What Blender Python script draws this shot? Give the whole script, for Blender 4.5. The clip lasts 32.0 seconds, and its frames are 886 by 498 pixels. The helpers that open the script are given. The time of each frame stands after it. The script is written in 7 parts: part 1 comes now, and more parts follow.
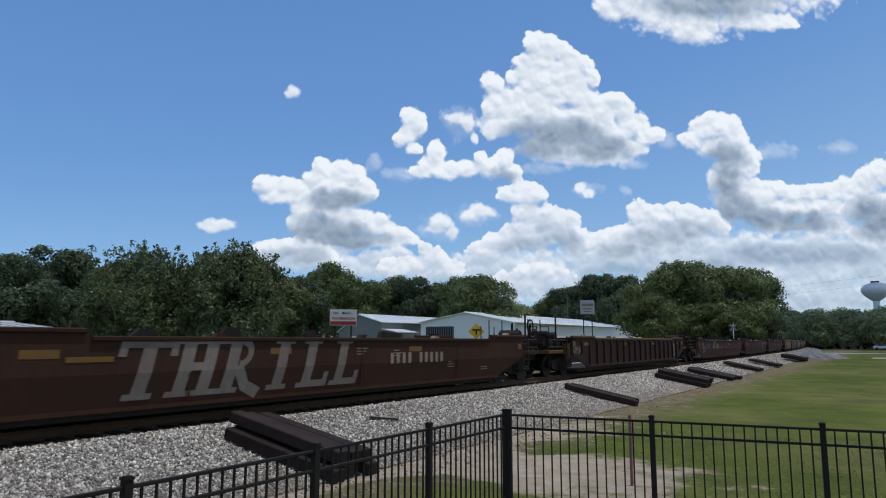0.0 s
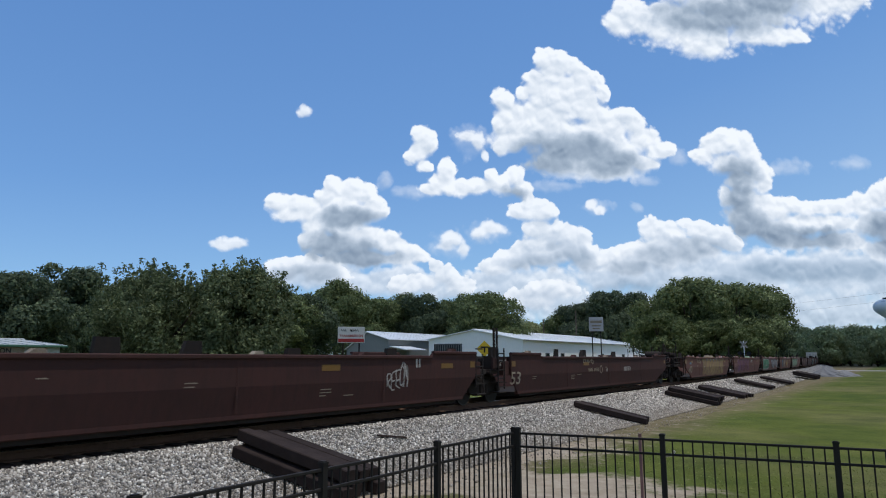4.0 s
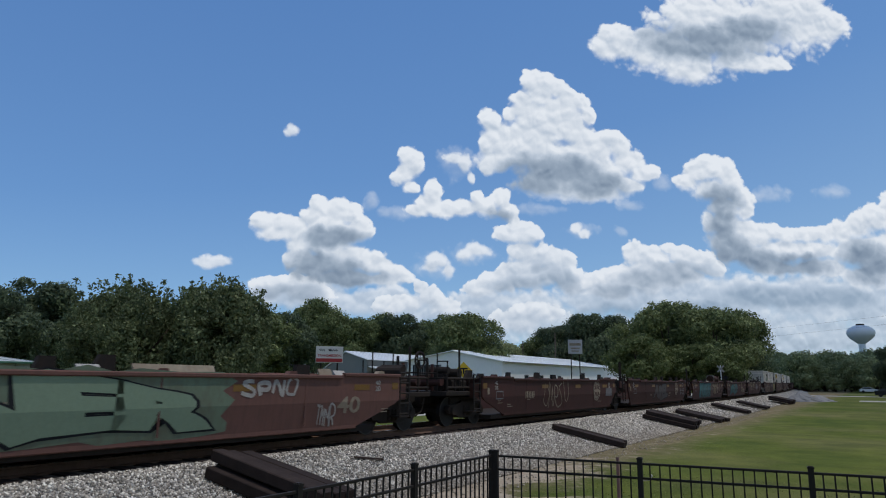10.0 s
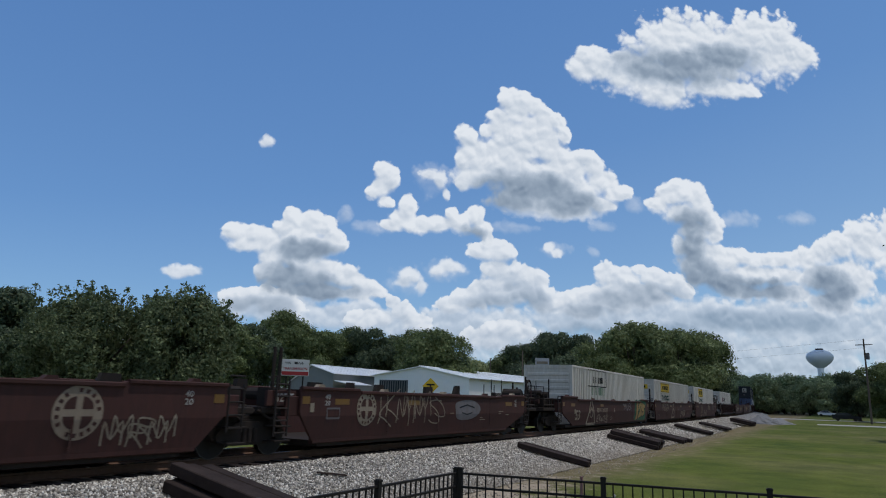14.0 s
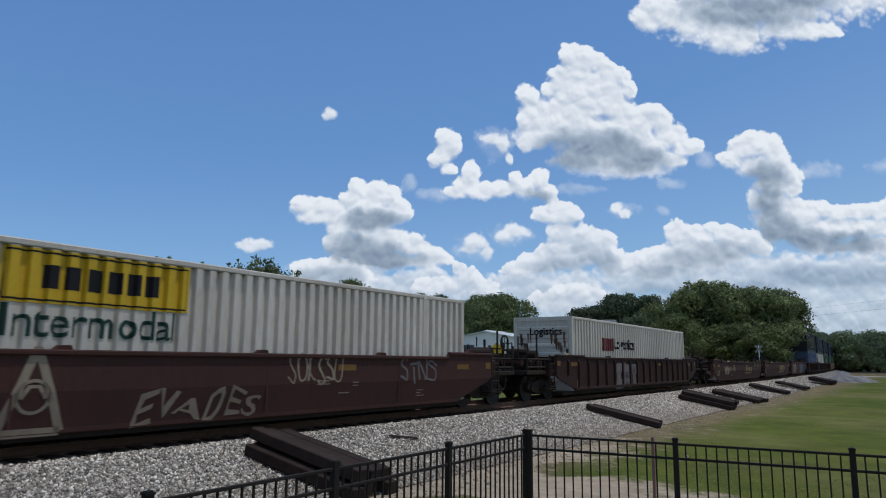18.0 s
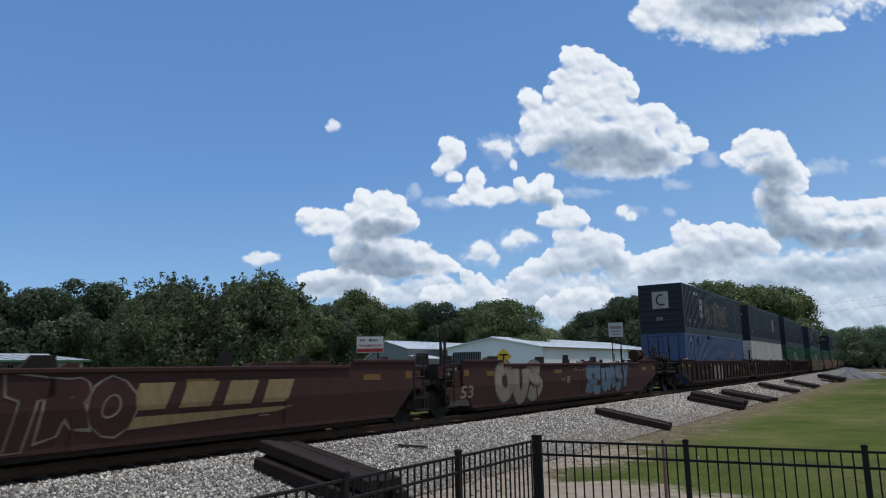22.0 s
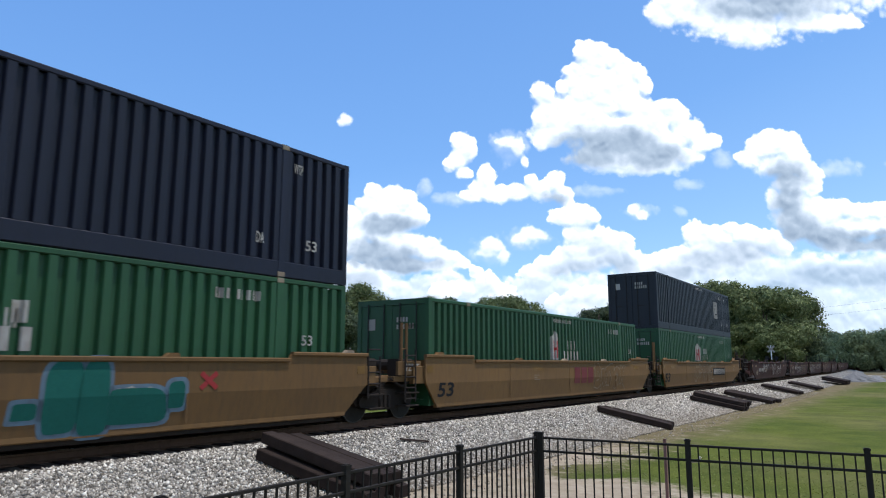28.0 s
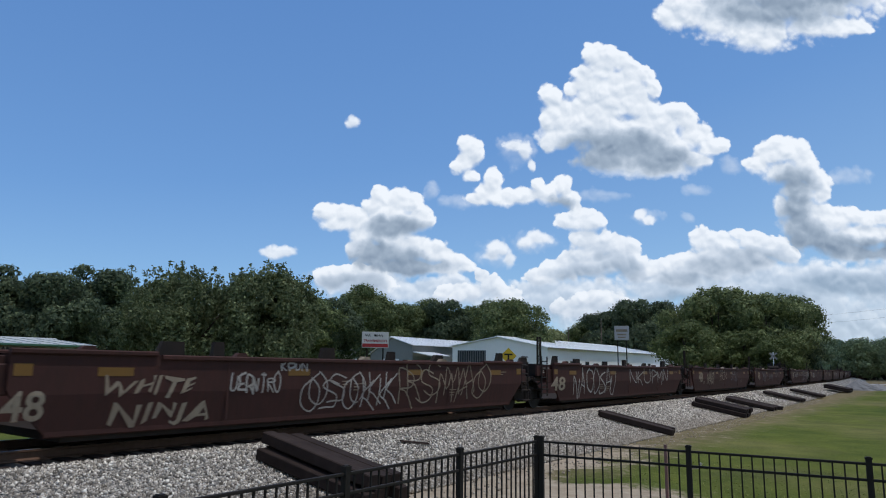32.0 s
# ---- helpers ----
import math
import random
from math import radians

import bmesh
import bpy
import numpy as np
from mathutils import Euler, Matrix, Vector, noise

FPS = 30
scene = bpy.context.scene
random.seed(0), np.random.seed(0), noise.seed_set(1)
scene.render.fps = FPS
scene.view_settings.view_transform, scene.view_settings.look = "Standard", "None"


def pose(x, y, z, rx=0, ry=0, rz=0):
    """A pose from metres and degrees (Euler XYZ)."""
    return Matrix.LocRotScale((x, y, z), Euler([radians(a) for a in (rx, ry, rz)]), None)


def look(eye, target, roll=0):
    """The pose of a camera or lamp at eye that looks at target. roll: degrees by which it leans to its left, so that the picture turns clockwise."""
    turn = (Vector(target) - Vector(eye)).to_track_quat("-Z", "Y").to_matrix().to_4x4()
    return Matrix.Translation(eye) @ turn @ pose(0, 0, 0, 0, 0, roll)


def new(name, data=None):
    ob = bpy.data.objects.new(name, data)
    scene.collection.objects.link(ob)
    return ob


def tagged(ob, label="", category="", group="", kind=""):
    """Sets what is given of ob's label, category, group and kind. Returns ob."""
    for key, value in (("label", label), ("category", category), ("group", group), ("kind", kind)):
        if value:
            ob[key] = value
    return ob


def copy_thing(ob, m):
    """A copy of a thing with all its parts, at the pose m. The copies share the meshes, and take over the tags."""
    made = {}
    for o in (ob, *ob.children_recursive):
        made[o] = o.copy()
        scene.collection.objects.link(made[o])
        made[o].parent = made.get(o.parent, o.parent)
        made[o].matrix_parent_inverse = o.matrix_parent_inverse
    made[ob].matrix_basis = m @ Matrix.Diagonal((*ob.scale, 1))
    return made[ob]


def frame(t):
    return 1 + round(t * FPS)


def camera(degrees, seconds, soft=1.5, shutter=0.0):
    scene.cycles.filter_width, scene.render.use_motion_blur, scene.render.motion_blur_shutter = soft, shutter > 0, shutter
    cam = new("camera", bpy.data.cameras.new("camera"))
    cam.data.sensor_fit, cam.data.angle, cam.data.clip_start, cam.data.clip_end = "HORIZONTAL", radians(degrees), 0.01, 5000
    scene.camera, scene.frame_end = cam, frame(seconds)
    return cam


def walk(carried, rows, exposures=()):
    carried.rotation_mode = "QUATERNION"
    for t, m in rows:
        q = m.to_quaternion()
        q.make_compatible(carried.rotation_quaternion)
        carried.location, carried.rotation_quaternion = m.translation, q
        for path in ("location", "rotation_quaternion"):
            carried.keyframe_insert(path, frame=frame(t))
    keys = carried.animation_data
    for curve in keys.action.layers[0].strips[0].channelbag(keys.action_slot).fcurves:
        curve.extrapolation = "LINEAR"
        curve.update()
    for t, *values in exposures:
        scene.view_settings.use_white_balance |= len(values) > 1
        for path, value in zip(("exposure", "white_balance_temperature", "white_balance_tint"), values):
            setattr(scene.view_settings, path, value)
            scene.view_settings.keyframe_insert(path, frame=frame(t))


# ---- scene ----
cam = camera(66.5, 32.0, soft=1.05, shutter=0.08)
EYE = (0, 0, 1.4)
PATH = [
    (0.0, pose(*EYE, 97.80, -0.00, 33.20)),
    (0.5, pose(*EYE, 97.23, -0.07, 33.01)),
    (1.0, pose(*EYE, 95.97, -0.55, 33.78)),
    (1.5, pose(*EYE, 96.93, -1.00, 34.11)),
    (2.0, pose(*EYE, 98.43, -0.82, 34.24)),
    (2.5, pose(*EYE, 99.53, -0.70, 34.33)),
    (4.5, pose(*EYE, 99.20, 0.19, 33.76)),
    (5.0, pose(*EYE, 99.45, -0.10, 33.28)),
    (5.5, pose(*EYE, 100.34, -0.66, 32.53)),
    (6.0, pose(*EYE, 100.89, -0.89, 32.11)),
    (6.5, pose(*EYE, 101.42, -1.09, 31.79)),
    (7.0, pose(*EYE, 101.75, -1.40, 31.65)),
    (7.5, pose(*EYE, 101.84, -1.86, 31.58)),
    (8.0, pose(*EYE, 101.77, -1.84, 31.68)),
    (8.5, pose(*EYE, 101.70, -1.21, 31.88)),
    (9.0, pose(*EYE, 101.58, -0.99, 32.03)),
    (9.5, pose(*EYE, 101.36, -0.68, 32.14)),
    (10.0, pose(*EYE, 100.99, -0.58, 32.11)),
    (10.5, pose(*EYE, 100.85, -0.58, 32.14)),
    (11.0, pose(*EYE, 100.94, -1.14, 31.68)),
    (11.5, pose(*EYE, 101.14, -1.78, 31.14)),
    (12.0, pose(*EYE, 101.44, -1.87, 30.77)),
    (12.5, pose(*EYE, 101.70, -1.89, 30.43)),
    (13.0, pose(*EYE, 102.06, -1.76, 30.04)),
    (13.5, pose(*EYE, 102.33, -1.75, 29.57)),
    (15.5, pose(*EYE, 102.13, -1.52, 29.13)),
    (16.0, pose(*EYE, 101.74, -1.31, 29.27)),
    (16.5, pose(*EYE, 101.39, -1.20, 29.48)),
    (17.0, pose(*EYE, 100.88, -0.80, 32.29)),
    (17.2, pose(*EYE, 100.56, -0.66, 34.97)),
    (17.3, pose(*EYE, 100.41, -0.59, 35.72)),
    (17.5, pose(*EYE, 100.11, -0.46, 36.40)),
    (17.6, pose(*EYE, 100.01, -0.49, 36.35)),
    (17.8, pose(*EYE, 99.54, -0.55, 35.68)),
    (18.0, pose(*EYE, 99.32, -0.62, 34.90)),
    (18.5, pose(*EYE, 98.93, -0.71, 35.24)),
    (19.0, pose(*EYE, 99.25, -0.75, 35.43)),
    (19.5, pose(*EYE, 99.43, -0.52, 35.50)),
    (20.0, pose(*EYE, 99.61, -0.25, 35.45)),
    (20.5, pose(*EYE, 99.67, -0.29, 35.38)),
    (21.0, pose(*EYE, 99.68, -0.42, 35.27)),
    (21.5, pose(*EYE, 99.81, 0.10, 35.29)),
    (22.0, pose(*EYE, 99.96, 0.93, 35.48)),
    (22.5, pose(*EYE, 99.92, 1.54, 35.66)),
    (23.0, pose(*EYE, 99.57, 1.36, 35.51)),
    (23.5, pose(*EYE, 99.72, 1.43, 35.48)),
    (24.0, pose(*EYE, 100.02, 0.87, 35.23)),
    (24.5, pose(*EYE, 100.24, -0.22, 34.77)),
    (26.5, pose(*EYE, 99.92, -0.12, 35.17)),
    (27.0, pose(*EYE, 99.75, 0.07, 35.44)),
    (27.5, pose(*EYE, 99.67, 0.03, 35.57)),
    (28.0, pose(*EYE, 99.56, -0.13, 35.74)),
    (28.5, pose(*EYE, 99.59, 0.13, 35.74)),
    (29.0, pose(*EYE, 99.52, -0.35, 35.75)),
    (29.5, pose(*EYE, 99.34, -0.77, 35.99)),
    (30.0, pose(*EYE, 99.03, -0.82, 36.21)),
    (30.5, pose(*EYE, 98.89, -0.59, 36.46)),
    (31.0, pose(*EYE, 99.13, -0.74, 36.38)),
    (31.5, pose(*EYE, 99.53, -0.89, 36.10)),
    (32.0, pose(*EYE, 99.75, -0.94, 35.85)),
]
walk(cam, PATH, [(0.0, -0.28, 6200, 10), (1.0, -0.08, 6200, 10), (2.0, -0.11, 6200, 10), (3.5, -0.17, 6200, 10), (5.0, -0.26, 6200, 10), (8.0, -0.42, 6200, 10), (13.5, -0.45, 6200, 10), (16.0, -0.54, 6200, 10), (17.0, -0.52, 6200, 10), (18.0, -0.39, 6200, 10), (20.0, -0.32, 6200, 10), (24.0, -0.24, 6200, 10), (25.5, 0.18, 6200, 10), (26.5, 0.30, 6200, 10), (28.0, 0.30, 6200, 10), (28.5, 0.18, 6200, 10), (29.0, -0.02, 6200, 10), (29.5, 0.12, 6200, 10), (30.0, 0.27, 6200, 10), (30.4, 0.20, 6200, 10), (31.2, -0.18, 6200, 10), (32.0, -0.24, 6200, 10)])

# ---- sky and sun ----
SUN = Vector((0.25, 0.08, 0.965)).normalized()
world = bpy.data.worlds.new("sky")
scene.world = world
world.use_nodes = True
wt = world.node_tree
wt.nodes.clear()
sky = wt.nodes.new("ShaderNodeTexSky")
sky.sky_type, sky.sun_disc = "NISHITA", False
sky.sun_elevation = math.asin(SUN.z)
sky.sun_rotation = math.atan2(SUN.x, SUN.y)
sky.altitude, sky.air_density, sky.dust_density, sky.ozone_density = 0, 1.0, 0.0, 3.5
bg = wt.nodes.new("ShaderNodeBackground")
bg.inputs["Strength"].default_value = 0.15
wo = wt.nodes.new("ShaderNodeOutputWorld")
tint = wt.nodes.new("ShaderNodeMix")
tint.data_type, tint.blend_type = "RGBA", "MULTIPLY"
tint.inputs[0].default_value, tint.inputs[7].default_value = 1.0, (0.80, 1.0, 1.14, 1)
wt.links.new(sky.outputs[0], tint.inputs[6])
haze = wt.nodes.new("ShaderNodeMix")
haze.data_type = "RGBA"
haze.inputs[0].default_value = 0.65
wc, ws, wr = wt.nodes.new("ShaderNodeTexCoord"), wt.nodes.new("ShaderNodeSeparateXYZ"), wt.nodes.new("ShaderNodeValToRGB")
wt.links.new(wc.outputs["Generated"], ws.inputs[0])
side = wt.nodes.new("ShaderNodeMath")
side.operation = "MULTIPLY_ADD"
side.inputs[1].default_value = -0.20
wt.links.new(ws.outputs[0], side.inputs[0])
lift = wt.nodes.new("ShaderNodeMath")
lift.operation = "SUBTRACT"
lift.inputs[1].default_value = 0.11
wt.links.new(ws.outputs[2], lift.inputs[0])
wt.links.new(lift.outputs[0], side.inputs[2])
wt.links.new(side.outputs[0], wr.inputs[0])
# paler air towards the horizon and towards the sun
while len(wr.color_ramp.elements) < 4:
    wr.color_ramp.elements.new(0.5)
for e, (at, col) in zip(wr.color_ramp.elements, ((0.0, (2.7, 3.9, 5.2, 1)), (0.14, (1.85, 3.1, 4.95, 1)), (0.30, (1.2, 2.4, 4.65, 1)), (0.6, (0.85, 1.9, 4.25, 1)))):
    e.position, e.color = at, col
wt.links.new(wr.outputs[0], haze.inputs[7])
wt.links.new(tint.outputs[2], haze.inputs[6])
wt.links.new(haze.outputs[2], bg.inputs[0])
wt.links.new(bg.outputs[0], wo.inputs[0])
sun = new("sun", bpy.data.lights.new("sun", "SUN"))
sun.data.energy, sun.data.angle, sun.data.color = 3.2, radians(0.55), (1.0, 0.95, 0.88)
sun.matrix_world = look(SUN * 100, (0, 0, 0))

# ---- materials ----
def nodes_of(name):
    m = bpy.data.materials.new(name)
    m.use_nodes = True
    nt = m.node_tree
    return m, nt, nt.nodes["Principled BSDF"]


def ramp(nt, fac, stops):
    r = nt.nodes.new("ShaderNodeValToRGB")
    while len(r.color_ramp.elements) < len(stops):
        r.color_ramp.elements.new(0.5)
    for e, (p, c) in zip(r.color_ramp.elements, stops):
        e.position, e.color = p, (*c, 1) if len(c) == 3 else c
    nt.links.new(fac, r.inputs[0])
    return r.outputs[0]


def noise_of(nt, scale, detail=6.0, rough=0.6, stretch=(1, 1, 1), coord="Object"):
    tc = nt.nodes.new("ShaderNodeTexCoord")
    mp = nt.nodes.new("ShaderNodeMapping")
    mp.inputs["Scale"].default_value = stretch
    nt.links.new(tc.outputs[coord], mp.inputs[0])
    n = nt.nodes.new("ShaderNodeTexNoise")
    n.inputs["Scale"].default_value, n.inputs["Detail"].default_value, n.inputs["Roughness"].default_value = scale, detail, rough
    nt.links.new(mp.outputs[0], n.inputs["Vector"])
    return n.outputs["Fac"]


def mixc(nt, fac, a, b, mode="MIX"):
    n = nt.nodes.new("ShaderNodeMix")
    n.data_type, n.blend_type = "RGBA", mode
    for sock, v in ((n.inputs[0], fac), (n.inputs[6], a), (n.inputs[7], b)):
        if isinstance(v, bpy.types.NodeSocket):
            nt.links.new(v, sock)
        else:
            sock.default_value = v if isinstance(v, (int, float)) else (*v, 1)
    return n.outputs[2]


def bump(nt, b, height, strength, distance=0.02):
    n = nt.nodes.new("ShaderNodeBump")
    n.inputs["Strength"].default_value, n.inputs["Distance"].default_value = strength, distance
    nt.links.new(height, n.inputs["Height"])
    nt.links.new(n.outputs[0], b.inputs["Normal"])


def worn(name, base, dark, rough=0.6, metal=0.0, big=0.35, fine=9.0, stretch=(1, 1, 0.25), amount=0.55, vary=0.12):
    """Painted or weathered surface: two scales of dirt, streaks downwards, a little change from piece to piece."""
    m, nt, b = nodes_of(name)
    n1 = ramp(nt, noise_of(nt, big, 8, 0.65, stretch), [(0.35, (0, 0, 0)), (0.7, (1, 1, 1))])
    n2 = ramp(nt, noise_of(nt, fine, 6, 0.7, stretch), [(0.42, (0, 0, 0)), (0.72, (1, 1, 1))])
    c = mixc(nt, n1, base, tuple(x * (1 - amount) + y * amount for x, y in zip(base, dark)))
    f = nt.nodes.new("ShaderNodeMath")
    f.operation = "MULTIPLY"
    f.inputs[1].default_value = amount
    nt.links.new(n2, f.inputs[0])
    c = mixc(nt, f.outputs[0], c, dark)
    oi = nt.nodes.new("ShaderNodeObjectInfo")
    mr = nt.nodes.new("ShaderNodeMapRange")
    mr.inputs[3].default_value, mr.inputs[4].default_value = 1 - vary, 1 + vary
    nt.links.new(oi.outputs["Random"], mr.inputs[0])
    hs = nt.nodes.new("ShaderNodeHueSaturation")
    nt.links.new(mr.outputs[0], hs.inputs["Value"])
    nt.links.new(c, hs.inputs["Color"])
    nt.links.new(hs.outputs[0], b.inputs["Base Color"])
    b.inputs["Roughness"].default_value, b.inputs["Metallic"].default_value = rough, metal
    b.inputs["Specular IOR Level"].default_value = 0.12 if rough > 0.6 else 0.3
    bump(nt, b, n2, 0.15, 0.01)
    return m


def sprayed(name, col):
    """Aged spray paint: patches worn through to the brown steel."""
    return worn(name, col, tuple(x * 0.45 + y * 0.55 for x, y in zip(col, (0.085, 0.036, 0.026))), 0.75, 0.0, 0.9, 7, (1, 1, 0.5), 0.7, 0.08)


def plain(name, col, rough=0.5, metal=0.0):
    return worn(name, col, tuple(x * 0.6 for x in col), rough, metal, 0.8, 14, (1, 1, 1), 0.3, 0.05)


BROWN = worn("brown_car_paint", (0.068, 0.0290, 0.0235), (0.034, 0.0215, 0.0180), 0.7)
RUST = worn("rusty_car_paint", (0.056, 0.025, 0.0135), (0.024, 0.0145, 0.011), 0.75)
MAUVE = worn("faded_maroon_paint", (0.150, 0.074, 0.058), (0.088, 0.050, 0.040), 0.75)
DARKB = worn("dark_brown_paint", (0.046, 0.022, 0.018), (0.021, 0.014, 0.012), 0.7)
TAN = worn("yellow_tan_paint", (0.178, 0.100, 0.040), (0.096, 0.060, 0.034), 0.65, amount=0.5)
STEEL = worn("black_underframe_steel", (0.024, 0.020, 0.017), (0.040, 0.027, 0.020), 0.8, 0.0)
RAIL = worn("rail_steel", (0.16, 0.095, 0.065), (0.07, 0.043, 0.03), 0.8, 0.0)
SHINE = worn("worn_wheel_steel", (0.022, 0.018, 0.016), (0.012, 0.010, 0.009), 0.55, 0.3)
POLISH = worn("polished_rail_steel", (0.42, 0.39, 0.36), (0.30, 0.27, 0.24), 0.22, 0.9, 0.3, 6, (1, 0.2, 1), 0.4)
RIMP = worn("worn_tread_steel", (0.13, 0.115, 0.10), (0.04, 0.034, 0.03), 0.7, 0.0)
OCHRE = worn("ochre_car_paint", (0.165, 0.088, 0.026), (0.060, 0.036, 0.018), 0.7)
LADDERP = worn("worn_ladder_paint", (0.034, 0.027, 0.023), (0.018, 0.014, 0.012), 0.7)
YELLOW = plain("reflector_yellow", (0.17, 0.088, 0.018))
KHAKIP = sprayed("khaki_paint", (0.29, 0.21, 0.10))
SAFETY = plain("warning_yellow", (0.62, 0.40, 0.02))
WHITEP = sprayed("white_stencil_paint", (0.42, 0.40, 0.36))
FADEP = sprayed("faded_putty_paint", (0.24, 0.205, 0.165))
CREAMP = sprayed("faded_cream_paint", (0.30, 0.25, 0.18))
FADEDB = sprayed("faded_brown_spray_paint", (0.105, 0.072, 0.060))
DGREYP = sprayed("dark_grey_spray_paint", (0.075, 0.080, 0.078))
SILVERP = sprayed("silver_spray_paint", (0.24, 0.24, 0.24))
GREYP = sprayed("grey_spray_paint", (0.17, 0.165, 0.165))
TEALP = sprayed("teal_spray_paint", (0.050, 0.150, 0.150))
DTEALP = plain("dark_teal_spray_paint", (0.016, 0.105, 0.082), 0.7)
MINTP = plain("mint_spray_paint", (0.21, 0.275, 0.185), 0.75)
PALEMINT = sprayed("worn_mint_paint", (0.15, 0.20, 0.135))
JADEP = plain("jade_spray_paint", (0.070, 0.185, 0.105), 0.75)
GREENP = sprayed("green_spray_paint", (0.030, 0.130, 0.070))
GOLDP = sprayed("gold_spray_paint", (0.33, 0.23, 0.085))
PURPLEP = sprayed("mauve_spray_paint", (0.17, 0.085, 0.125))
PINKP = sprayed("pink_spray_paint", (0.26, 0.15, 0.13))
BLUEP = sprayed("pale_blue_paint", (0.12, 0.20, 0.26))
BLACKP = plain("black_spray_paint", (0.02, 0.02, 0.022), 0.7)
MAROONP = plain("dark_red_paint", (0.15, 0.028, 0.030), 0.6)
REDP = plain("red_paint", (0.32, 0.03, 0.03), 0.6)
DGREENP = plain("dark_green_paint", (0.010, 0.045, 0.033), 0.6)
CWHITE = worn("white_container_paint", (0.62, 0.57, 0.49), (0.30, 0.25, 0.19), 0.5, amount=0.45)
CNAVY = worn("navy_container_paint", (0.011, 0.013, 0.028), (0.009, 0.010, 0.016), 0.45, amount=0.5)
CBLACK = worn("black_container_paint", (0.017, 0.021, 0.030), (0.010, 0.011, 0.014), 0.5, amount=0.5)
CBLUE = worn("blue_container_paint", (0.068, 0.098, 0.190), (0.055, 0.064, 0.10), 0.5, amount=0.45)
CGREEN = worn("green_container_paint", (0.025, 0.084, 0.034), (0.016, 0.044, 0.022), 0.45, amount=0.4)
FENCEB = worn("black_powder_coat", (0.022, 0.018, 0.015), (0.04, 0.035, 0.03), 0.65, 0.0, amount=0.2)
TIMBER = worn("creosoted_timber", (0.026, 0.018, 0.015), (0.052, 0.037, 0.031), 0.9, 0.0, 1.2, 18, (0.3, 3, 3), 0.5)
CONCRETE = worn("pale_concrete", (0.42, 0.40, 0.36), (0.28, 0.26, 0.23), 0.9, 0.0, 0.2, 6, (1, 1, 1), 0.4)
WALLW = worn("white_metal_siding", (0.84, 0.82, 0.78), (0.68, 0.66, 0.62), 0.55, 0.0, 0.1, 4, (1, 1, 0.3), 0.3)
WALLG = worn("grey_metal_siding", (0.22, 0.225, 0.21), (0.15, 0.15, 0.14), 0.6, 0.0, 0.1, 4, (1, 1, 0.3), 0.4)
WALLM = worn("pale_grey_siding", (0.46, 0.48, 0.47), (0.34, 0.35, 0.34), 0.6, 0.0, 0.1, 4, (1, 1, 0.3), 0.4)
ROOFW = worn("white_metal_roof", (0.86, 0.86, 0.84), (0.74, 0.74, 0.72), 0.4, 0.0, 0.1, 4, (1, 1, 1), 0.25)
ROOFG = worn("grey_shingle_roof", (0.17, 0.17, 0.17), (0.10, 0.10, 0.10), 0.9, 0.0, 0.3, 8, (1, 1, 1), 0.5)
TRIMG = plain("green_trim_paint", (0.06, 0.14, 0.09))
STREAK = worn("rust_streaks", (0.105, 0.058, 0.032), (0.20, 0.13, 0.085), 0.85, 0.0, 1.5, 9, (1, 1, 0.15), 0.7)
SIGNW = plain("sign_white", (0.55, 0.53, 0.50))
SIGNG = plain("sign_grey", (0.42, 0.40, 0.40))
BARK = worn("bark", (0.085, 0.065, 0.048), (0.04, 0.03, 0.024), 0.95, 0.0, 2, 18, (1, 1, 0.2), 0.6)
TANKP = worn("silver_tank_paint", (0.80, 0.81, 0.82), (0.68, 0.69, 0.70), 0.35, 0.0, 0.05, 1.0, (1, 1, 1), 0.3)
GLASS = plain("dark_window_glass", (0.03, 0.035, 0.04), 0.08)
CARPAINT = plain("dark_car_paint", (0.02, 0.02, 0.024), 0.2, 0.3)
CARWHITE = plain("white_car_paint", (0.7, 0.7, 0.7), 0.25)
RUBBER = plain("tyre_rubber", (0.02, 0.02, 0.02), 0.9)
WOODPOLE = worn("weathered_pole_wood", (0.14, 0.11, 0.085), (0.08, 0.06, 0.05), 0.9, 0.0, 1, 12, (1, 1, 0.1), 0.5)


def leaf_mat(name, dark, light):
    m, nt, b = nodes_of(name)
    g = nt.nodes.new("ShaderNodeNewGeometry")
    # the last stop paints sky glints as extra pale leaves, scattered at random
    c = ramp(nt, g.outputs["Random Per Island"], [(0.0, dark), (0.62, tuple(a * 0.65 + d * 0.35 for a, d in zip(dark, light))), (0.85, light), (1.0, tuple(d * 1.5 for d in light))])
    n = ramp(nt, noise_of(nt, 0.6, 3, 0.5), [(0.3, (0.72, 0.72, 0.72)), (0.7, (1.15, 1.15, 1.15))])
    c = mixc(nt, 1.0, c, n, "MULTIPLY")
    nt.links.new(c, b.inputs["Base Color"])
    b.inputs["Roughness"].default_value, b.inputs["Specular IOR Level"].default_value = 0.6, 0.15
    tr = nt.nodes.new("ShaderNodeBsdfTranslucent")
    nt.links.new(c, tr.inputs[0])
    ms = nt.nodes.new("ShaderNodeMixShader")
    ms.inputs[0].default_value = 0.36
    nt.links.new(b.outputs[0], ms.inputs[1])
    nt.links.new(tr.outputs[0], ms.inputs[2])
    nt.links.new(ms.outputs[0], nt.nodes["Material Output"].inputs[0])
    return m


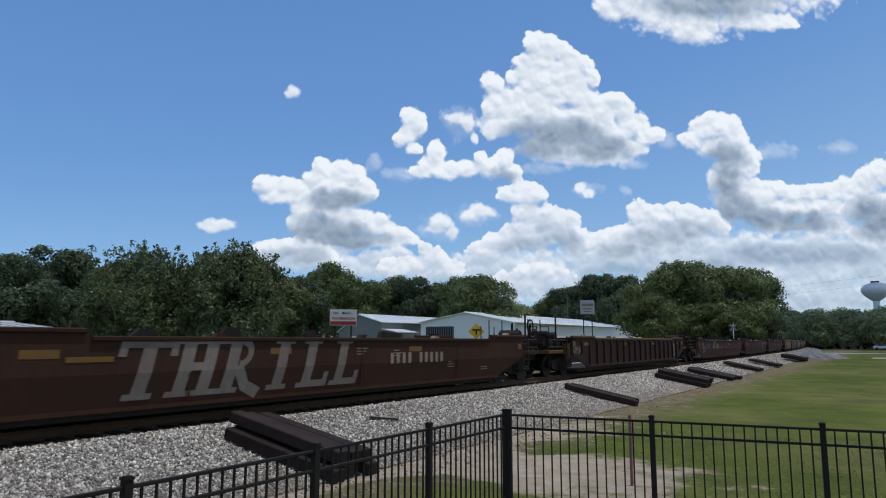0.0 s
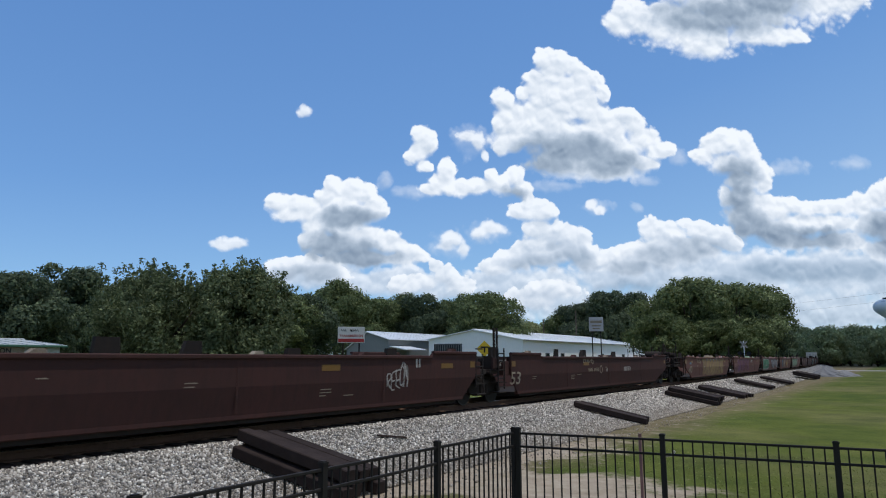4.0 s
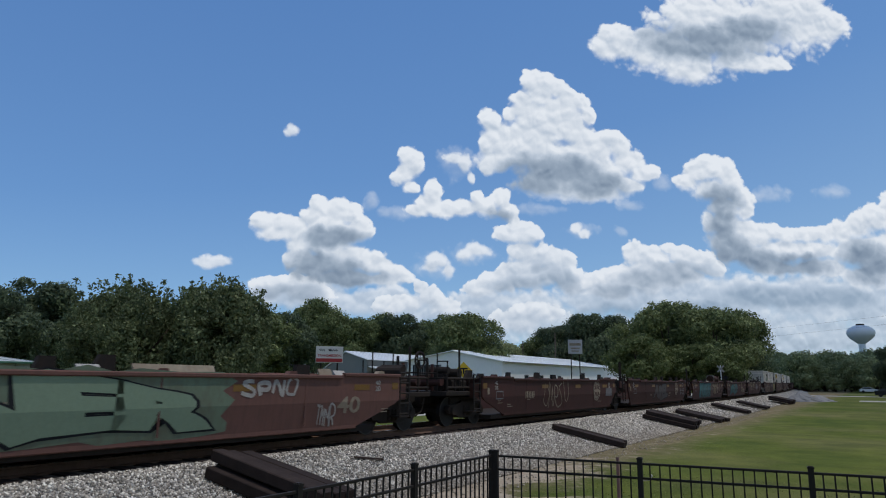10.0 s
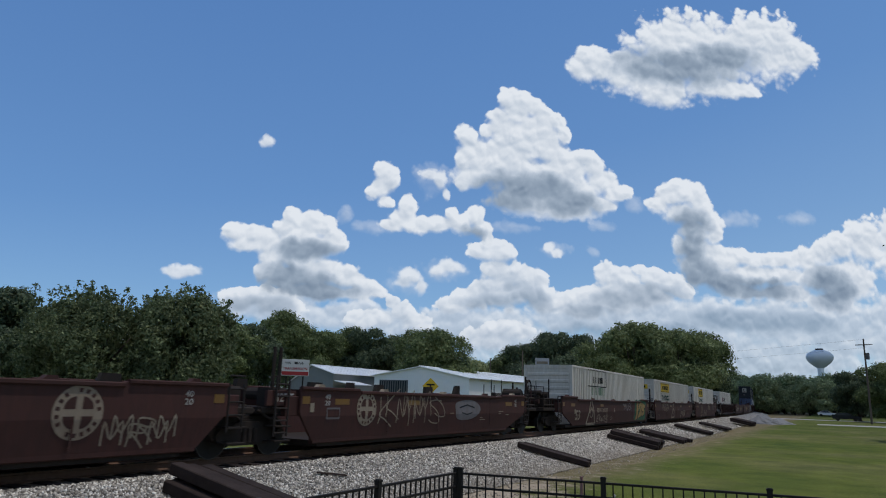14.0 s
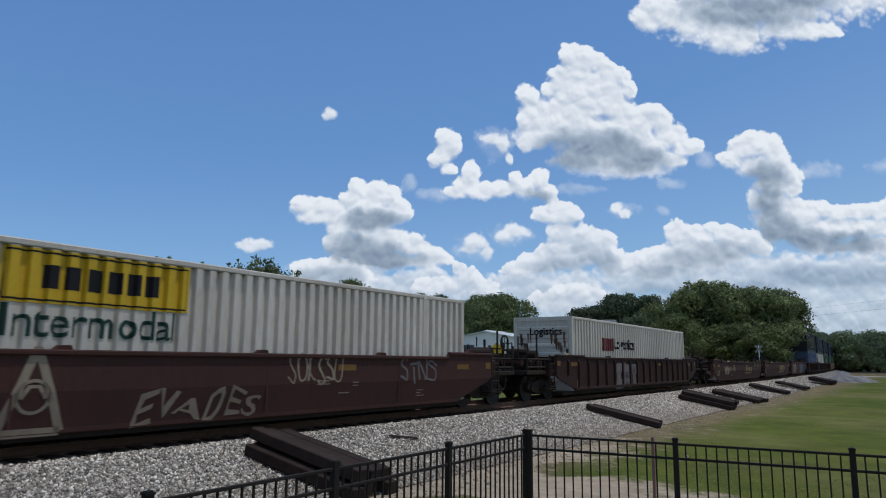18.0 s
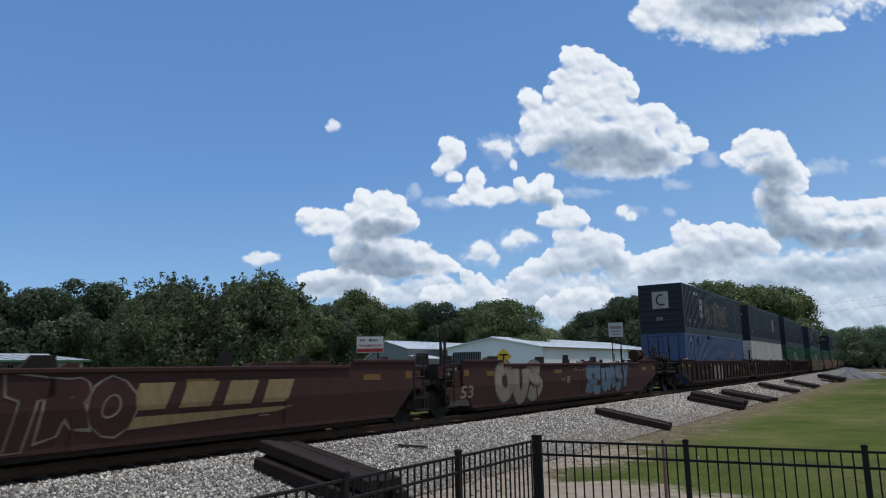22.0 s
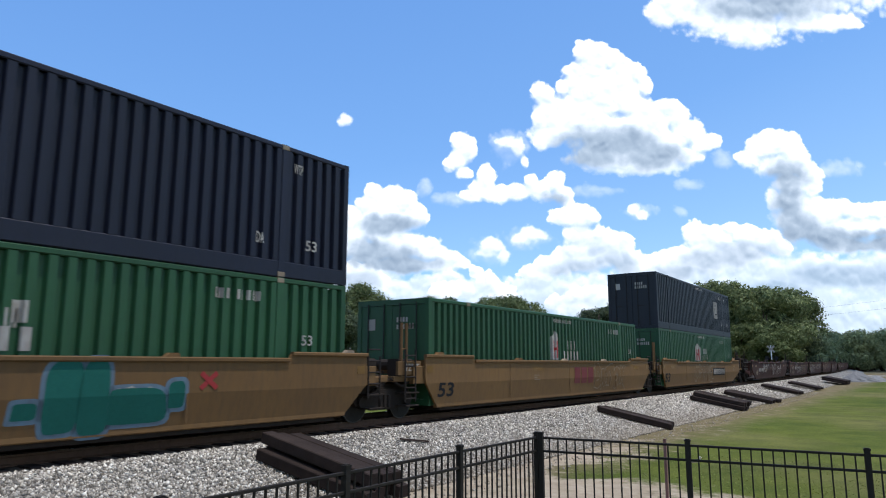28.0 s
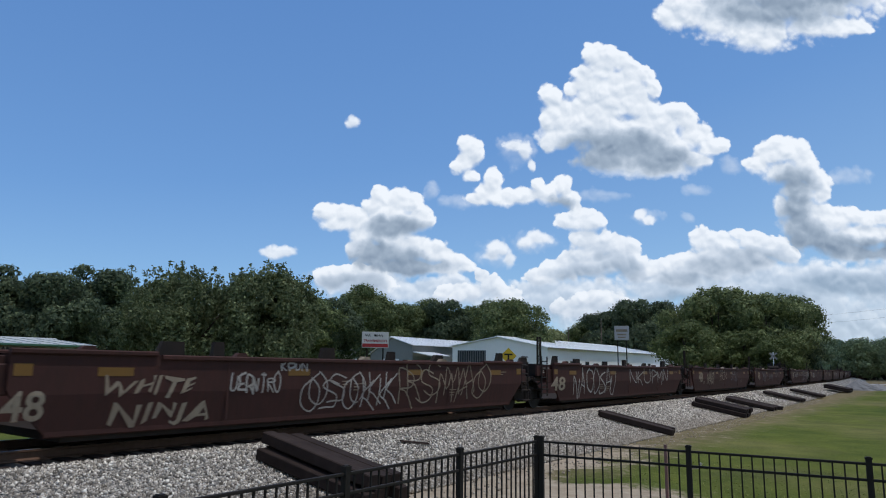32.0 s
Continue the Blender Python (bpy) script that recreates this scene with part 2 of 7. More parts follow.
LEAF_A = leaf_mat("leaves_bright", (0.096, 0.124, 0.056), (0.200, 0.226, 0.110))
LEAF_B = leaf_mat("leaves_mid", (0.106, 0.138, 0.054), (0.206, 0.234, 0.096))
# the far line's leaves have the pallor of distance haze mixed into their colour
LEAF_F = leaf_mat("leaves_far_hazed", (0.250, 0.275, 0.125), (0.360, 0.385, 0.185))
LEAF_C = leaf_mat("leaves_dark", (0.062, 0.088, 0.050), (0.128, 0.156, 0.080))
LEAF_R = leaf_mat("leaves_yellow_green", (0.098, 0.128, 0.044), (0.180, 0.206, 0.082))


def ground_mat():
    """Mown lawn with bleached sandy patches near the ballast and the fence."""
    m, nt, b = nodes_of("lawn")
    a = ramp(nt, noise_of(nt, 0.12, 6, 0.6), [(0.28, (0.060, 0.084, 0.018)), (0.46, (0.092, 0.108, 0.024)), (0.64, (0.132, 0.126, 0.050))])
    f = ramp(nt, noise_of(nt, 14, 8, 0.7), [(0.3, (0.62, 0.66, 0.62)), (0.7, (1.28, 1.26, 1.2))])
    patchy = ramp(nt, noise_of(nt, 0.8, 5, 0.6), [(0.3, (0.72, 0.76, 0.78)), (0.7, (1.28, 1.22, 1.15))])
    grass = mixc(nt, 1.0, mixc(nt, 1.0, a, patchy, "MULTIPLY"), f, "MULTIPLY")
    sand = ramp(nt, noise_of(nt, 3.0, 8, 0.7), [(0.3, (0.26, 0.20, 0.135)), (0.7, (0.43, 0.355, 0.26))])
    tc = nt.nodes.new("ShaderNodeTexCoord")
    sx = nt.nodes.new("ShaderNodeSeparateXYZ")
    nt.links.new(tc.outputs["Object"], sx.inputs[0])

    def m2(op, p, q):
        n = nt.nodes.new("ShaderNodeMath")
        n.operation = op
        for s, v in zip(n.inputs, (p, q)):
            if isinstance(v, bpy.types.NodeSocket):
                nt.links.new(v, s)
            else:
                s.default_value = v
        return n.outputs[0]

    # sand: a bare stretch beyond the fence corner and a strip along the toe of the ballast
    def oval_at(x, y, rx, ry):
        dx, dy = m2("MULTIPLY", m2("ADD", sx.outputs[0], -x), 1 / rx), m2("MULTIPLY", m2("ADD", sx.outputs[1], -y), 1 / ry)
        return m2("SUBTRACT", 1.0, m2("SQRT", m2("ADD", m2("MULTIPLY", dx, dx), m2("MULTIPLY", dy, dy)), 0))

    oval = m2("MAXIMUM", oval_at(-5.1, 11.0, 2.9, 2.3), oval_at(-7.2, 12.5, 1.6, 7.0))
    oval = m2("SUBTRACT", oval, m2("MULTIPLY", m2("MAXIMUM", m2("MAXIMUM", oval_at(-5.9, 8.2, 1.25, 1.7), oval_at(-6.1, 13.4, 1.0, 1.1)), 0.0), 2.2))
    strip = m2("MINIMUM", m2("MULTIPLY", m2("SUBTRACT", -5.3, sx.outputs[0]), 0.55), m2("MULTIPLY", m2("ADD", sx.outputs[0], 18.2), 1.6))
    fn = m2("SUBTRACT", noise_of(nt, 1.1, 9, 0.75), 0.5)
    k = m2("ADD", oval, m2("MULTIPLY", fn, 2.6))
    mask = ramp(nt, k, [(0.0, (0, 0, 0)), (0.35, (1, 1, 1))])
    worn_k = m2("ADD", strip, m2("MULTIPLY", fn, 2.0))
    trodden = ramp(nt, noise_of(nt, 2.2, 8, 0.7), [(0.3, (0.115, 0.095, 0.040)), (0.55, (0.165, 0.130, 0.072)), (0.72, (0.34, 0.285, 0.20))])
    base = mixc(nt, ramp(nt, worn_k, [(0.0, (0, 0, 0)), (0.9, (1, 1, 1))]), grass, trodden)
    nt.links.new(mixc(nt, mask, base, sand), b.inputs["Base Color"])
    b.inputs["Roughness"].default_value, b.inputs["Specular IOR Level"].default_value = 0.95, 0.05
    bump(nt, b, noise_of(nt, 22, 8, 0.7), 0.5, 0.04)
    return m


def stone_mat(name, island):
    m, nt, b = nodes_of(name)
    if island:
        g = nt.nodes.new("ShaderNodeNewGeometry")
        c = ramp(nt, g.outputs["Random Per Island"], [(0.0, (0.070, 0.058, 0.046)), (0.4, (0.265, 0.233, 0.190)), (0.8, (0.51, 0.455, 0.378)), (1.0, (0.84, 0.775, 0.67))])
    else:
        v = nt.nodes.new("ShaderNodeTexVoronoi")
        v.inputs["Scale"].default_value = 16
        tc = nt.nodes.new("ShaderNodeTexCoord")
        nt.links.new(tc.outputs["Object"], v.inputs[0])
        c = ramp(nt, v.outputs["Color"], [(0.1, (0.04, 0.036, 0.032)), (0.5, (0.15, 0.14, 0.125)), (0.9, (0.34, 0.32, 0.29))])
        bump(nt, b, v.outputs["Distance"], 0.9, 0.05)
    c = mixc(nt, ramp(nt, noise_of(nt, 0.35, 6, 0.6), [(0.45, (0, 0, 0)), (0.75, (0.5, 0.5, 0.5))]), c, (0.27, 0.235, 0.20))
    # brown fines washed down to the foot of the slope
    tc2, sep = nt.nodes.new("ShaderNodeTexCoord"), nt.nodes.new("ShaderNodeSeparateXYZ")
    nt.links.new(tc2.outputs["Object"], sep.inputs[0])
    mud = nt.nodes.new("ShaderNodeMath")
    mud.operation = "MULTIPLY_ADD"
    mud.inputs[1].default_value = 1.6
    nt.links.new(noise_of(nt, 0.9, 6, 0.7), mud.inputs[0])
    nt.links.new(sep.outputs[0], mud.inputs[2])
    low = nt.nodes.new("ShaderNodeMapRange")
    low.inputs[1].default_value, low.inputs[2].default_value, low.inputs[4].default_value = -9.3 + 0.8, -7.1 + 0.8, 0.7
    nt.links.new(mud.outputs[0], low.inputs[0])
    c = mixc(nt, low.outputs[0], c, (0.21, 0.165, 0.112))
    nt.links.new(c, b.inputs["Base Color"])
    b.inputs["Roughness"].default_value = 0.9
    return m


GRAVEL = worn("grey_gravel", (0.25, 0.24, 0.23), (0.15, 0.145, 0.14), 0.95, 0.0, 0.6, 14, (1, 1, 1), 0.6)
LAWN = ground_mat()
BALLAST = stone_mat("ballast_bed", False)
DARKBED = worn("oily_ballast", (0.17, 0.14, 0.115), (0.075, 0.060, 0.050), 0.95, 0.0, 0.8, 16, (1, 1, 1), 0.6)
STONE = stone_mat("ballast_stone", True)

# ---- mesh building ----
class Geo:
    """Collects boxes, prisms, rods and strips into one mesh."""

    def __init__(self):
        self.v, self.f = [], []

    def add(self, verts, faces):
        n = len(self.v)
        self.v += verts
        self.f += [tuple(i + n for i in q) for q in faces]
        return self

    def box(self, x0, x1, y0, y1, z0, z1):
        return self.add([(x, y, z) for z in (z0, z1) for x, y in ((x0, y0), (x1, y0), (x1, y1), (x0, y1))],
                        [(3, 2, 1, 0), (4, 5, 6, 7), (0, 1, 5, 4), (1, 2, 6, 5), (2, 3, 7, 6), (3, 0, 4, 7)])

    def cbox(self, x0, x1, y0, y1, z0, z1, c=0.02):
        """A box with its four long edges along y chamfered."""
        poly = [(x0 + c, z0), (x1 - c, z0), (x1, z0 + c), (x1, z1 - c), (x1 - c, z1), (x0 + c, z1), (x0, z1 - c), (x0, z0 + c)]
        n = 8
        return self.add([(x, y, z) for y in (y0, y1) for x, z in poly],
                        [tuple(range(n)), tuple(range(2 * n - 1, n - 1, -1))] + [(i, i + n, (i + 1) % n + n, (i + 1) % n) for i in range(n)])

    def prism_x(self, poly, x0, x1):
        """A polygon in (y, z), extruded along x."""
        n = len(poly)
        return self.add([(x, y, z) for x in (x0, x1) for y, z in poly],
                        [tuple(range(n - 1, -1, -1)), tuple(range(n, 2 * n))] + [(i, (i + 1) % n, (i + 1) % n + n, i + n) for i in range(n)])

    def prism_y(self, poly, y0, y1):
        n = len(poly)
        return self.add([(x, y, z) for y in (y0, y1) for x, z in poly],
                        [tuple(range(n)), tuple(range(2 * n - 1, n - 1, -1))] + [(i, i + n, (i + 1) % n + n, (i + 1) % n) for i in range(n)])

    def rod(self, a, b, r, n=8, r2=None):
        a, b = Vector(a), Vector(b)
        d = (b - a).normalized()
        u = d.orthogonal().normalized()
        w = d.cross(u)
        r2 = r if r2 is None else r2
        vs = []
        for p, q in ((a, r), (b, r2)):
            vs += [tuple(p + (u * math.cos(6.28319 * i / n) + w * math.sin(6.28319 * i / n)) * q) for i in range(n)]
        return self.add(vs, [tuple(range(n - 1, -1, -1)), tuple(range(n, 2 * n))] + [(i, (i + 1) % n, (i + 1) % n + n, i + n) for i in range(n)])

    def lathe(self, prof, n=24):
        """(radius, z) pairs turned round the z axis."""
        vs = [(r * math.cos(6.28319 * i / n), r * math.sin(6.28319 * i / n), z) for r, z in prof for i in range(n)]
        fs = [(k * n + i, k * n + (i + 1) % n, (k + 1) * n + (i + 1) % n, (k + 1) * n + i) for k in range(len(prof) - 1) for i in range(n)]
        return self.add(vs, fs)

    def ring(self, c, r0, r1, x0, x1, n=24, arc=6.28319, start=0.0):
        """A flat ring in the plane x = const, thickness x0 to x1."""
        vs = [(x, c[0] + r * math.cos(start + arc * i / n), c[1] + r * math.sin(start + arc * i / n)) for x in (x0, x1) for r in (r0, r1) for i in range(n + 1)]
        m = n + 1
        fs = []
        for i in range(n):
            fs += [(2 * m + i, 3 * m + i, 3 * m + i + 1, 2 * m + i + 1), (i, i + 1, m + i + 1, m + i),
                   (m + i, m + i + 1, 3 * m + i + 1, 3 * m + i), (i + 1, i, 2 * m + i, 2 * m + i + 1)]
        return self.add(vs, fs)

    def strip(self, pts, w, x, d=0.002):
        """A brushed line of width w through (y, z) points on the plane x."""
        n = len(pts)
        if n < 2:
            return self
        vs = []
        for i, (y, z) in enumerate(pts):
            a, b = pts[max(i - 1, 0)], pts[min(i + 1, n - 1)]
            ty, tz = b[0] - a[0], b[1] - a[1]
            L = math.hypot(ty, tz) or 1
            ny, nz = -tz / L * w / 2, ty / L * w / 2
            vs += [(x, y + ny, z + nz), (x, y - ny, z - nz), (x + d, y + ny, z + nz), (x + d, y - ny, z - nz)]
        fs = []
        for i in range(n - 1):
            k = 4 * i
            fs += [(k + 2, k + 3, k + 7, k + 6), (k, k + 2, k + 6, k + 4), (k + 3, k + 1, k + 5, k + 7)]
        return self.add(vs, fs)

    def mesh(self, name, mat, smooth=False):
        me = bpy.data.meshes.new(name)
        me.from_pydata(self.v, [], self.f)
        me.materials.append(mat)
        if smooth:
            me.polygons.foreach_set("use_smooth", [True] * len(me.polygons))
        me.update()
        return me


def part(name, g, mat, parent, label="", at=None, smooth=False):
    ob = new(name, g if isinstance(g, bpy.types.Mesh) else g.mesh(name, mat, smooth))
    ob.parent = parent
    if at is not None:
        ob.matrix_basis = at
    if label:
        tagged(ob, label)
    return ob


def thing(name, label, category, at=None, group="", kind=""):
    ob = tagged(new(name), label, category, group, kind)
    if at is not None:
        ob.matrix_basis = at
    return ob


def bulk(name, verts, faces, mat):
    """A big mesh from arrays of vertices and of equal-sized faces."""
    me = bpy.data.meshes.new(name)
    nf, k = faces.shape
    me.vertices.add(len(verts))
    me.vertices.foreach_set("co", np.ascontiguousarray(verts, np.float32).ravel())
    me.loops.add(nf * k)
    me.loops.foreach_set("vertex_index", np.ascontiguousarray(faces, np.int32).ravel())
    me.polygons.add(nf)
    me.polygons.foreach_set("loop_start", np.arange(0, nf * k, k, dtype=np.int32))
    me.materials.append(mat)
    me.update(calc_edges=True)
    return me


WORDS = {}


def word(text, size, mat, bold=0.0, shear=0.0):
    """Lettering in the built-in font as a thin mesh that reads along y on a wall facing +x; centred."""
    key = (text, size, mat.name, bold, shear)
    if key not in WORDS:
        cu = bpy.data.curves.new("lettering", "FONT")
        cu.body, cu.size, cu.align_x, cu.align_y = text, size, "CENTER", "CENTER"
        cu.offset, cu.shear, cu.resolution_u, cu.extrude = bold, shear, 3, 0.002
        ob = bpy.data.objects.new("lettering", cu)
        scene.collection.objects.link(ob)
        me = bpy.data.meshes.new_from_object(ob)
        bpy.data.objects.remove(ob)
        me.transform(Matrix(((0, 0, 1, 0), (1, 0, 0, 0), (0, 1, 0, 0), (0, 0, 0, 1))))
        me.materials.clear()
        me.materials.append(mat)
        WORDS[key] = me
    return WORDS[key]


# ---- the track's line: straight past the camera, a wide bend to the left further on ----
TRACK_X, BEND = -12.35, 0.37e-3


def on_track(s, x=0.0, z=0.0):
    """The pose at s metres along the track, x metres towards the camera's side of its centre."""
    b = max(s, 0.0)
    return Matrix.Translation((TRACK_X - BEND * b * b / 2, s, 0)) @ Matrix.Rotation(math.atan(BEND * b), 4, "Z") @ Matrix.Translation((x, 0, z))


def along(prof, s0, s1, step, mat, name, kind_name=None):
    """A profile of (x, z) carried along the track."""
    g = Geo()
    ss = np.arange(s0, s1 + 0.01, step)
    n = len(prof)
    for s in ss:
        m = on_track(float(s))
        g.v += [tuple(m @ Vector((x, 0, z))) for x, z in prof]
    for k in range(len(ss) - 1):
        for i in range(n - 1):
            a = k * n + i
            g.f.append((a, a + 1, a + n + 1, a + n))
    return g.mesh(name, mat)


# ---- ground, ballast, rails, ties ----
GZ = -0.78
g = Geo()
xs = [-3000, -600, -150, -60, -20, -7, 0, 10, 30, 100, 600, 3000]
ys = [-2000, -300, -60, -10, 0, 8, 16, 30, 60, 120, 250, 800, 3500]
for y in ys:
    for x in xs:
        g.v.append((x, y, GZ))
for j in range(len(ys) - 1):
    for i in range(len(xs) - 1):
        a = j * len(xs) + i
        g.f.append((a, a + 1, a + len(xs) + 1, a + len(xs)))
ground = tagged(new("ground", g.mesh("ground", LAWN)), "mown green lawn with bare sandy patches", "ground", kind="structure")

bed = new("ballast_bed", along([(-5.0, GZ - 0.05), (-2.1, -0.24), (-1.9, -0.19), (0, -0.19), (1.9, -0.19), (2.15, -0.25), (3.4, -0.52), (4.8, GZ + 0.02), (5.1, GZ - 0.05)], -60, 700, 5, BALLAST, "ballast_bed"))
tagged(bed, "grey crushed stone ballast under the railway track", "ballast", kind="structure")

between = new("oily_ballast", along([(-1.45, -0.186), (0, -0.182), (1.34, -0.186)], -60, 300, 5, DARKBED, "oily_ballast"))
tagged(between, "darker ballast between the rails", "ballast", kind="structure")

track = thing("railway_track", "rusty steel rails on dark timber ties", "track", kind="structure")
rail_prof = [(-0.07, -0.17), (-0.07, -0.15), (-0.012, -0.13), (-0.012, -0.045), (-0.036, -0.03), (-0.036, 0.0), (0.036, 0.0), (0.036, -0.03), (0.012, -0.045), (0.012, -0.13), (0.07, -0.15), (0.07, -0.17)]
for x in (0.755, -0.755):
    part("rail", along([(x + a, b) for a, b in rail_prof], -60, 700, 5, RAIL, "rail"), RAIL, track)
for x in (0.755, -0.755):
    part("rail_head", along([(x - 0.03, 0.001), (x - 0.026, 0.004), (x + 0.026, 0.004), (x + 0.03, 0.001)], -60, 700, 5, POLISH, "rail_head"), POLISH, track, "polished running surface")
tie_me = Geo().cbox(-1.3, 1.3, -0.11, 0.11, -0.30, -0.155, 0.015).mesh("tie", TIMBER)
rng = random.Random(5)
for k in range(110):
    part("tie", tie_me, TIMBER, track, at=on_track(-4 + k * 0.5, rng.uniform(-0.06, 0.06)) @ Matrix.Rotation(rng.uniform(-0.02, 0.02), 4, "Z"))
g = Geo()
for k in range(220):
    m = on_track(51 + k * 0.5)
    n0 = len(g.v)
    g.box(-1.3, 1.3, -0.11, 0.11, -0.30, -0.16)
    g.v[n0:] = [tuple(m @ Vector(p)) for p in g.v[n0:]]
tagged(part("ties_beyond", g, TIMBER, track), kind="stuff")


# loose stones on the shoulder and slope
def stones(n, s0, s1, x0, x1, r0, r1, seed):
    r = np.random.default_rng(seed)
    oct_v = np.array([(1, 0, 0), (-1, 0, 0), (0, 1, 0), (0, -1, 0), (0, 0, 1), (0, 0, -1)], float)
    oct_f = np.array([(0, 2, 4), (2, 1, 4), (1, 3, 4), (3, 0, 4), (2, 0, 5), (1, 2, 5), (3, 1, 5), (0, 3, 5)])
    s = s0 + (s1 - s0) * r.random(n) ** 1.35
    x = x0 + (x1 - x0) * r.random(n)
    z = np.interp(x, [0, 1.9, 2.15, 3.4, 4.8, 5.1, 9], [-0.19, -0.19, -0.25, -0.52, GZ + 0.02, GZ, GZ])
    size = r0 + (r1 - r0) * r.random(n) ** 2
    v = oct_v[None] * (0.55 + 0.75 * r.random((n, 6, 1)))
    a, b = r.random(n) * 6.283, r.random(n) * 6.283
    ca, sa, cb, sb = np.cos(a), np.sin(a), np.cos(b), np.sin(b)
    rot = np.stack([np.stack([ca, -sa * cb, sa * sb], -1), np.stack([sa, ca * cb, -ca * sb], -1), np.stack([0 * a, sb, cb], -1)], -2)
    v = np.einsum("nij,nkj->nki", rot, v) * size[:, None, None]
    bend = np.maximum(s, 0)
    v += np.stack([TRACK_X - BEND * bend ** 2 / 2 + x, s, z + size * 0.25], -1)[:, None]
    f = (oct_f[None] + 6 * np.arange(n)[:, None, None]).reshape(-1, 3)
    return v.reshape(-1, 3), f


for nm, a in (("ballast_stones", (95000, 2.5, 34, 1.35, 4.9, 0.012, 0.042, 1)), ("ballast_stones", (30000, 30, 110, 1.35, 4.9, 0.025, 0.07, 2)),
              ("scattered_stones", (3200, 4, 60, 4.55, 5.9, 0.010, 0.036, 3))):
    v, f = stones(*a)
    tagged(new(nm, bulk(nm, v, f, STONE)), "loose pale grey crushed stones on the track shoulder", "stones", kind="stuff")

# grass blades on the lawn
r = np.random.default_rng(8)
n = 42000
y = 6.5 + 11 * r.random(n) ** 1.2
x = -6.6 + (0.9 * y + 9) * r.random(n)
keep = ((x + 5.1) / 2.9) ** 2 + ((y - 11.0) / 2.3) ** 2 > (0.75 + 0.4 * r.random(n)) ** 2
keep |= (((x + 5.9) / 1.25) ** 2 + ((y - 8.2) / 1.7) ** 2 < 1.1 * r.random(len(x))) | (((x + 6.1) / 1.0) ** 2 + ((y - 13.4) / 1.1) ** 2 < 1.1 * r.random(len(x)))
x, y = x[keep], y[keep]
n = len(x)
h, a = 0.008 + 0.016 * r.random(n), r.random(n) * 6.283
w = 0.005 + 0.0004 * y
p = np.stack([x, y, np.full(n, GZ)], -1)
dv = np.stack([np.cos(a) * w, np.sin(a) * w, 0 * a], -1)
tip = p + np.stack([(r.random(n) - 0.5) * 0.07, (r.random(n) - 0.5) * 0.07, h], -1)
v = np.stack([p - dv, p + dv, tip], 1).reshape(-1, 3)
GRASS = leaf_mat("grass_blades", (0.125, 0.150, 0.032), (0.200, 0.210, 0.066))
tagged(new("grass", bulk("grass", v, np.arange(3 * n).reshape(-1, 3), GRASS)), "short mown green grass", "grass", kind="stuff")

# ---- the train ----
SPEED = 17.9
WHEEL = Geo().rod((-0.07, 0, 0), (0.07, 0, 0), 0.42, 20).rod((0.055, 0, 0), (0.09, 0, 0), 0.45, 20).rod((-0.12, 0, 0), (0.0, 0, 0), 0.12, 10)
for k in range(3):
    a = 6.28319 * k / 3
    WHEEL.rod((0.09, 0.07 * math.cos(a), 0.07 * math.sin(a)), (0.12, 0.07 * math.cos(a), 0.07 * math.sin(a)), 0.02, 6)
    WHEEL.box(0.085, 0.095, 0.26 * math.cos(a) - 0.05, 0.26 * math.cos(a) + 0.05, 0.26 * math.sin(a) - 0.05, 0.26 * math.sin(a) + 0.05)
WHEEL = WHEEL.mesh("wheel", SHINE)
TREAD = Geo().ring((0, 0), 0.432, 0.452, 0.088, 0.093, 28).mesh("tread", RIMP)
FRAME = Geo()
for x in (0.92, -1.04):
    FRAME.prism_x([(-1.15, 0.50), (-1.05, 0.62), (-0.55, 0.66), (-0.3, 0.74), (0.3, 0.74), (0.55, 0.66), (1.05, 0.62), (1.15, 0.50), (1.05, 0.36), (0.75, 0.36), (0.45, 0.24), (-0.45, 0.24), (-0.75, 0.36), (-1.05, 0.36)], x, x + 0.12)
    for y in (-0.88, 0.88):
        FRAME.rod((x - 0.02, y, 0.45), (x + 0.2, y, 0.45), 0.13, 12)
    for y in (-0.16, 0, 0.16):
        FRAME.rod((x + 0.13, y, 0.3), (x + 0.13, y, 0.6), 0.06, 8)
FRAME.box(-0.95, 0.95, -0.2, 0.2, 0.45, 0.78)
FRAME = FRAME.mesh("truck", STEEL)
AXLE = Geo().rod((-0.8, 0, 0), (0.8, 0, 0), 0.08, 8).mesh("axle", STEEL)
WHEELS = []


def add_truck(car, y):
    t = part("truck", FRAME, STEEL, car, "black cast steel truck", pose(0, y, 0))
    for dy in (-0.88, 0.88):
        for x in (0.755, -0.755):
            wheel = part("wheel", WHEEL, SHINE, t, "worn steel wheel", pose(x, dy, 0.42, 0, 0, 0 if x > 0 else 180))
            if x > 0:
                part("tread", TREAD, RIMP, wheel, "bright worn rim")
                WHEELS.append((wheel, car, y + dy, dy, x))
        part("axle", AXLE, STEEL, t, at=pose(0, dy, 0.42))


def add_ladder(car, y, z0=0.45, z1=1.75, x=1.42, w=0.42, mat=None):
    g = Geo()
    for dy in (-w / 2, w / 2):
        g.rod((x, y + dy, z0), (x, y + dy, z1), 0.026, 6)
    for k in range(5):
        z = z0 + 0.08 + k * 0.27
        g.rod((x, y - w / 2, z), (x, y + w / 2, z), 0.02, 6)
    part("ladder", g, mat or LADDERP, car)


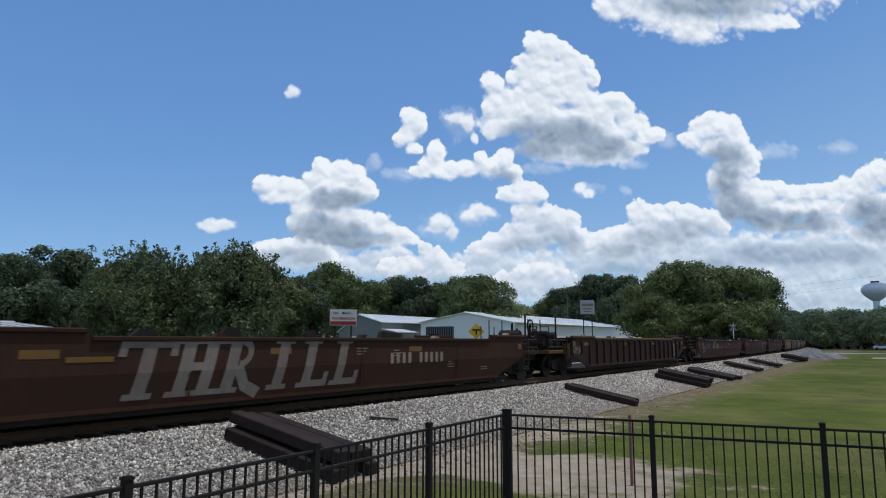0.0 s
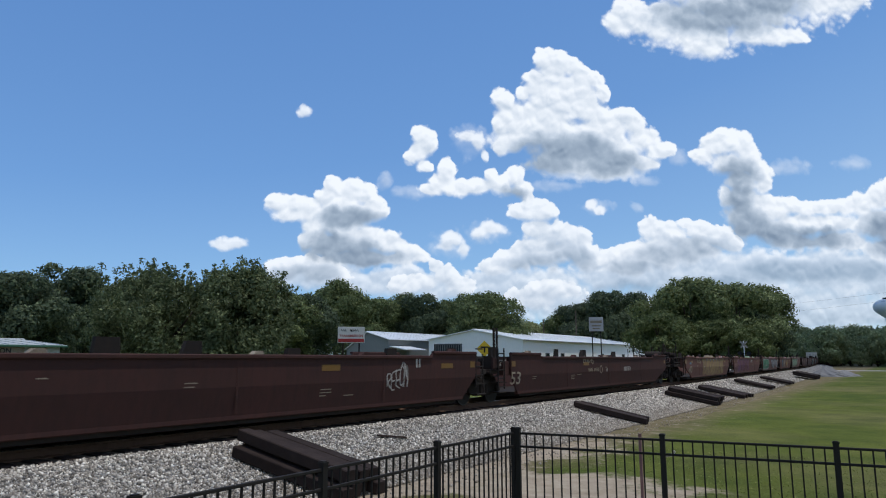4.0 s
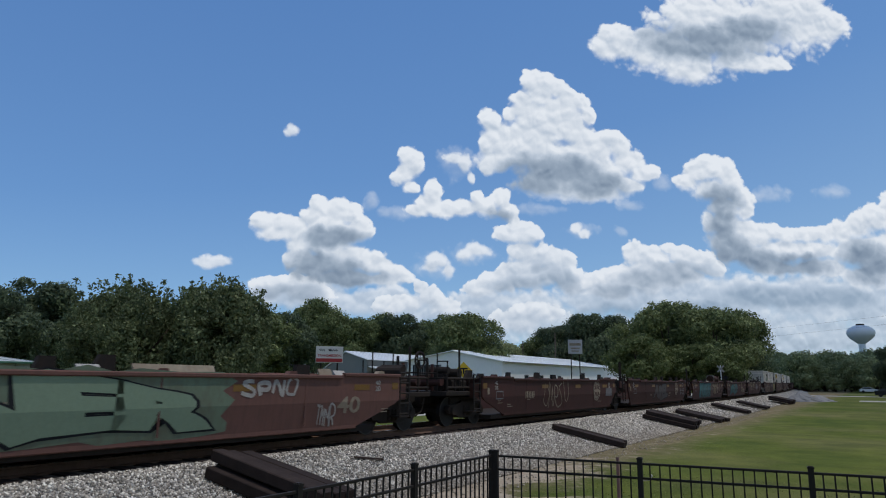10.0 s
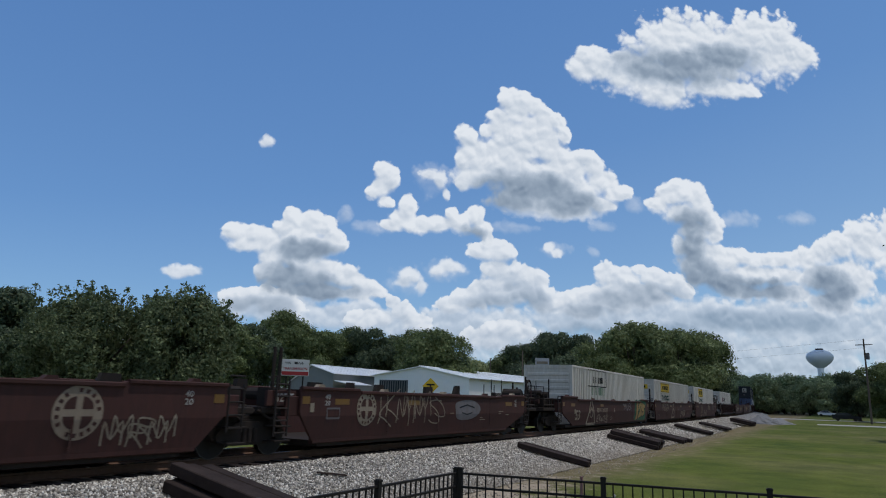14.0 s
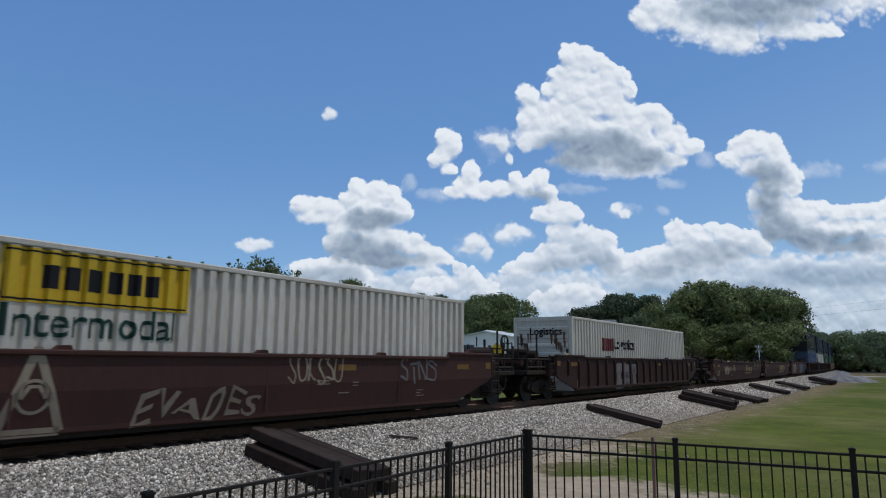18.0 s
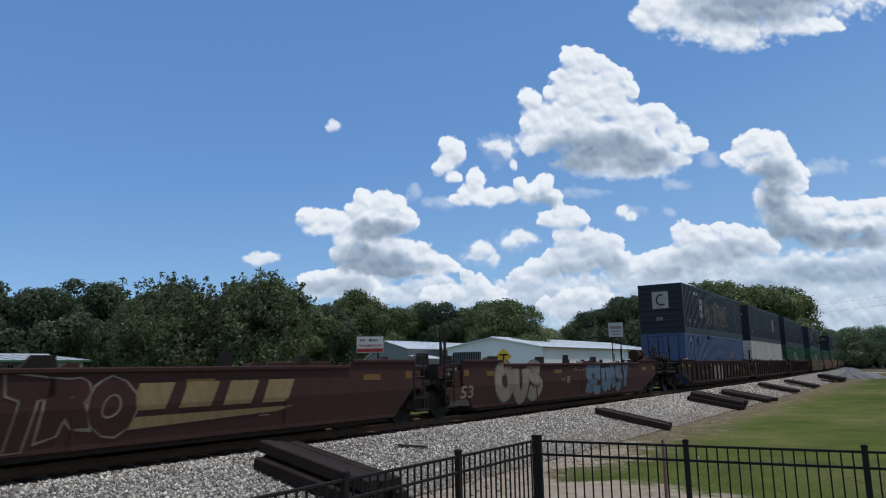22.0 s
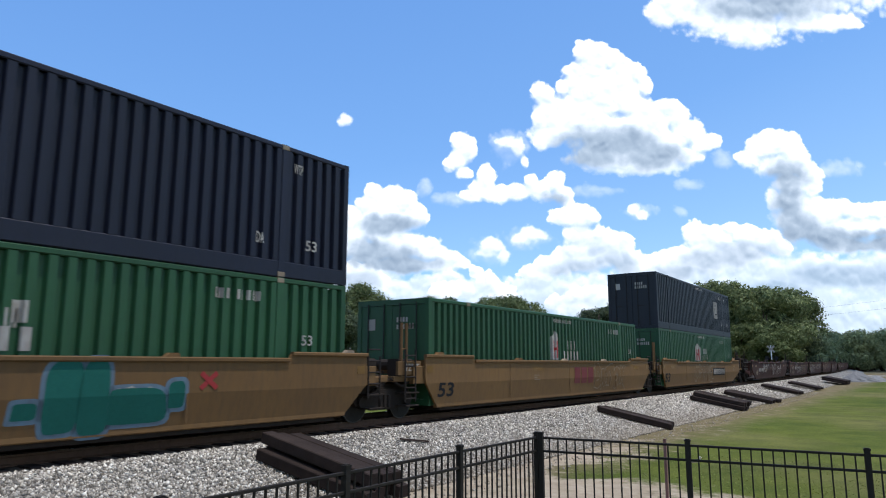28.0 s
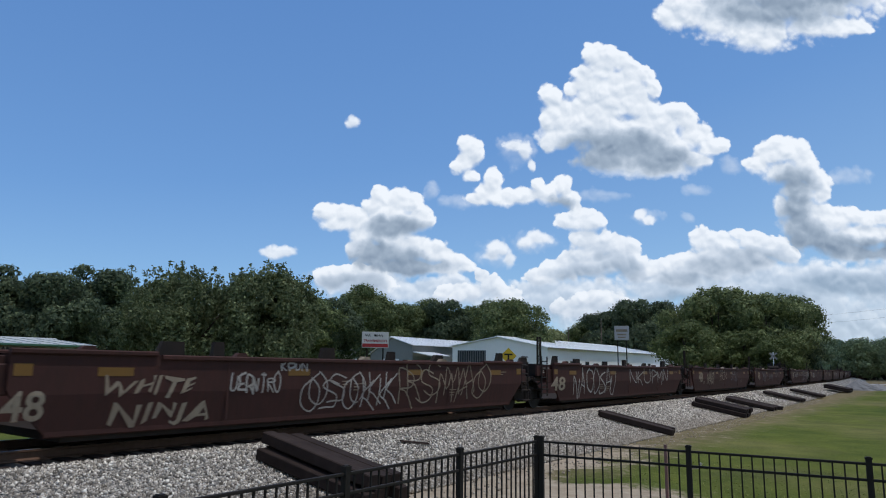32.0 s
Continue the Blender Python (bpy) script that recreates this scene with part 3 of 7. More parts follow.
def well_car(L, ends, style, seed):
    """A container well unit, L metres between its joints. ends: C coupler or A shared truck, leading end first."""
    r = random.Random(seed)
    paint, ribbed, _ = STYLES[style]
    car = thing("well_car", LABELS[style], "railway car", group="well cars of the train")
    inset = {"C": 2.35, "A": 1.15}
    y0, y1 = -L / 2 + inset[ends[0]], L / 2 - inset[ends[1]]
    zt, zb, hump = (1.475, 0.26, 0.12 if L > 18.5 else 0.05) if not ribbed else (1.56, 0.34, 0.06)
    ha, cut = (2.3, 0.62) if not ribbed else (2.6, 0.25)
    ca, cb = (cut if ends[0] == "A" else 1.7), (cut if ends[1] == "A" else 1.7)
    za, zb2 = (0.78 if ends[0] == "C" else 0.85), (0.78 if ends[1] == "C" else 0.85)
    poly = [(y0 + ca, zb), (y1 - cb, zb), (y1 - (0.15 if ends[1] == "C" else 0.05), zb2), (y1, zb2 + 0.1), (y1, zt + hump), (y1 - ha, zt + hump), (y1 - ha - 0.08, zt), (y0 + ha + 0.08, zt), (y0 + ha, zt + hump), (y0, zt + hump), (y0, za + 0.1), (y0 + (0.15 if ends[0] == "C" else 0.05), za)]
    sides = []
    for x in (1.42, -1.48):
        side = part("side_panel", Geo().prism_x(poly, x, x + 0.06), paint, car)
        sides.append(side)
        o = 0.06 if x > 0 else -0.05
        top = TOPS.get(style, paint)
        g = Geo().cbox(x + o - 0.06, x + o + 0.05, y0 + ha + 0.09, y1 - ha - 0.09, zt - 0.07, zt + 0.02)
        part("top_chord", g, top, car)
        for a, b in ((y0, y0 + ha), (y1 - ha, y1)):
            part("raised_chord", Geo().cbox(x + o - 0.06, x + o + 0.05, a - 0.01, b, zt + hump - 0.06, zt + hump + 0.025), top, car)
        tuck = 0.0 if ribbed else (-0.118 if x > 0 else 0.118)
        part("bottom_sill", Geo().cbox(x + o + tuck - 0.09, x + o + tuck + 0.035, y0 + ca, y1 - cb, zb - 0.05, zb + 0.07), paint, car)
        if ribbed and x > 0:
            n = int((y1 - y0) / 0.95)
            for k in range(1, n):
                y = y0 + (y1 - y0) * k / n
                lo = zb + 0.05 if y0 + ca < y < y1 - cb else 0.86
                part("rib", Geo().prism_y([(x + 0.06, lo), (x + 0.15, lo + 0.05), (x + 0.15, zt - 0.2), (x + 0.06, zt - 0.07)], y - 0.05, y + 0.05), paint, car)
        elif x > 0:
            # welded seams of the sheets
            for k in range(1, 4):
                y = y0 + (y1 - y0) * k / 4 + r.uniform(-0.3, 0.3)
                part("seam", Geo().box(x + 0.058, x + 0.066, y - 0.02, y + 0.02, zb + 0.08, zt - 0.08), paint, car)
    # a floor hung extra low: its dark stands for the shade under the car
    part("floor_frame", Geo().box(-1.31, 1.31, y0 + 0.9, y1 - 0.9, 0.13, 0.27), STEEL, car)
    for y, e, d in ((y0, ends[0], -1), (y1, ends[1], 1)):
        part("bulkhead", Geo().prism_x([(y - d * 0.5, 0.9), (y - d * 0.62, 0.9), (y - d * 0.32, zt), (y - d * 0.2, zt)], -1.4, 1.4), paint, car)
        tip = L / 2 * d - d * (0.45 if e == "C" else 0.12)
        a, b = sorted((y - d * 0.3, tip))
        part("end_platform", Geo().cbox(-1.25, 1.25, a, b, 0.92, 1.06).cbox(-0.3, 0.3, a, b, 0.66, 0.95), paint if style == "tan" else TOPS.get(style, STEEL), car)
        a, b = sorted((y - d * 0.1, y + d * 0.42))
        for xa in (1.2, -1.4):
            part("end_post", Geo().cbox(xa, xa + 0.2, a, b, 0.86, 1.32), TOPS.get(style, paint), car)
        if e == "C":
            add_truck(car, d * (L / 2 - 2.05))
            m = d * (L / 2 - 2.05)
            # dark block added behind the truck, in place of the shade there
            part("bolster", Geo().cbox(-0.9, 0.9, m - 0.8, m + 0.8, 0.42, 0.9, 0.05), STEEL, car)
            for x, z in ((1.2, 1.18), (1.2, 1.46), (0.7, 1.3), (0.2, 1.55), (-0.4, 1.4)):
                part("pipe", Geo().rod((x, tip - d * 0.1, z), (x, y - d * 0.1, z), 0.035, 6), STEEL, car)
            for q in (0.1, 0.6, 1.1, 1.5):
                part("rail_hoop", Geo().rod((1.2, tip - d * q, 1.05), (1.2, tip - d * q, 1.48), 0.03, 6).rod((1.2, tip - d * q, 1.46), (-0.6, tip - d * q, 1.46), 0.025, 6), STEEL, car)
            part("brake_box", Geo().cbox(0.25, 0.7, *sorted((tip - d * 0.7, tip - d * 1.0)), 1.06, 1.62, 0.05), STEEL, car)
            part("valve_box", Geo().cbox(0.8, 1.1, *sorted((tip - d * 1.15, tip - d * 1.5)), 1.06, 1.4, 0.04), STEEL, car)
            part("grab_post", Geo().rod((1.15, tip - d * 0.95, 1.05), (1.15, tip - d * 0.95, 2.35), 0.035, 6), STEEL, car)
            part("grab_post", Geo().rod((0.3, tip - d * 0.35, 1.05), (0.3, tip - d * 0.35, 2.1), 0.045, 6), STEEL, car)
            part("air_tank", Geo().rod((0.05, tip - d * 0.8, 1.72), (0.85, tip - d * 0.8, 1.72), 0.11, 10), STEEL, car)
            part("brake_cylinder", Geo().rod((0.2, tip - d * 0.2, 1.35), (0.95, tip - d * 0.2, 1.35), 0.13, 10).rod((0.5, tip - d * 0.35, 1.06), (0.5, tip - d * 0.35, 1.9), 0.05, 8), MAUVE if style == "mauve" else BROWN, car)
            tipc = L / 2 * d
            a, b = sorted((tipc - d * 0.75, tipc - d * 0.02))
            part("coupler", Geo().cbox(-0.1, 0.1, a, b, 0.72, 0.94, 0.03).cbox(-0.16, 0.16, *sorted((tipc - d * 0.24, tipc + d * 0.03)), 0.66, 0.98, 0.04), STEEL, car)
            hose = Geo()
            pts = [(0.45, tip, 0.85), (0.42, tip + d * 0.12, 0.45), (0.36, tipc - d * 0.1, 0.32), (0.3, tipc, 0.36)]
            for p, q in zip(pts, pts[1:]):
                hose.rod(p, q, 0.025, 6)
            part("brake_hose", hose, STEEL, car)
            rail = Geo()
            for x, top in ((1.22, 2.0), (0.85, 2.25), (-0.85, 2.25), (-1.22, 2.0)):
                rail.rod((x, tip - d * 0.1, 1.05), (x, tip - d * 0.1, top), 0.022, 6)
            rail.rod((1.22, tip - d * 0.1, 1.98), (0.85, tip - d * 0.1, 1.98), 0.02, 6)
            rail.rod((0.85, tip - d * 0.1, 1.62), (-0.85, tip - d * 0.1, 1.62), 0.02, 6)
            part("handrail", rail, STEEL if style != "tan" else TAN, car)
            g = Geo().cbox(0.3, 1.0, *sorted((y + d * 0.35, y + d * 1.15)), 1.1, 1.42, 0.06).rod((0.2, y + d * 0.75, 1.62), (1.05, y + d * 0.75, 1.62), 0.16, 12)
            part("brake_reservoir", g, paint if style == "tan" else STEEL, car)
            if d > 0:
                w = Geo().rod((0.95, tip - d * 0.2, 1.1), (0.95, tip - d * 0.2, 1.95), 0.03, 6)
                n = len(w.v)
                w.ring((tip - d * 0.2, 1.98), 0.22, 0.27, 0.98, 1.02, 18)
                w.rod((1.0, tip - d * 0.2 - 0.25, 1.98), (1.0, tip - d * 0.2 + 0.25, 1.98), 0.015, 5).rod((1.0, tip - d * 0.2, 1.73), (1.0, tip - d * 0.2, 2.23), 0.015, 5)
                part("brake_wheel", w, STEEL, car)
            add_ladder(car, y + d * 0.3, 0.42, 1.62, 1.44)
            part("step", Geo().cbox(1.05, 1.45, *sorted((y + d * 0.1, y + d * 0.55)), 0.40, 0.44, 0.01), STEEL, car)
        elif d < 0:
            add_truck(car, -L / 2)
            # the same added dark block, for the shade at a shared truck
            part("bolster", Geo().cbox(-0.9, 0.9, -L / 2 - 1.0, -L / 2 + 1.0, 0.36, 0.9, 0.05), STEEL, car)
            add_ladder(car, y - 0.55, 0.42, 1.75, 1.40)
            part("joint_casting", Geo().cbox(-0.45, 0.45, -L / 2 - 0.5, -L / 2 + 0.5, 0.72, 1.1, 0.05).rod((0, -L / 2, 0.7), (0, -L / 2, 1.2), 0.3, 12), STEEL, car)
            g = Geo()
            for dy in (-0.75, -0.55):
                g.rod((1.25, y + dy, 1.05), (1.25, y + dy, 2.42), 0.042, 6)
            g.rod((1.25, y - 0.75, 1.35), (1.25, y - 0.55, 1.35), 0.02, 6).rod((1.25, y - 0.75, 1.75), (1.25, y - 0.55, 1.75), 0.02, 6)
            part("handrail", g, STEEL if style != "tan" else TAN, car)
            plate = part("bridge_plate", Geo().cbox(1.27, 1.34, y - 0.98, y - 0.02, 1.09, 1.44, 0.01), paint, car)
            me = word("125 T", 0.26, WHITEP, 0.004)
            part("lettering", me, WHITEP, plate, "painted letters", Matrix.Translation((1.343, y - 0.40, 1.27)) @ Matrix.Diagonal((0.5, 0.95, 1, 1)))
        else:
            add_ladder(car, y + 0.35, 0.55, 1.55, 1.40)
    if style == "mauve":
        # long pale guide plates that lean out over the top edge, and short bent tabs
        for k in range(3):
            y = y0 + (y1 - y0) * (0.2 + 0.3 * k + r.uniform(-0.06, 0.06))
            w = r.uniform(0.8, 1.3) if k == 1 else r.uniform(0.2, 0.5)
            part("guide_plate", Geo().prism_y([(1.44, zt + 0.01), (1.47, zt + 0.01), (1.40, zt + 0.16), (1.37, zt + 0.16)], y - w, y + w), r.choice((MINTP, PINKP, CREAMP)), car, "pale bent guide plate")
        for k in range(3):
            y = y0 + (y1 - y0) * (0.1 + 0.35 * k + r.uniform(-0.05, 0.05))
            part("guide_tab", Geo().prism_y([(1.44, zt + 0.01), (1.47, zt + 0.01), (1.36, zt + 0.13), (1.33, zt + 0.13)], y - 0.2, y + 0.2), WHITEP, car, "white bent tab")
    for y, e, d in ((y0, ends[0], -1), (y1, ends[1], 1)):
        if e == "A":
            # brake gear, air hoses and box on the end platform
            g = Geo().cbox(0.75, 1.15, *sorted((y + d * 0.15, y + d * 0.7)), 1.06, 1.5, 0.04).rod((0.3, y + d * 0.5, 1.35), (1.0, y + d * 0.5, 1.35), 0.14, 10)
            part("brake_gear", g, STEEL, car)
            h = Geo()
            pts = [(1.2, y - d * 0.1, 1.3), (1.25, y + d * 0.3, 0.95), (1.22, y + d * 0.7, 0.8), (1.2, y + d * 1.1, 1.0)]
            for p, q in zip(pts, pts[1:]):
                h.rod(p, q, 0.03, 6)
            part("air_hose", h, STEEL, car)
            for z in (0.62, 0.30):
                part("step", Geo().cbox(1.05, 1.42, *sorted((y + d * 0.2, y + d * 0.72)), z, z + 0.04, 0.01), STEEL, car)
        for z in (zt - 0.24,):
            a, b = sorted((y - d * 0.06, y - d * 0.32))
            part("end_reflector", Geo().box(1.478, 1.486, a, b, z - 0.09, z + 0.09), YELLOW, sides[0])
    # lugs that guide the containers, reflectors and stencil plates
    for k in range(5):
        y = y0 + 1.0 + (y1 - y0 - 2.0) * (k + r.uniform(-0.12, 0.12)) / 4
        z = zt + (hump if y < y0 + ha or y > y1 - ha else 0)
        part("guide_lug", Geo().prism_x([(y - 0.16, z), (y + 0.16, z), (y + 0.12, z + 0.09), (y - 0.05, z + 0.09)], 1.32, 1.46), paint if r.random() < 0.7 else CREAMP, car)
    if not ribbed and style != "tan":
        # dark stops on the far edge stand above the near one
        for k in range(6):
            y = y0 + 1.2 + (y1 - y0 - 2.4) * (k + r.uniform(-0.3, 0.3)) / 5
            w, t = r.uniform(0.16, 0.36), r.uniform(0.2, 0.42)
            part("container_stop", Geo().prism_x([(y - w, zt), (y + w, zt), (y + w * 0.9, zt + t), (y - w * r.uniform(0.2, 0.9), zt + t)], -1.50, -1.36), STEEL, car)
    for y in np.linspace(y0 + 1.6, y1 - 1.6, 4):
        if r.random() < 0.85:
            part("reflector", Geo().box(1.478, 1.486, y - 0.30, y + 0.30, zt - 0.34, zt - 0.20), YELLOW, sides[0])
    if not ribbed:
        for k in range(4):
            y = r.uniform(y0 + 0.5, y1 - 0.5)
            z = r.uniform(0.5, 1.25)
            n = r.randint(1, 3)
            for i in range(n):
                part("stencil_line", Geo().box(1.478, 1.484, y, y + r.uniform(0.15, 0.45), z - 0.07 * i, z - 0.07 * i + 0.022), CREAMP, sides[0])
    car["y0"], car["y1"] = y0, y1
    return car, sides[0]


STYLES = {"rust": (RUST, False, None), "yellowtop": (DARKB, True, None), "brown": (BROWN, False, None), "mauve": (MAUVE, False, None), "maroon": (BROWN, False, None), "ribbed": (DARKB, True, None), "tan": (TAN, False, None)}
TOPS = {"yellowtop": OCHRE}
LABELS = {"rust": "rusty brown steel container well car with painted graffiti", "yellowtop": "dark brown ribbed well car with an ochre top edge",
          "brown": "brown smooth-sided container well car", "mauve": "faded maroon well car covered with graffiti", "maroon": "maroon brown well car with scrawled graffiti",
          "ribbed": "dark brown ribbed container well car", "tan": "yellow tan container well car with graffiti"}

CON_L, CON_W, CON_H = 16.15, 2.59, 2.896


def container(paint, label, seed, doors=True):
    """A 53 foot corrugated container, origin at the middle of its floor, leading end towards -y."""
    c = thing("container", label, "container", group="containers on the train")
    h, w, H = CON_L / 2, CON_W / 2, CON_H
    sides = []
    n = 54
    for sx in (1, -1):
        prof = []
        for k in range(n):
            a = -h + 0.14 + (CON_L - 0.28) * k / n
            p = (CON_L - 0.28) / n
            prof += [(a, 0.0), (a + p * 0.46, 0.0), (a + p * 0.58, -0.09), (a + p * 0.88, -0.09)]
        prof.append((h - 0.14, 0.0))
        g = Geo()
        m = len(prof)
        g.v = [(sx * (w - 0.008 + d), y, z) for z in (0.34, H - 0.11) for y, d in prof]
        g.f = [(i, i + 1, i + 1 + m, i + m) if sx > 0 else (i + 1, i, i + m, i + 1 + m) for i in range(m - 1)]
        sides.append(part("side_wall", g, paint, c, "corrugated steel wall"))
        part("bottom_rail", Geo().cbox(*sorted((sx * (w - 0.06), sx * w)), -h + 0.1, h - 0.1, 0.0, 0.345), paint, c)
        part("top_rail", Geo().cbox(*sorted((sx * (w - 0.06), sx * w)), -h + 0.1, h - 0.1, H - 0.11, H), paint, c)
        for y in (-h, h - 0.14):
            part("corner_post", Geo().box(*sorted((sx * (w - 0.14), sx * w)), y, y + 0.14, 0.0, H - 0.001), paint, c)
        for y in (-6.1, 6.1):
            part("lifting_post", Geo().box(*sorted((sx * (w - 0.10), sx * (w + 0.006))), y - 0.08, y + 0.08, 0.0, H + 0.004), paint, c)
            for z in (0.0, H - 0.12):
                part("corner_casting", Geo().cbox(*sorted((sx * (w - 0.10), sx * (w + 0.012))), y - 0.09, y + 0.09, z - 0.002, z + 0.125), CREAMP if paint in (CNAVY, CGREEN) else paint, c)
    part("roof", Geo().box(-w + 0.05, w - 0.05, -h + 0.05, h - 0.05, H - 0.04, H - 0.012), paint, c)
    part("floor", Geo().box(-w + 0.05, w - 0.05, -h + 0.05, h - 0.05, 0.10, 0.15), paint, c)
    part("rear_wall", Geo().box(-w + 0.12, w - 0.12, h - 0.06, h - 0.03, 0.05, H - 0.05), paint, c)
    part("header", Geo().box(-w + 0.12, w - 0.12, -h, -h + 0.06, H - 0.16, H - 0.002), paint, c)
    part("door_sill", Geo().box(-w + 0.12, w - 0.12, -h, -h + 0.06, 0.001, 0.16), paint, c)
    if doors:
        for x0, x1 in ((-w + 0.14, -0.01), (0.01, w - 0.14)):
            dr = part("door", Geo().box(x0, x1, -h + 0.02, -h + 0.06, 0.17, H - 0.17), paint, c)
            for x in (x0 + 0.28, x1 - 0.28):
                part("lock_rod", Geo().rod((x, -h - 0.012, 0.1), (x, -h - 0.012, H - 0.1), 0.018, 6), SHINE, dr)
            part("lock_handle", Geo().box(x0 + 0.28, x0 + 0.62, -h - 0.03, -h - 0.01, 1.15, 1.19), SHINE, dr)
    else:
        fw = part("front_wall", Geo().box(-w + 0.14, w - 0.14, -h + 0.03, -h + 0.06, 0.16, H - 0.16), paint, c)
        for k in range(7):
            z = 0.3 + k * 0.34
            part("swage", Geo().prism_x([(-h + 0.03, z), (-h + 0.005, z + 0.04), (-h + 0.005, z + 0.13), (-h + 0.03, z + 0.17)], -w + 0.2, w - 0.2), paint, fw)
    return c, sides[0]


# joints between the units, metres back from the camera's foot of the track at the start; C coupled, A articulated
JOINTS = [(-18.0, "A"), (2.6, "A"), (24.2, "C"), (47.9, "C"), (70.8, "A"), (90.8, "A"), (113.0, "C"), (130.4, "A"), (147.0, "A"), (162.5, "A"), (178.4, "A"),
          (196.5, "C"), (214.0, "A"), (230.3, "A"), (246.3, "A"), (262.0, "A"), (279.3, "C"), (301.4, "A"), (321.4, "A"), (342.8, "C"), (367.2, "C"),
          (389.3, "A"), (408.9, "A"), (429.5, "C"), (451.7, "A"), (471.8, "A"), (492.7, "C"), (514.4, "A"), (534.2, "A"), (555.2, "C"), (576.0, "A")]
for k in range(14):
    JOINTS.append((593.4 + 17.4 * k, "C" if k in (3, 8) else "A"))
STYLE = (["rust"] * 2 + ["yellowtop"] + ["brown"] * 3 + ["mauve"] * 5 + ["brown"] * 5 + ["brown"] * 3 + ["ribbed"] + ["brown"] * 3 + ["ribbed"] * 3 + ["tan"] * 3 + ["maroon"] * 30)
CARS, LOADS = {}, {}
for i in range(len(JOINTS) - 1):
    (a, ea), (b, eb) = JOINTS[i], JOINTS[i + 1]
    car, side = well_car(b - a, ea + eb, STYLE[i], i)
    CARS[i] = (car, side, (a + b) / 2)


CENTRES = {16: 291.8, 17: 311.4, 18: 331.1, 19: 355.1, 23: 441.8, 24: 461.3, 25: 481.2, 26: 504.6, 27: 524.0, 28: 543.6}


def load(i, paint, label, level=0, doors=True):
    car, _, mid = CARS[i]
    c, side = container(paint, label, i, doors)
    LOADS[(i, level)] = (c, side, CENTRES[i], 0.27 + level * (CON_H + 0.012))
    return c, side


for i in (16, 17, 18):
    load(i, CWHITE, "white corrugated container in a brown well car", 0, False)
load(19, CWHITE, "white corrugated container with a rust-streaked end", 0, False)
load(23, CBLUE, "faded blue corrugated container in a ribbed well car", 0, True)
load(23, CBLACK, "black corrugated container stacked on a blue one", 1, False)
load(24, CWHITE, "white ribbed container under a black one", 0, False)
load(24, CBLACK, "black corrugated container stacked on a white one", 1, True)
load(25, CGREEN, "green corrugated container under a black one", 0, True)
load(25, CBLACK, "black corrugated container stacked on a green one", 1, True)
load(26, CGREEN, "green corrugated container in a tan well car", 0, True)
load(26, CNAVY, "navy corrugated container stacked on a green one", 1, False)
load(27, CGREEN, "green corrugated container alone in a tan well car", 0, True)
load(28, CGREEN, "green corrugated container in a tan well car", 0, True)
load(28, CBLACK, "black corrugated container stacked on a green one", 1, True)

# a long tank strapped down behind the well of one car, a short one on another
for i, off, half, r0, x, z in ((13, 1.25, 1.3, 0.29, 0.85, 1.74), (22, 0.55, 0.42, 0.20, 0.8, 1.86)):
    car = CARS[i][0]
    y = car["y1"] - off
    tank = part("air_tank", Geo().rod((x, y - half, z), (x, y + half, z), r0, 18).rod((x, y - half - 0.05, z), (x, y + half + 0.05, z), r0 * 0.7, 18), RUST, car, "rusty brown cylindrical tank")
    for dy in (-half * 0.95, -half * 0.8, half * 0.78, half * 0.93):
        part("strap", Geo().cbox(x - r0 - 0.02, x + r0 + 0.02, y + dy - 0.05, y + dy + 0.05, z - r0 - 0.05, z + r0 + 0.03, 0.09), FADEP if abs(dy) > half * 0.9 and half > 1 else RUST, tank, "worn bracket")

# ---- fence ----
FENCE_TOP = 0.47


def fence_run(name, p0, p1, n):
    """A run of n panels from p0 to p1: posts with flat caps, three rails, square pickets."""
    f = thing(name, "black metal picket fence with square posts", "fence")
    d = Vector((p1[0] - p0[0], p1[1] - p0[1], 0))
    L = d.length
    ang = math.atan2(d.y, d.x)
    f.matrix_basis = Matrix.Translation((p0[0], p0[1], 0)) @ Matrix.Rotation(ang, 4, "Z")
    post = Geo().box(-0.03, 0.03, -0.03, 0.03, GZ, FENCE_TOP).box(-0.036, 0.036, -0.036, 0.036, FENCE_TOP, FENCE_TOP + 0.018).box(-0.025, 0.025, -0.025, 0.025, FENCE_TOP + 0.018, FENCE_TOP + 0.026).mesh("post", FENCEB)
    picket = Geo().box(-0.008, 0.008, -0.008, 0.008, GZ + 0.05, FENCE_TOP - 0.06).mesh("picket", FENCEB)
    w = L / n
    for k in range(n + 1):
        part("post", post, FENCEB, f, at=pose(k * w, 0, 0))
        if k == n:
            break
        for z in (FENCE_TOP - 0.065, FENCE_TOP - 0.235, GZ + 0.10):
            part("rail", Geo().cbox(-0.016, 0.016, k * w + 0.03, (k + 1) * w - 0.03, z, z + 0.028, 0.004), FENCEB, f, at=pose(0, 0, 0, 0, 0, -90))
        for j in range(1, 16):
            part("picket", picket, FENCEB, f, at=pose(k * w + w * j / 16, 0, 0))
    return f


fence_run("fence", (-4.43, 8.30), (-4.38, -2.68), 6)
fence_run("fence", (-4.37, 8.31), (6.63, 10.05), 6)

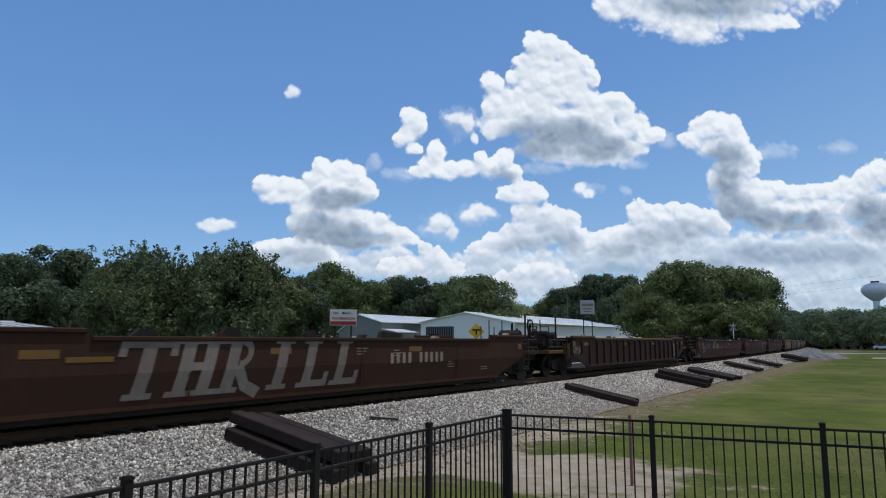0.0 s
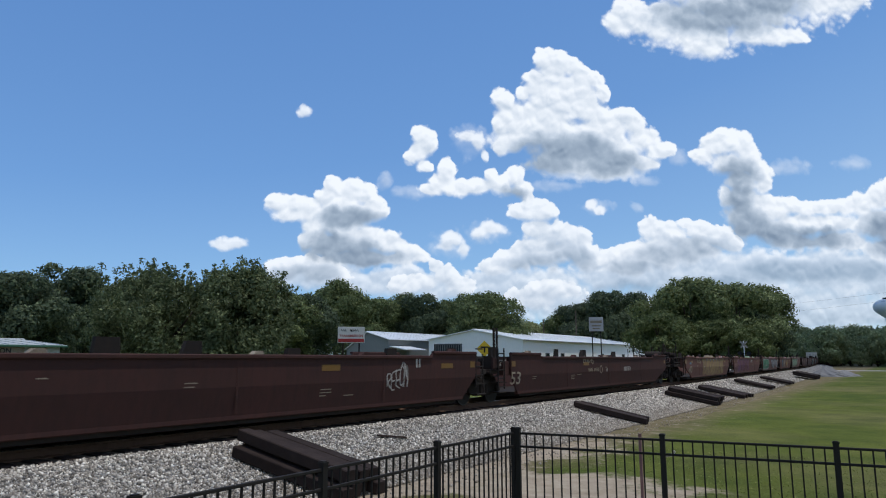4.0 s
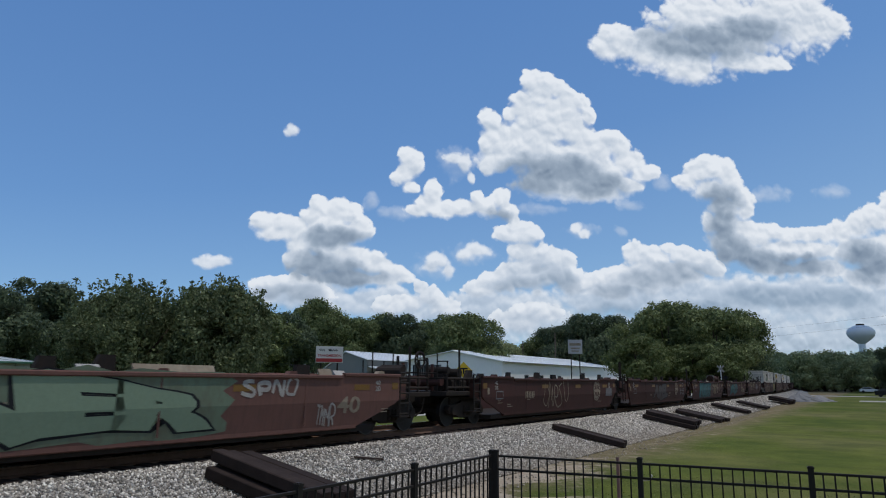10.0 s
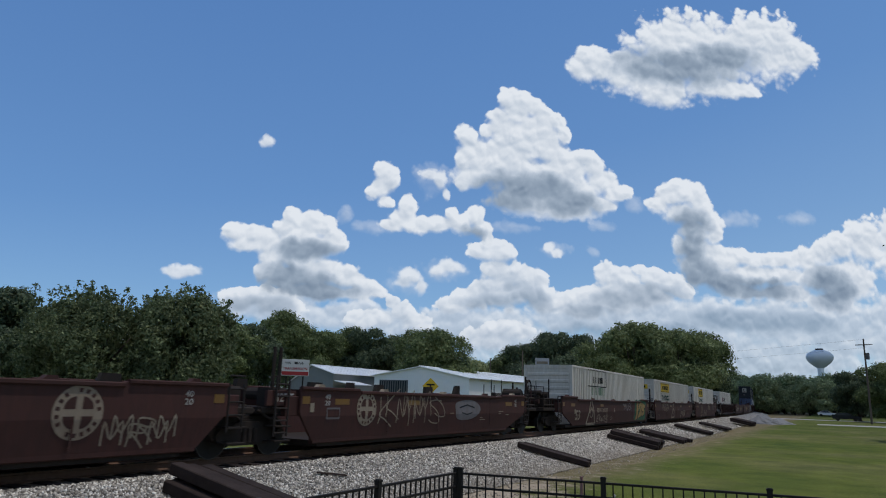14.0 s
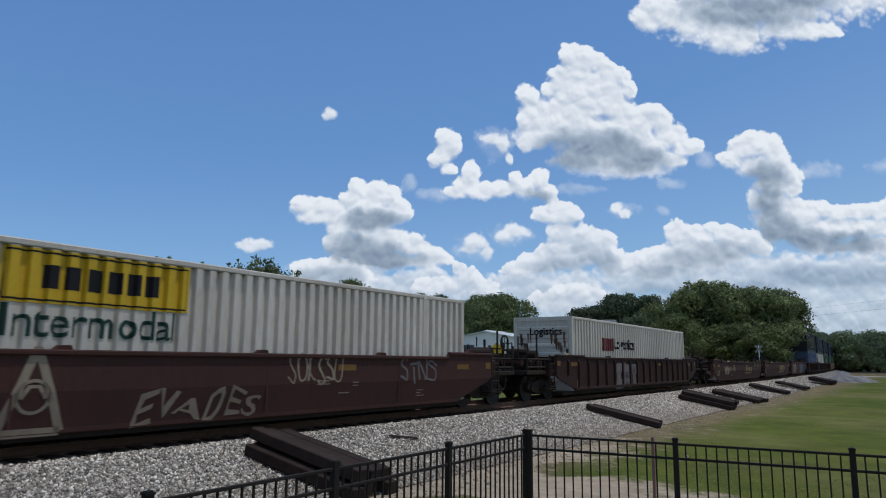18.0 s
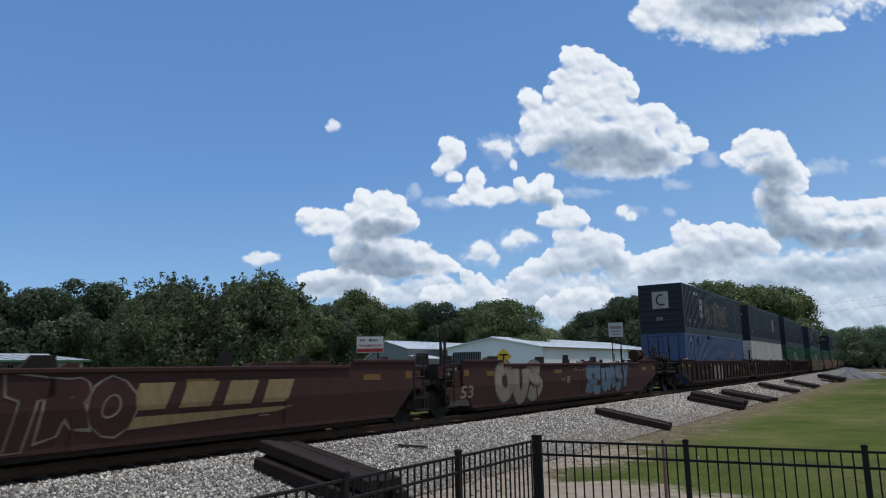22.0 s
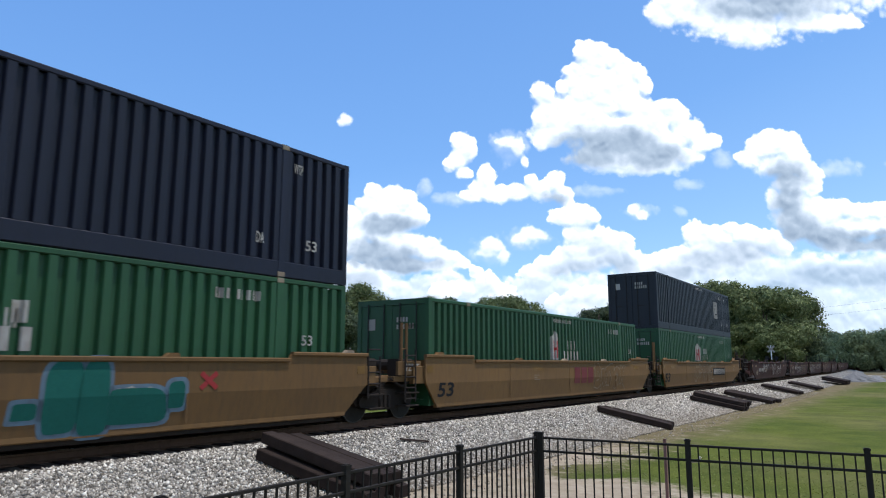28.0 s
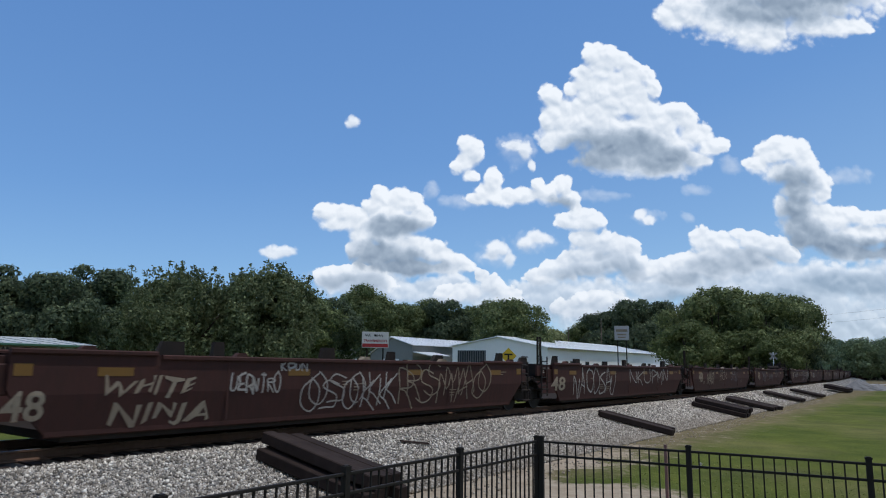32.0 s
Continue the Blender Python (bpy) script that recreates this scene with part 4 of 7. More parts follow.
# ---- marker stake with a ribbon, and a stick on the stones ----
stake = thing("marker_stake", "thin reddish survey stake with a white ribbon", "stake", pose(-3.45, 10.55, GZ))
part("stake", Geo().box(-0.02, 0.02, -0.02, 0.02, 0, 1.05), PINKP, stake, "weathered red wood")
part("wire", Geo().rod((0.3, 0.1, 0), (0.3, 0.1, 0.75), 0.01, 6), STEEL, stake)
rb = Geo()
pts = [(0.3, 0.08, 0.98), (0.34, 0.06, 0.9), (0.29, 0.07, 0.82), (0.36, 0.05, 0.74), (0.46, 0.05, 0.76), (0.5, 0.06, 0.82)]
for a, b in zip(pts, pts[1:]):
    rb.rod(a, b, 0.02, 5)
part("ribbon", rb, CWHITE, stake, "white plastic ribbon")
stick = thing("broken_board", "weathered splintered board lying on the ballast", "board", pose(-9.68, 12.36, -0.33, -6.5, 0, -31.7))
part("board", Geo().prism_y([(-0.05, 0), (0.06, 0.0), (0.05, 0.03), (-0.04, 0.035)], -0.34, 0.34), TIMBER, stick)

# ---- timber piles beside the track ----
rng = random.Random(11)


def timber_pile(y, rows, layers, label, x0=-9.95, x1=-7.45, sec=0.23):
    """Crossties stacked side by side across the ballast slope, rows wide along the track."""
    t = thing("tie_stack", label, "timbers", group="tie stacks along the track")

    def level(x):
        return float(np.interp(x - TRACK_X, [1.9, 2.15, 3.4, 4.8, 9], [-0.19, -0.25, -0.52, GZ, GZ]))

    z0, z1 = level(x0) + 0.02, level(x1) + 0.02
    L = math.hypot(x1 - x0, z1 - z0)
    t.matrix_basis = Matrix.Translation((x0, y, z0)) @ Matrix.Rotation(math.atan2(z0 - z1, x1 - x0), 4, "Y")
    c = 0.016
    h = sec * 0.8
    poly = [(-sec / 2 + c, 0), (sec / 2 - c, 0), (sec / 2, c), (sec / 2, h - c), (sec / 2 - c, h), (-sec / 2 + c, h), (-sec / 2, h - c), (-sec / 2, c)]
    for l in range(layers):
        n = rows - l
        for k in range(n):
            o = (k - (rows - 1) / 2 + l * 0.6) * (sec + 0.025) + rng.uniform(-0.015, 0.015)
            lift = 0.05 if l and not k and rows == 4 else 0.0
            part("tie", Geo().prism_y(poly, rng.uniform(-0.1, 0.1), L + rng.uniform(-0.1, 0.12)), TIMBER, t, at=pose(0, o, l * (h + 0.012) + lift + rng.uniform(0, 0.01), 0, 0, -90 + rng.uniform(-1.2, 1.2)))
    return t


PILE = "stack of dark creosoted crossties on the ballast slope"
timber_pile(8.62, 4, 2, PILE, -9.9, -7.4, 0.245)
timber_pile(23.45, 3, 1, "single layer of dark crossties on the ballast slope")
timber_pile(34.9, 7, 2, PILE, -9.75, -7.5)
timber_pile(41.9, 9, 1, "single layer of dark crossties on the ballast slope")
timber_pile(53.8, 7, 1, PILE, -10.3, -7.9)
timber_pile(64.4, 9, 1, PILE, -10.1, -7.9)
timber_pile(84, 18, 2, PILE, -9.9, -7.8)

# ---- buildings beyond the track ----
def gable_house(name, label, x0, x1, y0, y1, eave, ridge, wall, roof, category="building", trim=None, near=None):
    """A gabled metal building with its ridge along y."""
    h = thing(name, label, category)
    xm = (x0 + x1) / 2
    er = eave if near is None else near
    part("gable_wall", Geo().prism_y([(x0, GZ), (x1, GZ), (x1, er), (xm, ridge - 0.05), (x0, eave)], y0, y0 + 0.2), wall, h)
    part("gable_wall", Geo().prism_y([(x0, GZ), (x1, GZ), (x1, er), (xm, ridge - 0.05), (x0, eave)], y1 - 0.2, y1), wall, h)
    for x, e in ((x0, eave), (x1 - 0.2, er)):
        part("side_wall", Geo().box(x, x + 0.2, y0 + 0.2, y1 - 0.2, GZ, e), wall, h)
    o = 0.35
    for s in (-1, 1):
        e = eave if s < 0 else er
        k = (ridge - e) / (xm - x0)
        xe = xm + s * (xm - x0 + o)
        ze = e - k * o
        part("roof_slope", Geo().prism_y([(xm, ridge), (xe, ze), (xe, ze + 0.12), (xm, ridge + 0.12)], y0 - o, y1 + o), roof, h)
        n = int((y1 - y0) / 1.2)
        g = Geo()
        for i in range(n + 1):
            y = y0 + (y1 - y0) * i / n
            g.prism_y([(xm, ridge + 0.12), (xe, ze + 0.12), (xe, ze + 0.17), (xm, ridge + 0.17)], y - 0.03, y + 0.03)
        part("roof_seams", g, roof, h)
    part("ridge_cap", Geo().prism_y([(xm - 0.3, ridge + 0.1), (xm + 0.3, ridge + 0.1), (xm, ridge + 0.22)], y0 - o, y1 + o), roof, h)
    if trim:
        part("gutter", Geo().cbox(x1 + o - 0.02, x1 + o + 0.12, y0 - o, y1 + o, er - k * o - 0.05, er - k * o + 0.1), trim, h)
    return h


shed = gable_house("warehouse", "long white metal warehouse with a bright white roof", -66.7, -48.8, 95, 181, 4.6, 6.05, WALLW, ROOFW, trim=WALLG, near=4.35)
for y in (103, 109, 117, 128, 140, 152, 163, 172):
    w = part("window", Geo().box(-48.8, -48.74, y, y + 1.3, 1.2, 2.3), GLASS, shed)
    part("window_frame", Geo().box(-48.76, -48.7, y - 0.1, y + 1.4, 2.3, 2.4).box(-48.76, -48.7, y - 0.1, y + 1.4, 1.1, 1.2).box(-48.76, -48.7, y - 0.1, y, 1.2, 2.3).box(-48.76, -48.7, y + 1.3, y + 1.4, 1.2, 2.3), WALLG, w)
part("big_door", Geo().box(-65.6, -60.0, 94.95, 95.0, GZ, 3.9), ROOFG, shed, "grey slatted roller door")
g = Geo()
for k in range(12):
    g.box(-65.5 + k * 0.45, -65.3 + k * 0.45, 94.9, 94.95, GZ, 3.8)
part("door_slats", g, GLASS, shed)
barn = gable_house("garage", "grey metal garage with a white roof", -87.5, -77.4, 97.5, 126, 3.3, 6.35, WALLG, ROOFW, near=4.95)
part("awning", Geo().prism_y([(-77.2, 3.6), (-73.5, 3.0), (-73.5, 3.12), (-77.2, 3.75)], 97.6, 104), ROOFW, barn, "white lean-to awning")
part("door", Geo().box(-84.5, -80.5, 97.43, 97.5, GZ, 2.4), WALLW, barn)
cottage = gable_house("cottage", "small cottage with a grey roof", -94.4, -89.6, 90.5, 95.2, 3.5, 4.7, WALLW, ROOFG, "house")
left = gable_house("workshop", "long low white workshop with green trim and a lettered fascia", -66, -53, 8, 26.8, 2.35, 2.85, WALLM, WALLM, trim=TRIMG)
part("fascia", Geo().box(-52.9, -52.8, 12, 24.2, 1.72, 2.26), CREAMP, left, "white sign band with dark letters")
part("lettering", word("TRANSMISSION", 0.5, BLACKP, 0.01), BLACKP, left, at=pose(-52.78, 21.6, 1.98))
for y in (12.5, 16.5, 20.5):
    part("garage_door", Geo().box(-52.97, -52.9, y, y + 2.8, GZ, 1.5), WALLG, left)
for y in (24.6, 25.7):
    part("downpipe", Geo().rod((-52.85, y, GZ), (-52.85, y, 2.3), 0.05, 6), WALLG, left)
tagged(new("frontage_road", Geo().box(-30.0, -24.0, -40, 142, GZ, GZ + 0.03).mesh("frontage_road", CONCRETE)), "pale road running along the far side of the track", "road", kind="structure")


def billboard(x, y, w, z0, z1, label, build):
    b = thing("pole_sign", label, "sign")
    yaw = math.degrees(math.atan2(y, x)) + 180
    b.matrix_basis = pose(x, y, 0, 0, 0, yaw)
    for dy in (-w * 0.3, w * 0.3):
        part("pole", Geo().rod((-0.15, dy, GZ), (-0.15, dy, z1), 0.07, 8), STEEL, b)
    board = part("board", Geo().cbox(-0.08, 0.08, -w / 2, w / 2, z0, z1), SIGNW, b)
    build(board)
    return b


def sign_a(board):
    part("red_band", Geo().box(0.081, 0.09, -1.25, 1.25, 3.02, 3.36), REDP, board)
    part("lettering", word("TRANSMISSION", 0.33, REDP, 0.008), REDP, board, at=pose(0.085, 0, 3.62))
    g = Geo()
    for k, (y, ww) in enumerate(((-0.75, 0.5), (0.0, 0.2), (0.45, 0.6))):
        g.strip([(y - ww / 2 + ww * i / 8, 4.15 + 0.12 * math.sin(i * 2.1 + k)) for i in range(9)], 0.07, 0.082)
    part("script", g, BLACKP, board)


billboard(-44.5, 50.2, 2.6, 2.95, 4.5, "white and red business sign on two poles", sign_a)


def sign_b(board):
    board.data.materials[0] = SIGNG
    for a, b, c in ((0.75, 6.2, 6.55), (0.6, 5.75, 5.95), (0.5, 5.4, 5.55)):
        part("text_bar", Geo().box(0.081, 0.09, -a, a, b, c), CREAMP, board)


billboard(-34.2, 88.3, 1.9, 5.1, 7.0, "faded white business sign on two poles", sign_b)

# ---- crossing road, gravel, tower, poles, cars ----
road = tagged(new("road", Geo().box(-400, 400, 143, 151, GZ + 0.0, GZ + 0.03).mesh("road", CONCRETE)), "pale paved road across the railway", "road", kind="structure")
tagged(new("side_road", Geo().box(-2, 400, 104, 110, GZ, GZ + 0.025).mesh("side_road", CONCRETE)), "pale concrete drive beyond the lawn", "road", kind="structure")


def heap(name, x, y, r, h, mat, label):
    rg = random.Random(3)
    g = Geo()
    rings, n = 7, 24
    g.v.append((0, 0, h))
    for k in range(1, rings + 1):
        for i in range(n):
            a = 6.28319 * i / n
            q = r * k / rings * (1 + rg.uniform(-0.12, 0.12))
            g.v.append((q * math.cos(a), q * math.sin(a), max(0, h * (1 - k / rings) ** 1.15 + rg.uniform(-0.05, 0.05)) if k < rings else -0.02))
    g.f = [(0, 1 + i, 1 + (i + 1) % n) for i in range(n)]
    for k in range(rings - 1):
        for i in range(n):
            a, b = 1 + k * n + i, 1 + k * n + (i + 1) % n
            g.f.append((a, a + n, b + n, b))
    o = new(name, g.mesh(name, mat))
    o.matrix_basis = pose(x, y, GZ)
    return tagged(o, label, "gravel heap")


heap("gravel_heap", -8.0, 98, 2.4, 1.4, GRAVEL, "heap of grey crushed stone beside the track")
heap("gravel_heap", -6.3, 101, 2.0, 0.8, GRAVEL, "small heap of grey crushed stone")

tower = thing("water_tower", "silver white water tower with a flattened bulb tank", "water tower", pose(-5.0, 520, GZ))
part("column", Geo().lathe([(5.5, 0), (3.4, 3), (2.5, 8), (1.9, 18), (2.0, 28.1)], 28), TANKP, tower, smooth=True)
part("tank", Geo().lathe([(2.0, 28), (3.5, 29.2), (6.2, 31.4), (7.7, 33.2), (8.3, 35.2), (8.0, 36.8), (6.6, 38.4), (4.2, 39.6), (1.8, 40.2), (0.05, 40.3)], 40), TANKP, tower, smooth=True)
part("rail", Geo().lathe([(2.4, 40.0), (2.4, 41.0), (2.34, 41.0)], 20), STEEL, tower)
part("vent", Geo().rod((0, 0, 40.2), (0, 0, 41.3), 0.4, 10), TANKP, tower)

pole = thing("utility_pole", "weathered wooden utility pole with a cross-arm", "utility pole", pose(5.0, 125, GZ))
part("shaft", Geo().rod((0, 0, 0), (0, 0, 13), 0.16, 10, 0.11), WOODPOLE, pole)
part("cross_arm", Geo().cbox(-0.06, 0.06, -1.2, 1.2, 12.0, 12.14), WOODPOLE, pole, at=pose(0, 0, 0, 0, 0, 70))
part("transformer", Geo().rod((0.35, 0, 9.8), (0.35, 0, 10.8), 0.28, 12), GREYP, pole)
g = Geo()
for k, zz in enumerate((12.9, 11.6)):
    pts = [(5 - 110 * i / 20, 125 + 12 * i / 20, GZ + zz - 3.0 * math.sin(3.14159 * i / 20)) for i in range(21)]
    for a, b in zip(pts, pts[1:]):
        g.rod(a, b, 0.012, 4)
tagged(new("power_lines", g.mesh("power_lines", STEEL)), "thin black power lines sagging over the crossing", "cable")
pole2 = thing("utility_pole", "thin utility pole behind the warehouse", "utility pole", pose(-70, 147, GZ))
part("shaft", Geo().rod((0, 0, 0), (0, 0, 11.5), 0.16, 8, 0.1), WOODPOLE, pole2)
pole3 = thing("utility_pole", "thin utility pole beside the trees", "utility pole", pose(-58, 138, GZ))
part("shaft", Geo().rod((0, 0, 0), (0, 0, 12.5), 0.15, 8, 0.1), WOODPOLE, pole3)


def crossing_signal(x, y):
    c = thing("crossing_signal", "white railway crossbuck signal on a silver post", "crossing signal", pose(x, y, GZ, 0, 0, 10))
    part("post", Geo().rod((0, 0, 0), (0, 0, 4.6), 0.07, 8), TANKP, c)
    for a in (45, -45):
        part("crossbuck_blade", Geo().cbox(-0.6, 0.6, -0.02, 0.02, -0.11, 0.11), WHITEP, c, "white blade", pose(0, -0.1, 4.1, 0, a, 0))
    part("lamp_bar", Geo().box(-0.75, 0.75, -0.05, 0.05, 2.85, 2.95), STEEL, c)
    for s in (-0.55, 0.55):
        part("signal_lamp", Geo().rod((s, -0.2, 2.9), (s, 0.0, 2.9), 0.28, 16), BLACKP, c, "round red lamp with black backing")


crossing_signal(-17.8, 100)

warn = thing("warning_sign", "yellow diamond warning sign on a post", "sign", pose(-23.0, 39.2, GZ, 0, 0, 30))
part("post", Geo().rod((0, 0, 0), (0, 0, 2.9), 0.04, 8), STEEL, warn)
part("plate", Geo().box(-0.38, 0.38, -0.015, 0.015, -0.38, 0.38), SAFETY, warn, at=pose(0, -0.08, 2.85, 0, 45, 0))
part("symbol", Geo().box(-0.05, 0.05, -0.11, -0.101, 2.6, 2.95).box(-0.27, 0.27, -0.111, -0.102, 2.9, 3.0), BLACKP, warn)


def parked_car(x, y, rz, paint, label):
    c = thing("car", label, "car", pose(x, y, GZ + 0.03, 0, 0, rz), "cars on the road")
    body = [(-2.2, 0.35), (2.2, 0.35), (2.25, 0.75), (1.9, 0.92), (1.0, 1.0), (0.35, 1.48), (-1.2, 1.5), (-1.95, 1.02), (-2.25, 0.95)]
    part("body", Geo().prism_y([(p, q) for p, q in body], -0.88, 0.88), paint, c)
    part("window", Geo().prism_y([(0.85, 1.02), (0.3, 1.42), (-1.15, 1.44), (-1.7, 1.04)], -0.89, 0.89), GLASS, c)
    part("windscreen", Geo().box(0.5, 0.9, -0.7, 0.7, 1.05, 1.2), GLASS, c)
    for px in (-1.4, 1.4):
        for py in (-0.8, 0.8):
            w = part("wheel", Geo().rod((px, py - 0.1, 0.33), (px, py + 0.1, 0.33), 0.33, 16), RUBBER, c)
            part("rim", Geo().rod((px, py - 0.11, 0.33), (px, py + 0.11, 0.33), 0.2, 12), SHINE, w)


parked_car(2.0, 146, 0, CARPAINT, "dark car on the pale road")
parked_car(-1.5, 215, 0, CARWHITE, "white car far down the road")
gable_house("house", "low brown house with a grey roof far down the track", -26, -16, 236, 250, 2.2, 4.4, MAUVE, ROOFG, "house")

# ---- trees ----
def crown_mesh(name, seed, h0, h, spread, n, leaf, mat, lobes=60, upright=0.0, shoots=0):
    """A crown of leaf clumps on the shells of many separate boughs, height h0 to h, lumpy with gaps; upright shoots on top."""
    q = np.random.default_rng(seed)
    mid, half = h0 + (h - h0) * 0.46, (h - h0) / 2
    # boughs: most near the crown's skin, a few that fill the middle
    d = q.normal(size=(lobes, 3))
    d[:, 2] += 0.25
    d /= np.linalg.norm(d, axis=1, keepdims=True)
    d[:, 2] = np.sign(d[:, 2]) * np.abs(d[:, 2]) ** 0.72
    size = spread * q.uniform(0.6, 1.35, lobes) * 1.75 / math.sqrt(lobes)
    depth = np.where(q.random(lobes) < 0.78, q.uniform(0.66, 0.86, lobes), q.uniform(0.1, 0.5, lobes))
    cen = d * depth[:, None] * np.array([spread - 0.5 * size.mean(), spread - 0.5 * size.mean(), half * 0.93]) + np.array([0, 0, mid])
    cen[:, :2] *= (1 - 0.10 * np.clip((cen[:, 2:] - mid) / half, 0, 1))
    cen[:, 2] = np.maximum(cen[:, 2], h0 + 0.6 * size)
    cen[:, 2] = np.minimum(cen[:, 2], h - 0.75 * size)
    k = q.choice(lobes, n, p=size ** 2 / (size ** 2).sum())
    v = q.normal(size=(n, 3))
    v[:, 2] += 0.45
    v /= np.linalg.norm(v, axis=1, keepdims=True)
    rr = size[k] * (0.70 + 0.36 * q.random(n)) * (1 + 0.20 * np.sin(7 * v[:, 0] + 3 * k) * np.sin(6 * v[:, 2] + 2 * k) + 0.12 * np.sin(13 * v[:, 1] + k))
    p = cen[k] + v * rr[:, None] * np.array([1.08, 1.08, 0.80 + upright])
    nrm = v + 0.38 * q.normal(size=(n, 3))
    if shoots:
        # leafy upright twigs that break the outline
        m = int(n * 0.42)
        top = q.choice(lobes, shoots, p=size / size.sum())
        sd = q.normal(size=(shoots, 3)) * 0.34
        base = cen[top] + sd * size[top, None] * 1.7 + np.array([0, 0, 1.0]) * size[top, None] * 0.55
        sd = np.stack([sd[:, 0] * 0.6 + 0.25 * cen[top, 0] / spread, sd[:, 1] * 0.6 + 0.25 * cen[top, 1] / spread, np.full(shoots, 1.0)], -1)
        L = size[top] * q.uniform(0.30, 0.62, shoots)
        s = q.integers(0, shoots, m)
        t = q.random(m) ** 0.8
        p[:m] = base[s] + sd[s] * (L[s] * t)[:, None] + q.normal(size=(m, 3)) * (0.16 * (1.15 - t))[:, None]
        nrm[:m] = q.normal(size=(m, 3)) + np.array([0, 0, 0.3])
    p[:, 2] = np.maximum(p[:, 2], h0 * 0.7 + 0.5 * q.random(n))
    nrm /= np.linalg.norm(nrm, axis=1, keepdims=True)
    a = np.cross(nrm, q.normal(size=(n, 3)))
    a /= np.linalg.norm(a, axis=1, keepdims=True)
    b = np.cross(nrm, a)
    s = leaf * q.uniform(0.5, 1.3, n)[:, None]
    w = np.stack([p - a * s, p - b * s * 0.5, p + a * s, p + b * s * 0.5], 1).reshape(-1, 3)
    return bulk(name, w, np.arange(4 * n).reshape(-1, 4), mat)


def trunk_mesh(seed, h0, h, spread):
    q = random.Random(seed)
    g = Geo()
    r0 = 0.035 * h
    g.rod((0, 0, 0), (q.uniform(-0.1, 0.1), q.uniform(-0.1, 0.1), h0), r0, 9, r0 * 0.75)
    top = Vector((0, 0, h0 * 0.9))
    for k in range(9):
        a = q.random() * 6.283
        e = top + Vector((math.cos(a) * spread * q.uniform(0.3, 0.75), math.sin(a) * spread * q.uniform(0.3, 0.75), (h - h0) * q.uniform(0.3, 0.8)))
        m = top.lerp(e, 0.5) + Vector((0, 0, 0.08 * h))
        g.rod(top, m, r0 * 0.5, 6, r0 * 0.32)
        g.rod(m, e, r0 * 0.32, 6, r0 * 0.1)
    return g.mesh("trunk", BARK, True)


KINDS = {}


def tree_kind(key, label, seed, h, spread, n, leaf, mat, h0=None, lobes=60, upright=0.0, shoots=0):
    h0 = 0.22 * h if h0 is None else h0
    t = thing("tree", label, "tree", pose(0, -500, GZ), "trees beyond the track")
    part("trunk", trunk_mesh(seed, h0, h, spread), BARK, t)
    part("crown", crown_mesh("crown", seed, h0, h, spread, n, leaf, mat, lobes, upright, shoots), mat, t)
    KINDS[key] = [t, h, False]


def plant(key, az, dist, height, turn=0.0):
    """Stands a tree of a kind at a bearing and distance, scaled to a height."""
    t, h, used = KINDS[key]
    k = height / h
    a = radians(az)
    m = pose(-math.sin(a) * dist, math.cos(a) * dist, GZ, 0, 0, turn)
    o = t if not used else copy_thing(t, m)
    o.matrix_basis = m @ Matrix.Diagonal((k, k, k, 1))
    KINDS[key][2] = True
    return o


tree_kind("shrubby", "rounded bushy green tree with upright shoots", 21, 8.2, 4.3, 60000, 0.105, LEAF_A, 0.7, 110, 0.2, 900)
tree_kind("shrubby2", "dense green tree with spiky upright shoots", 22, 8.4, 3.6, 60000, 0.105, LEAF_A, 0.7, 110, 0.25, 1500)
tree_kind("oak", "tall broad leafy green tree", 23, 16, 8.0, 34000, 0.26, LEAF_B, 1.4, 44)
tree_kind("oak2", "tall rounded dark green tree", 24, 16, 7.4, 34000, 0.26, LEAF_C, 1.2, 48)
tree_kind("slim", "slender tree with an open crown", 25, 16, 5.0, 14000, 0.26, LEAF_B, 3.0, 30, 0.1)
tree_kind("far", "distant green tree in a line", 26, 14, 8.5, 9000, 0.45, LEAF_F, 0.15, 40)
tree_kind("round", "small rounded bright green tree", 27, 8, 4.6, 20000, 0.17, LEAF_R, 0.5, 50)


def z_at(el, dist):
    return 1.4 - GZ + dist * math.tan(radians(el))


# the pair of bushy trees
plant("shrubby", 57.0, 41, z_at(7.35, 41), 20)
plant("shrubby2", 50.4, 40, z_at(8.25, 40), 70)
# woods behind, from the left round to the gap
for k, (az, d, el, key) in enumerate(((73, 80, 7.5, "oak2"), (69.5, 78, 7.3, "oak2"), (66.3, 75, 7.1, "oak2"), (64.0, 82, 7.9, "oak2"), (61.0, 85, 6.8, "oak2"), (55, 95, 5.0, "oak2"), (47.6, 92, 6.0, "oak"), (45.6, 96, 6.1, "oak2"),
                                      (42.8, 160, 7.0, "slim"), (41.2, 158, 5.9, "oak"), (39.2, 162, 5.5, "oak"), (37.2, 165, 5.8, "slim"), (35.6, 162, 6.1, "oak2"), (33.4, 165, 5.4, "oak"), (31.6, 150, 5.8, "slim"),
                                      (30.0, 122, 6.1, "oak"), (29.4, 130, 5.0, "oak2"), (27.4, 165, 3.4, "far"), (26.0, 185, 3.0, "far"), (52, 90, 4.6, "oak"), (58, 92, 4.9, "oak"))):
    plant(key, az, d, z_at(el, d), k * 67)
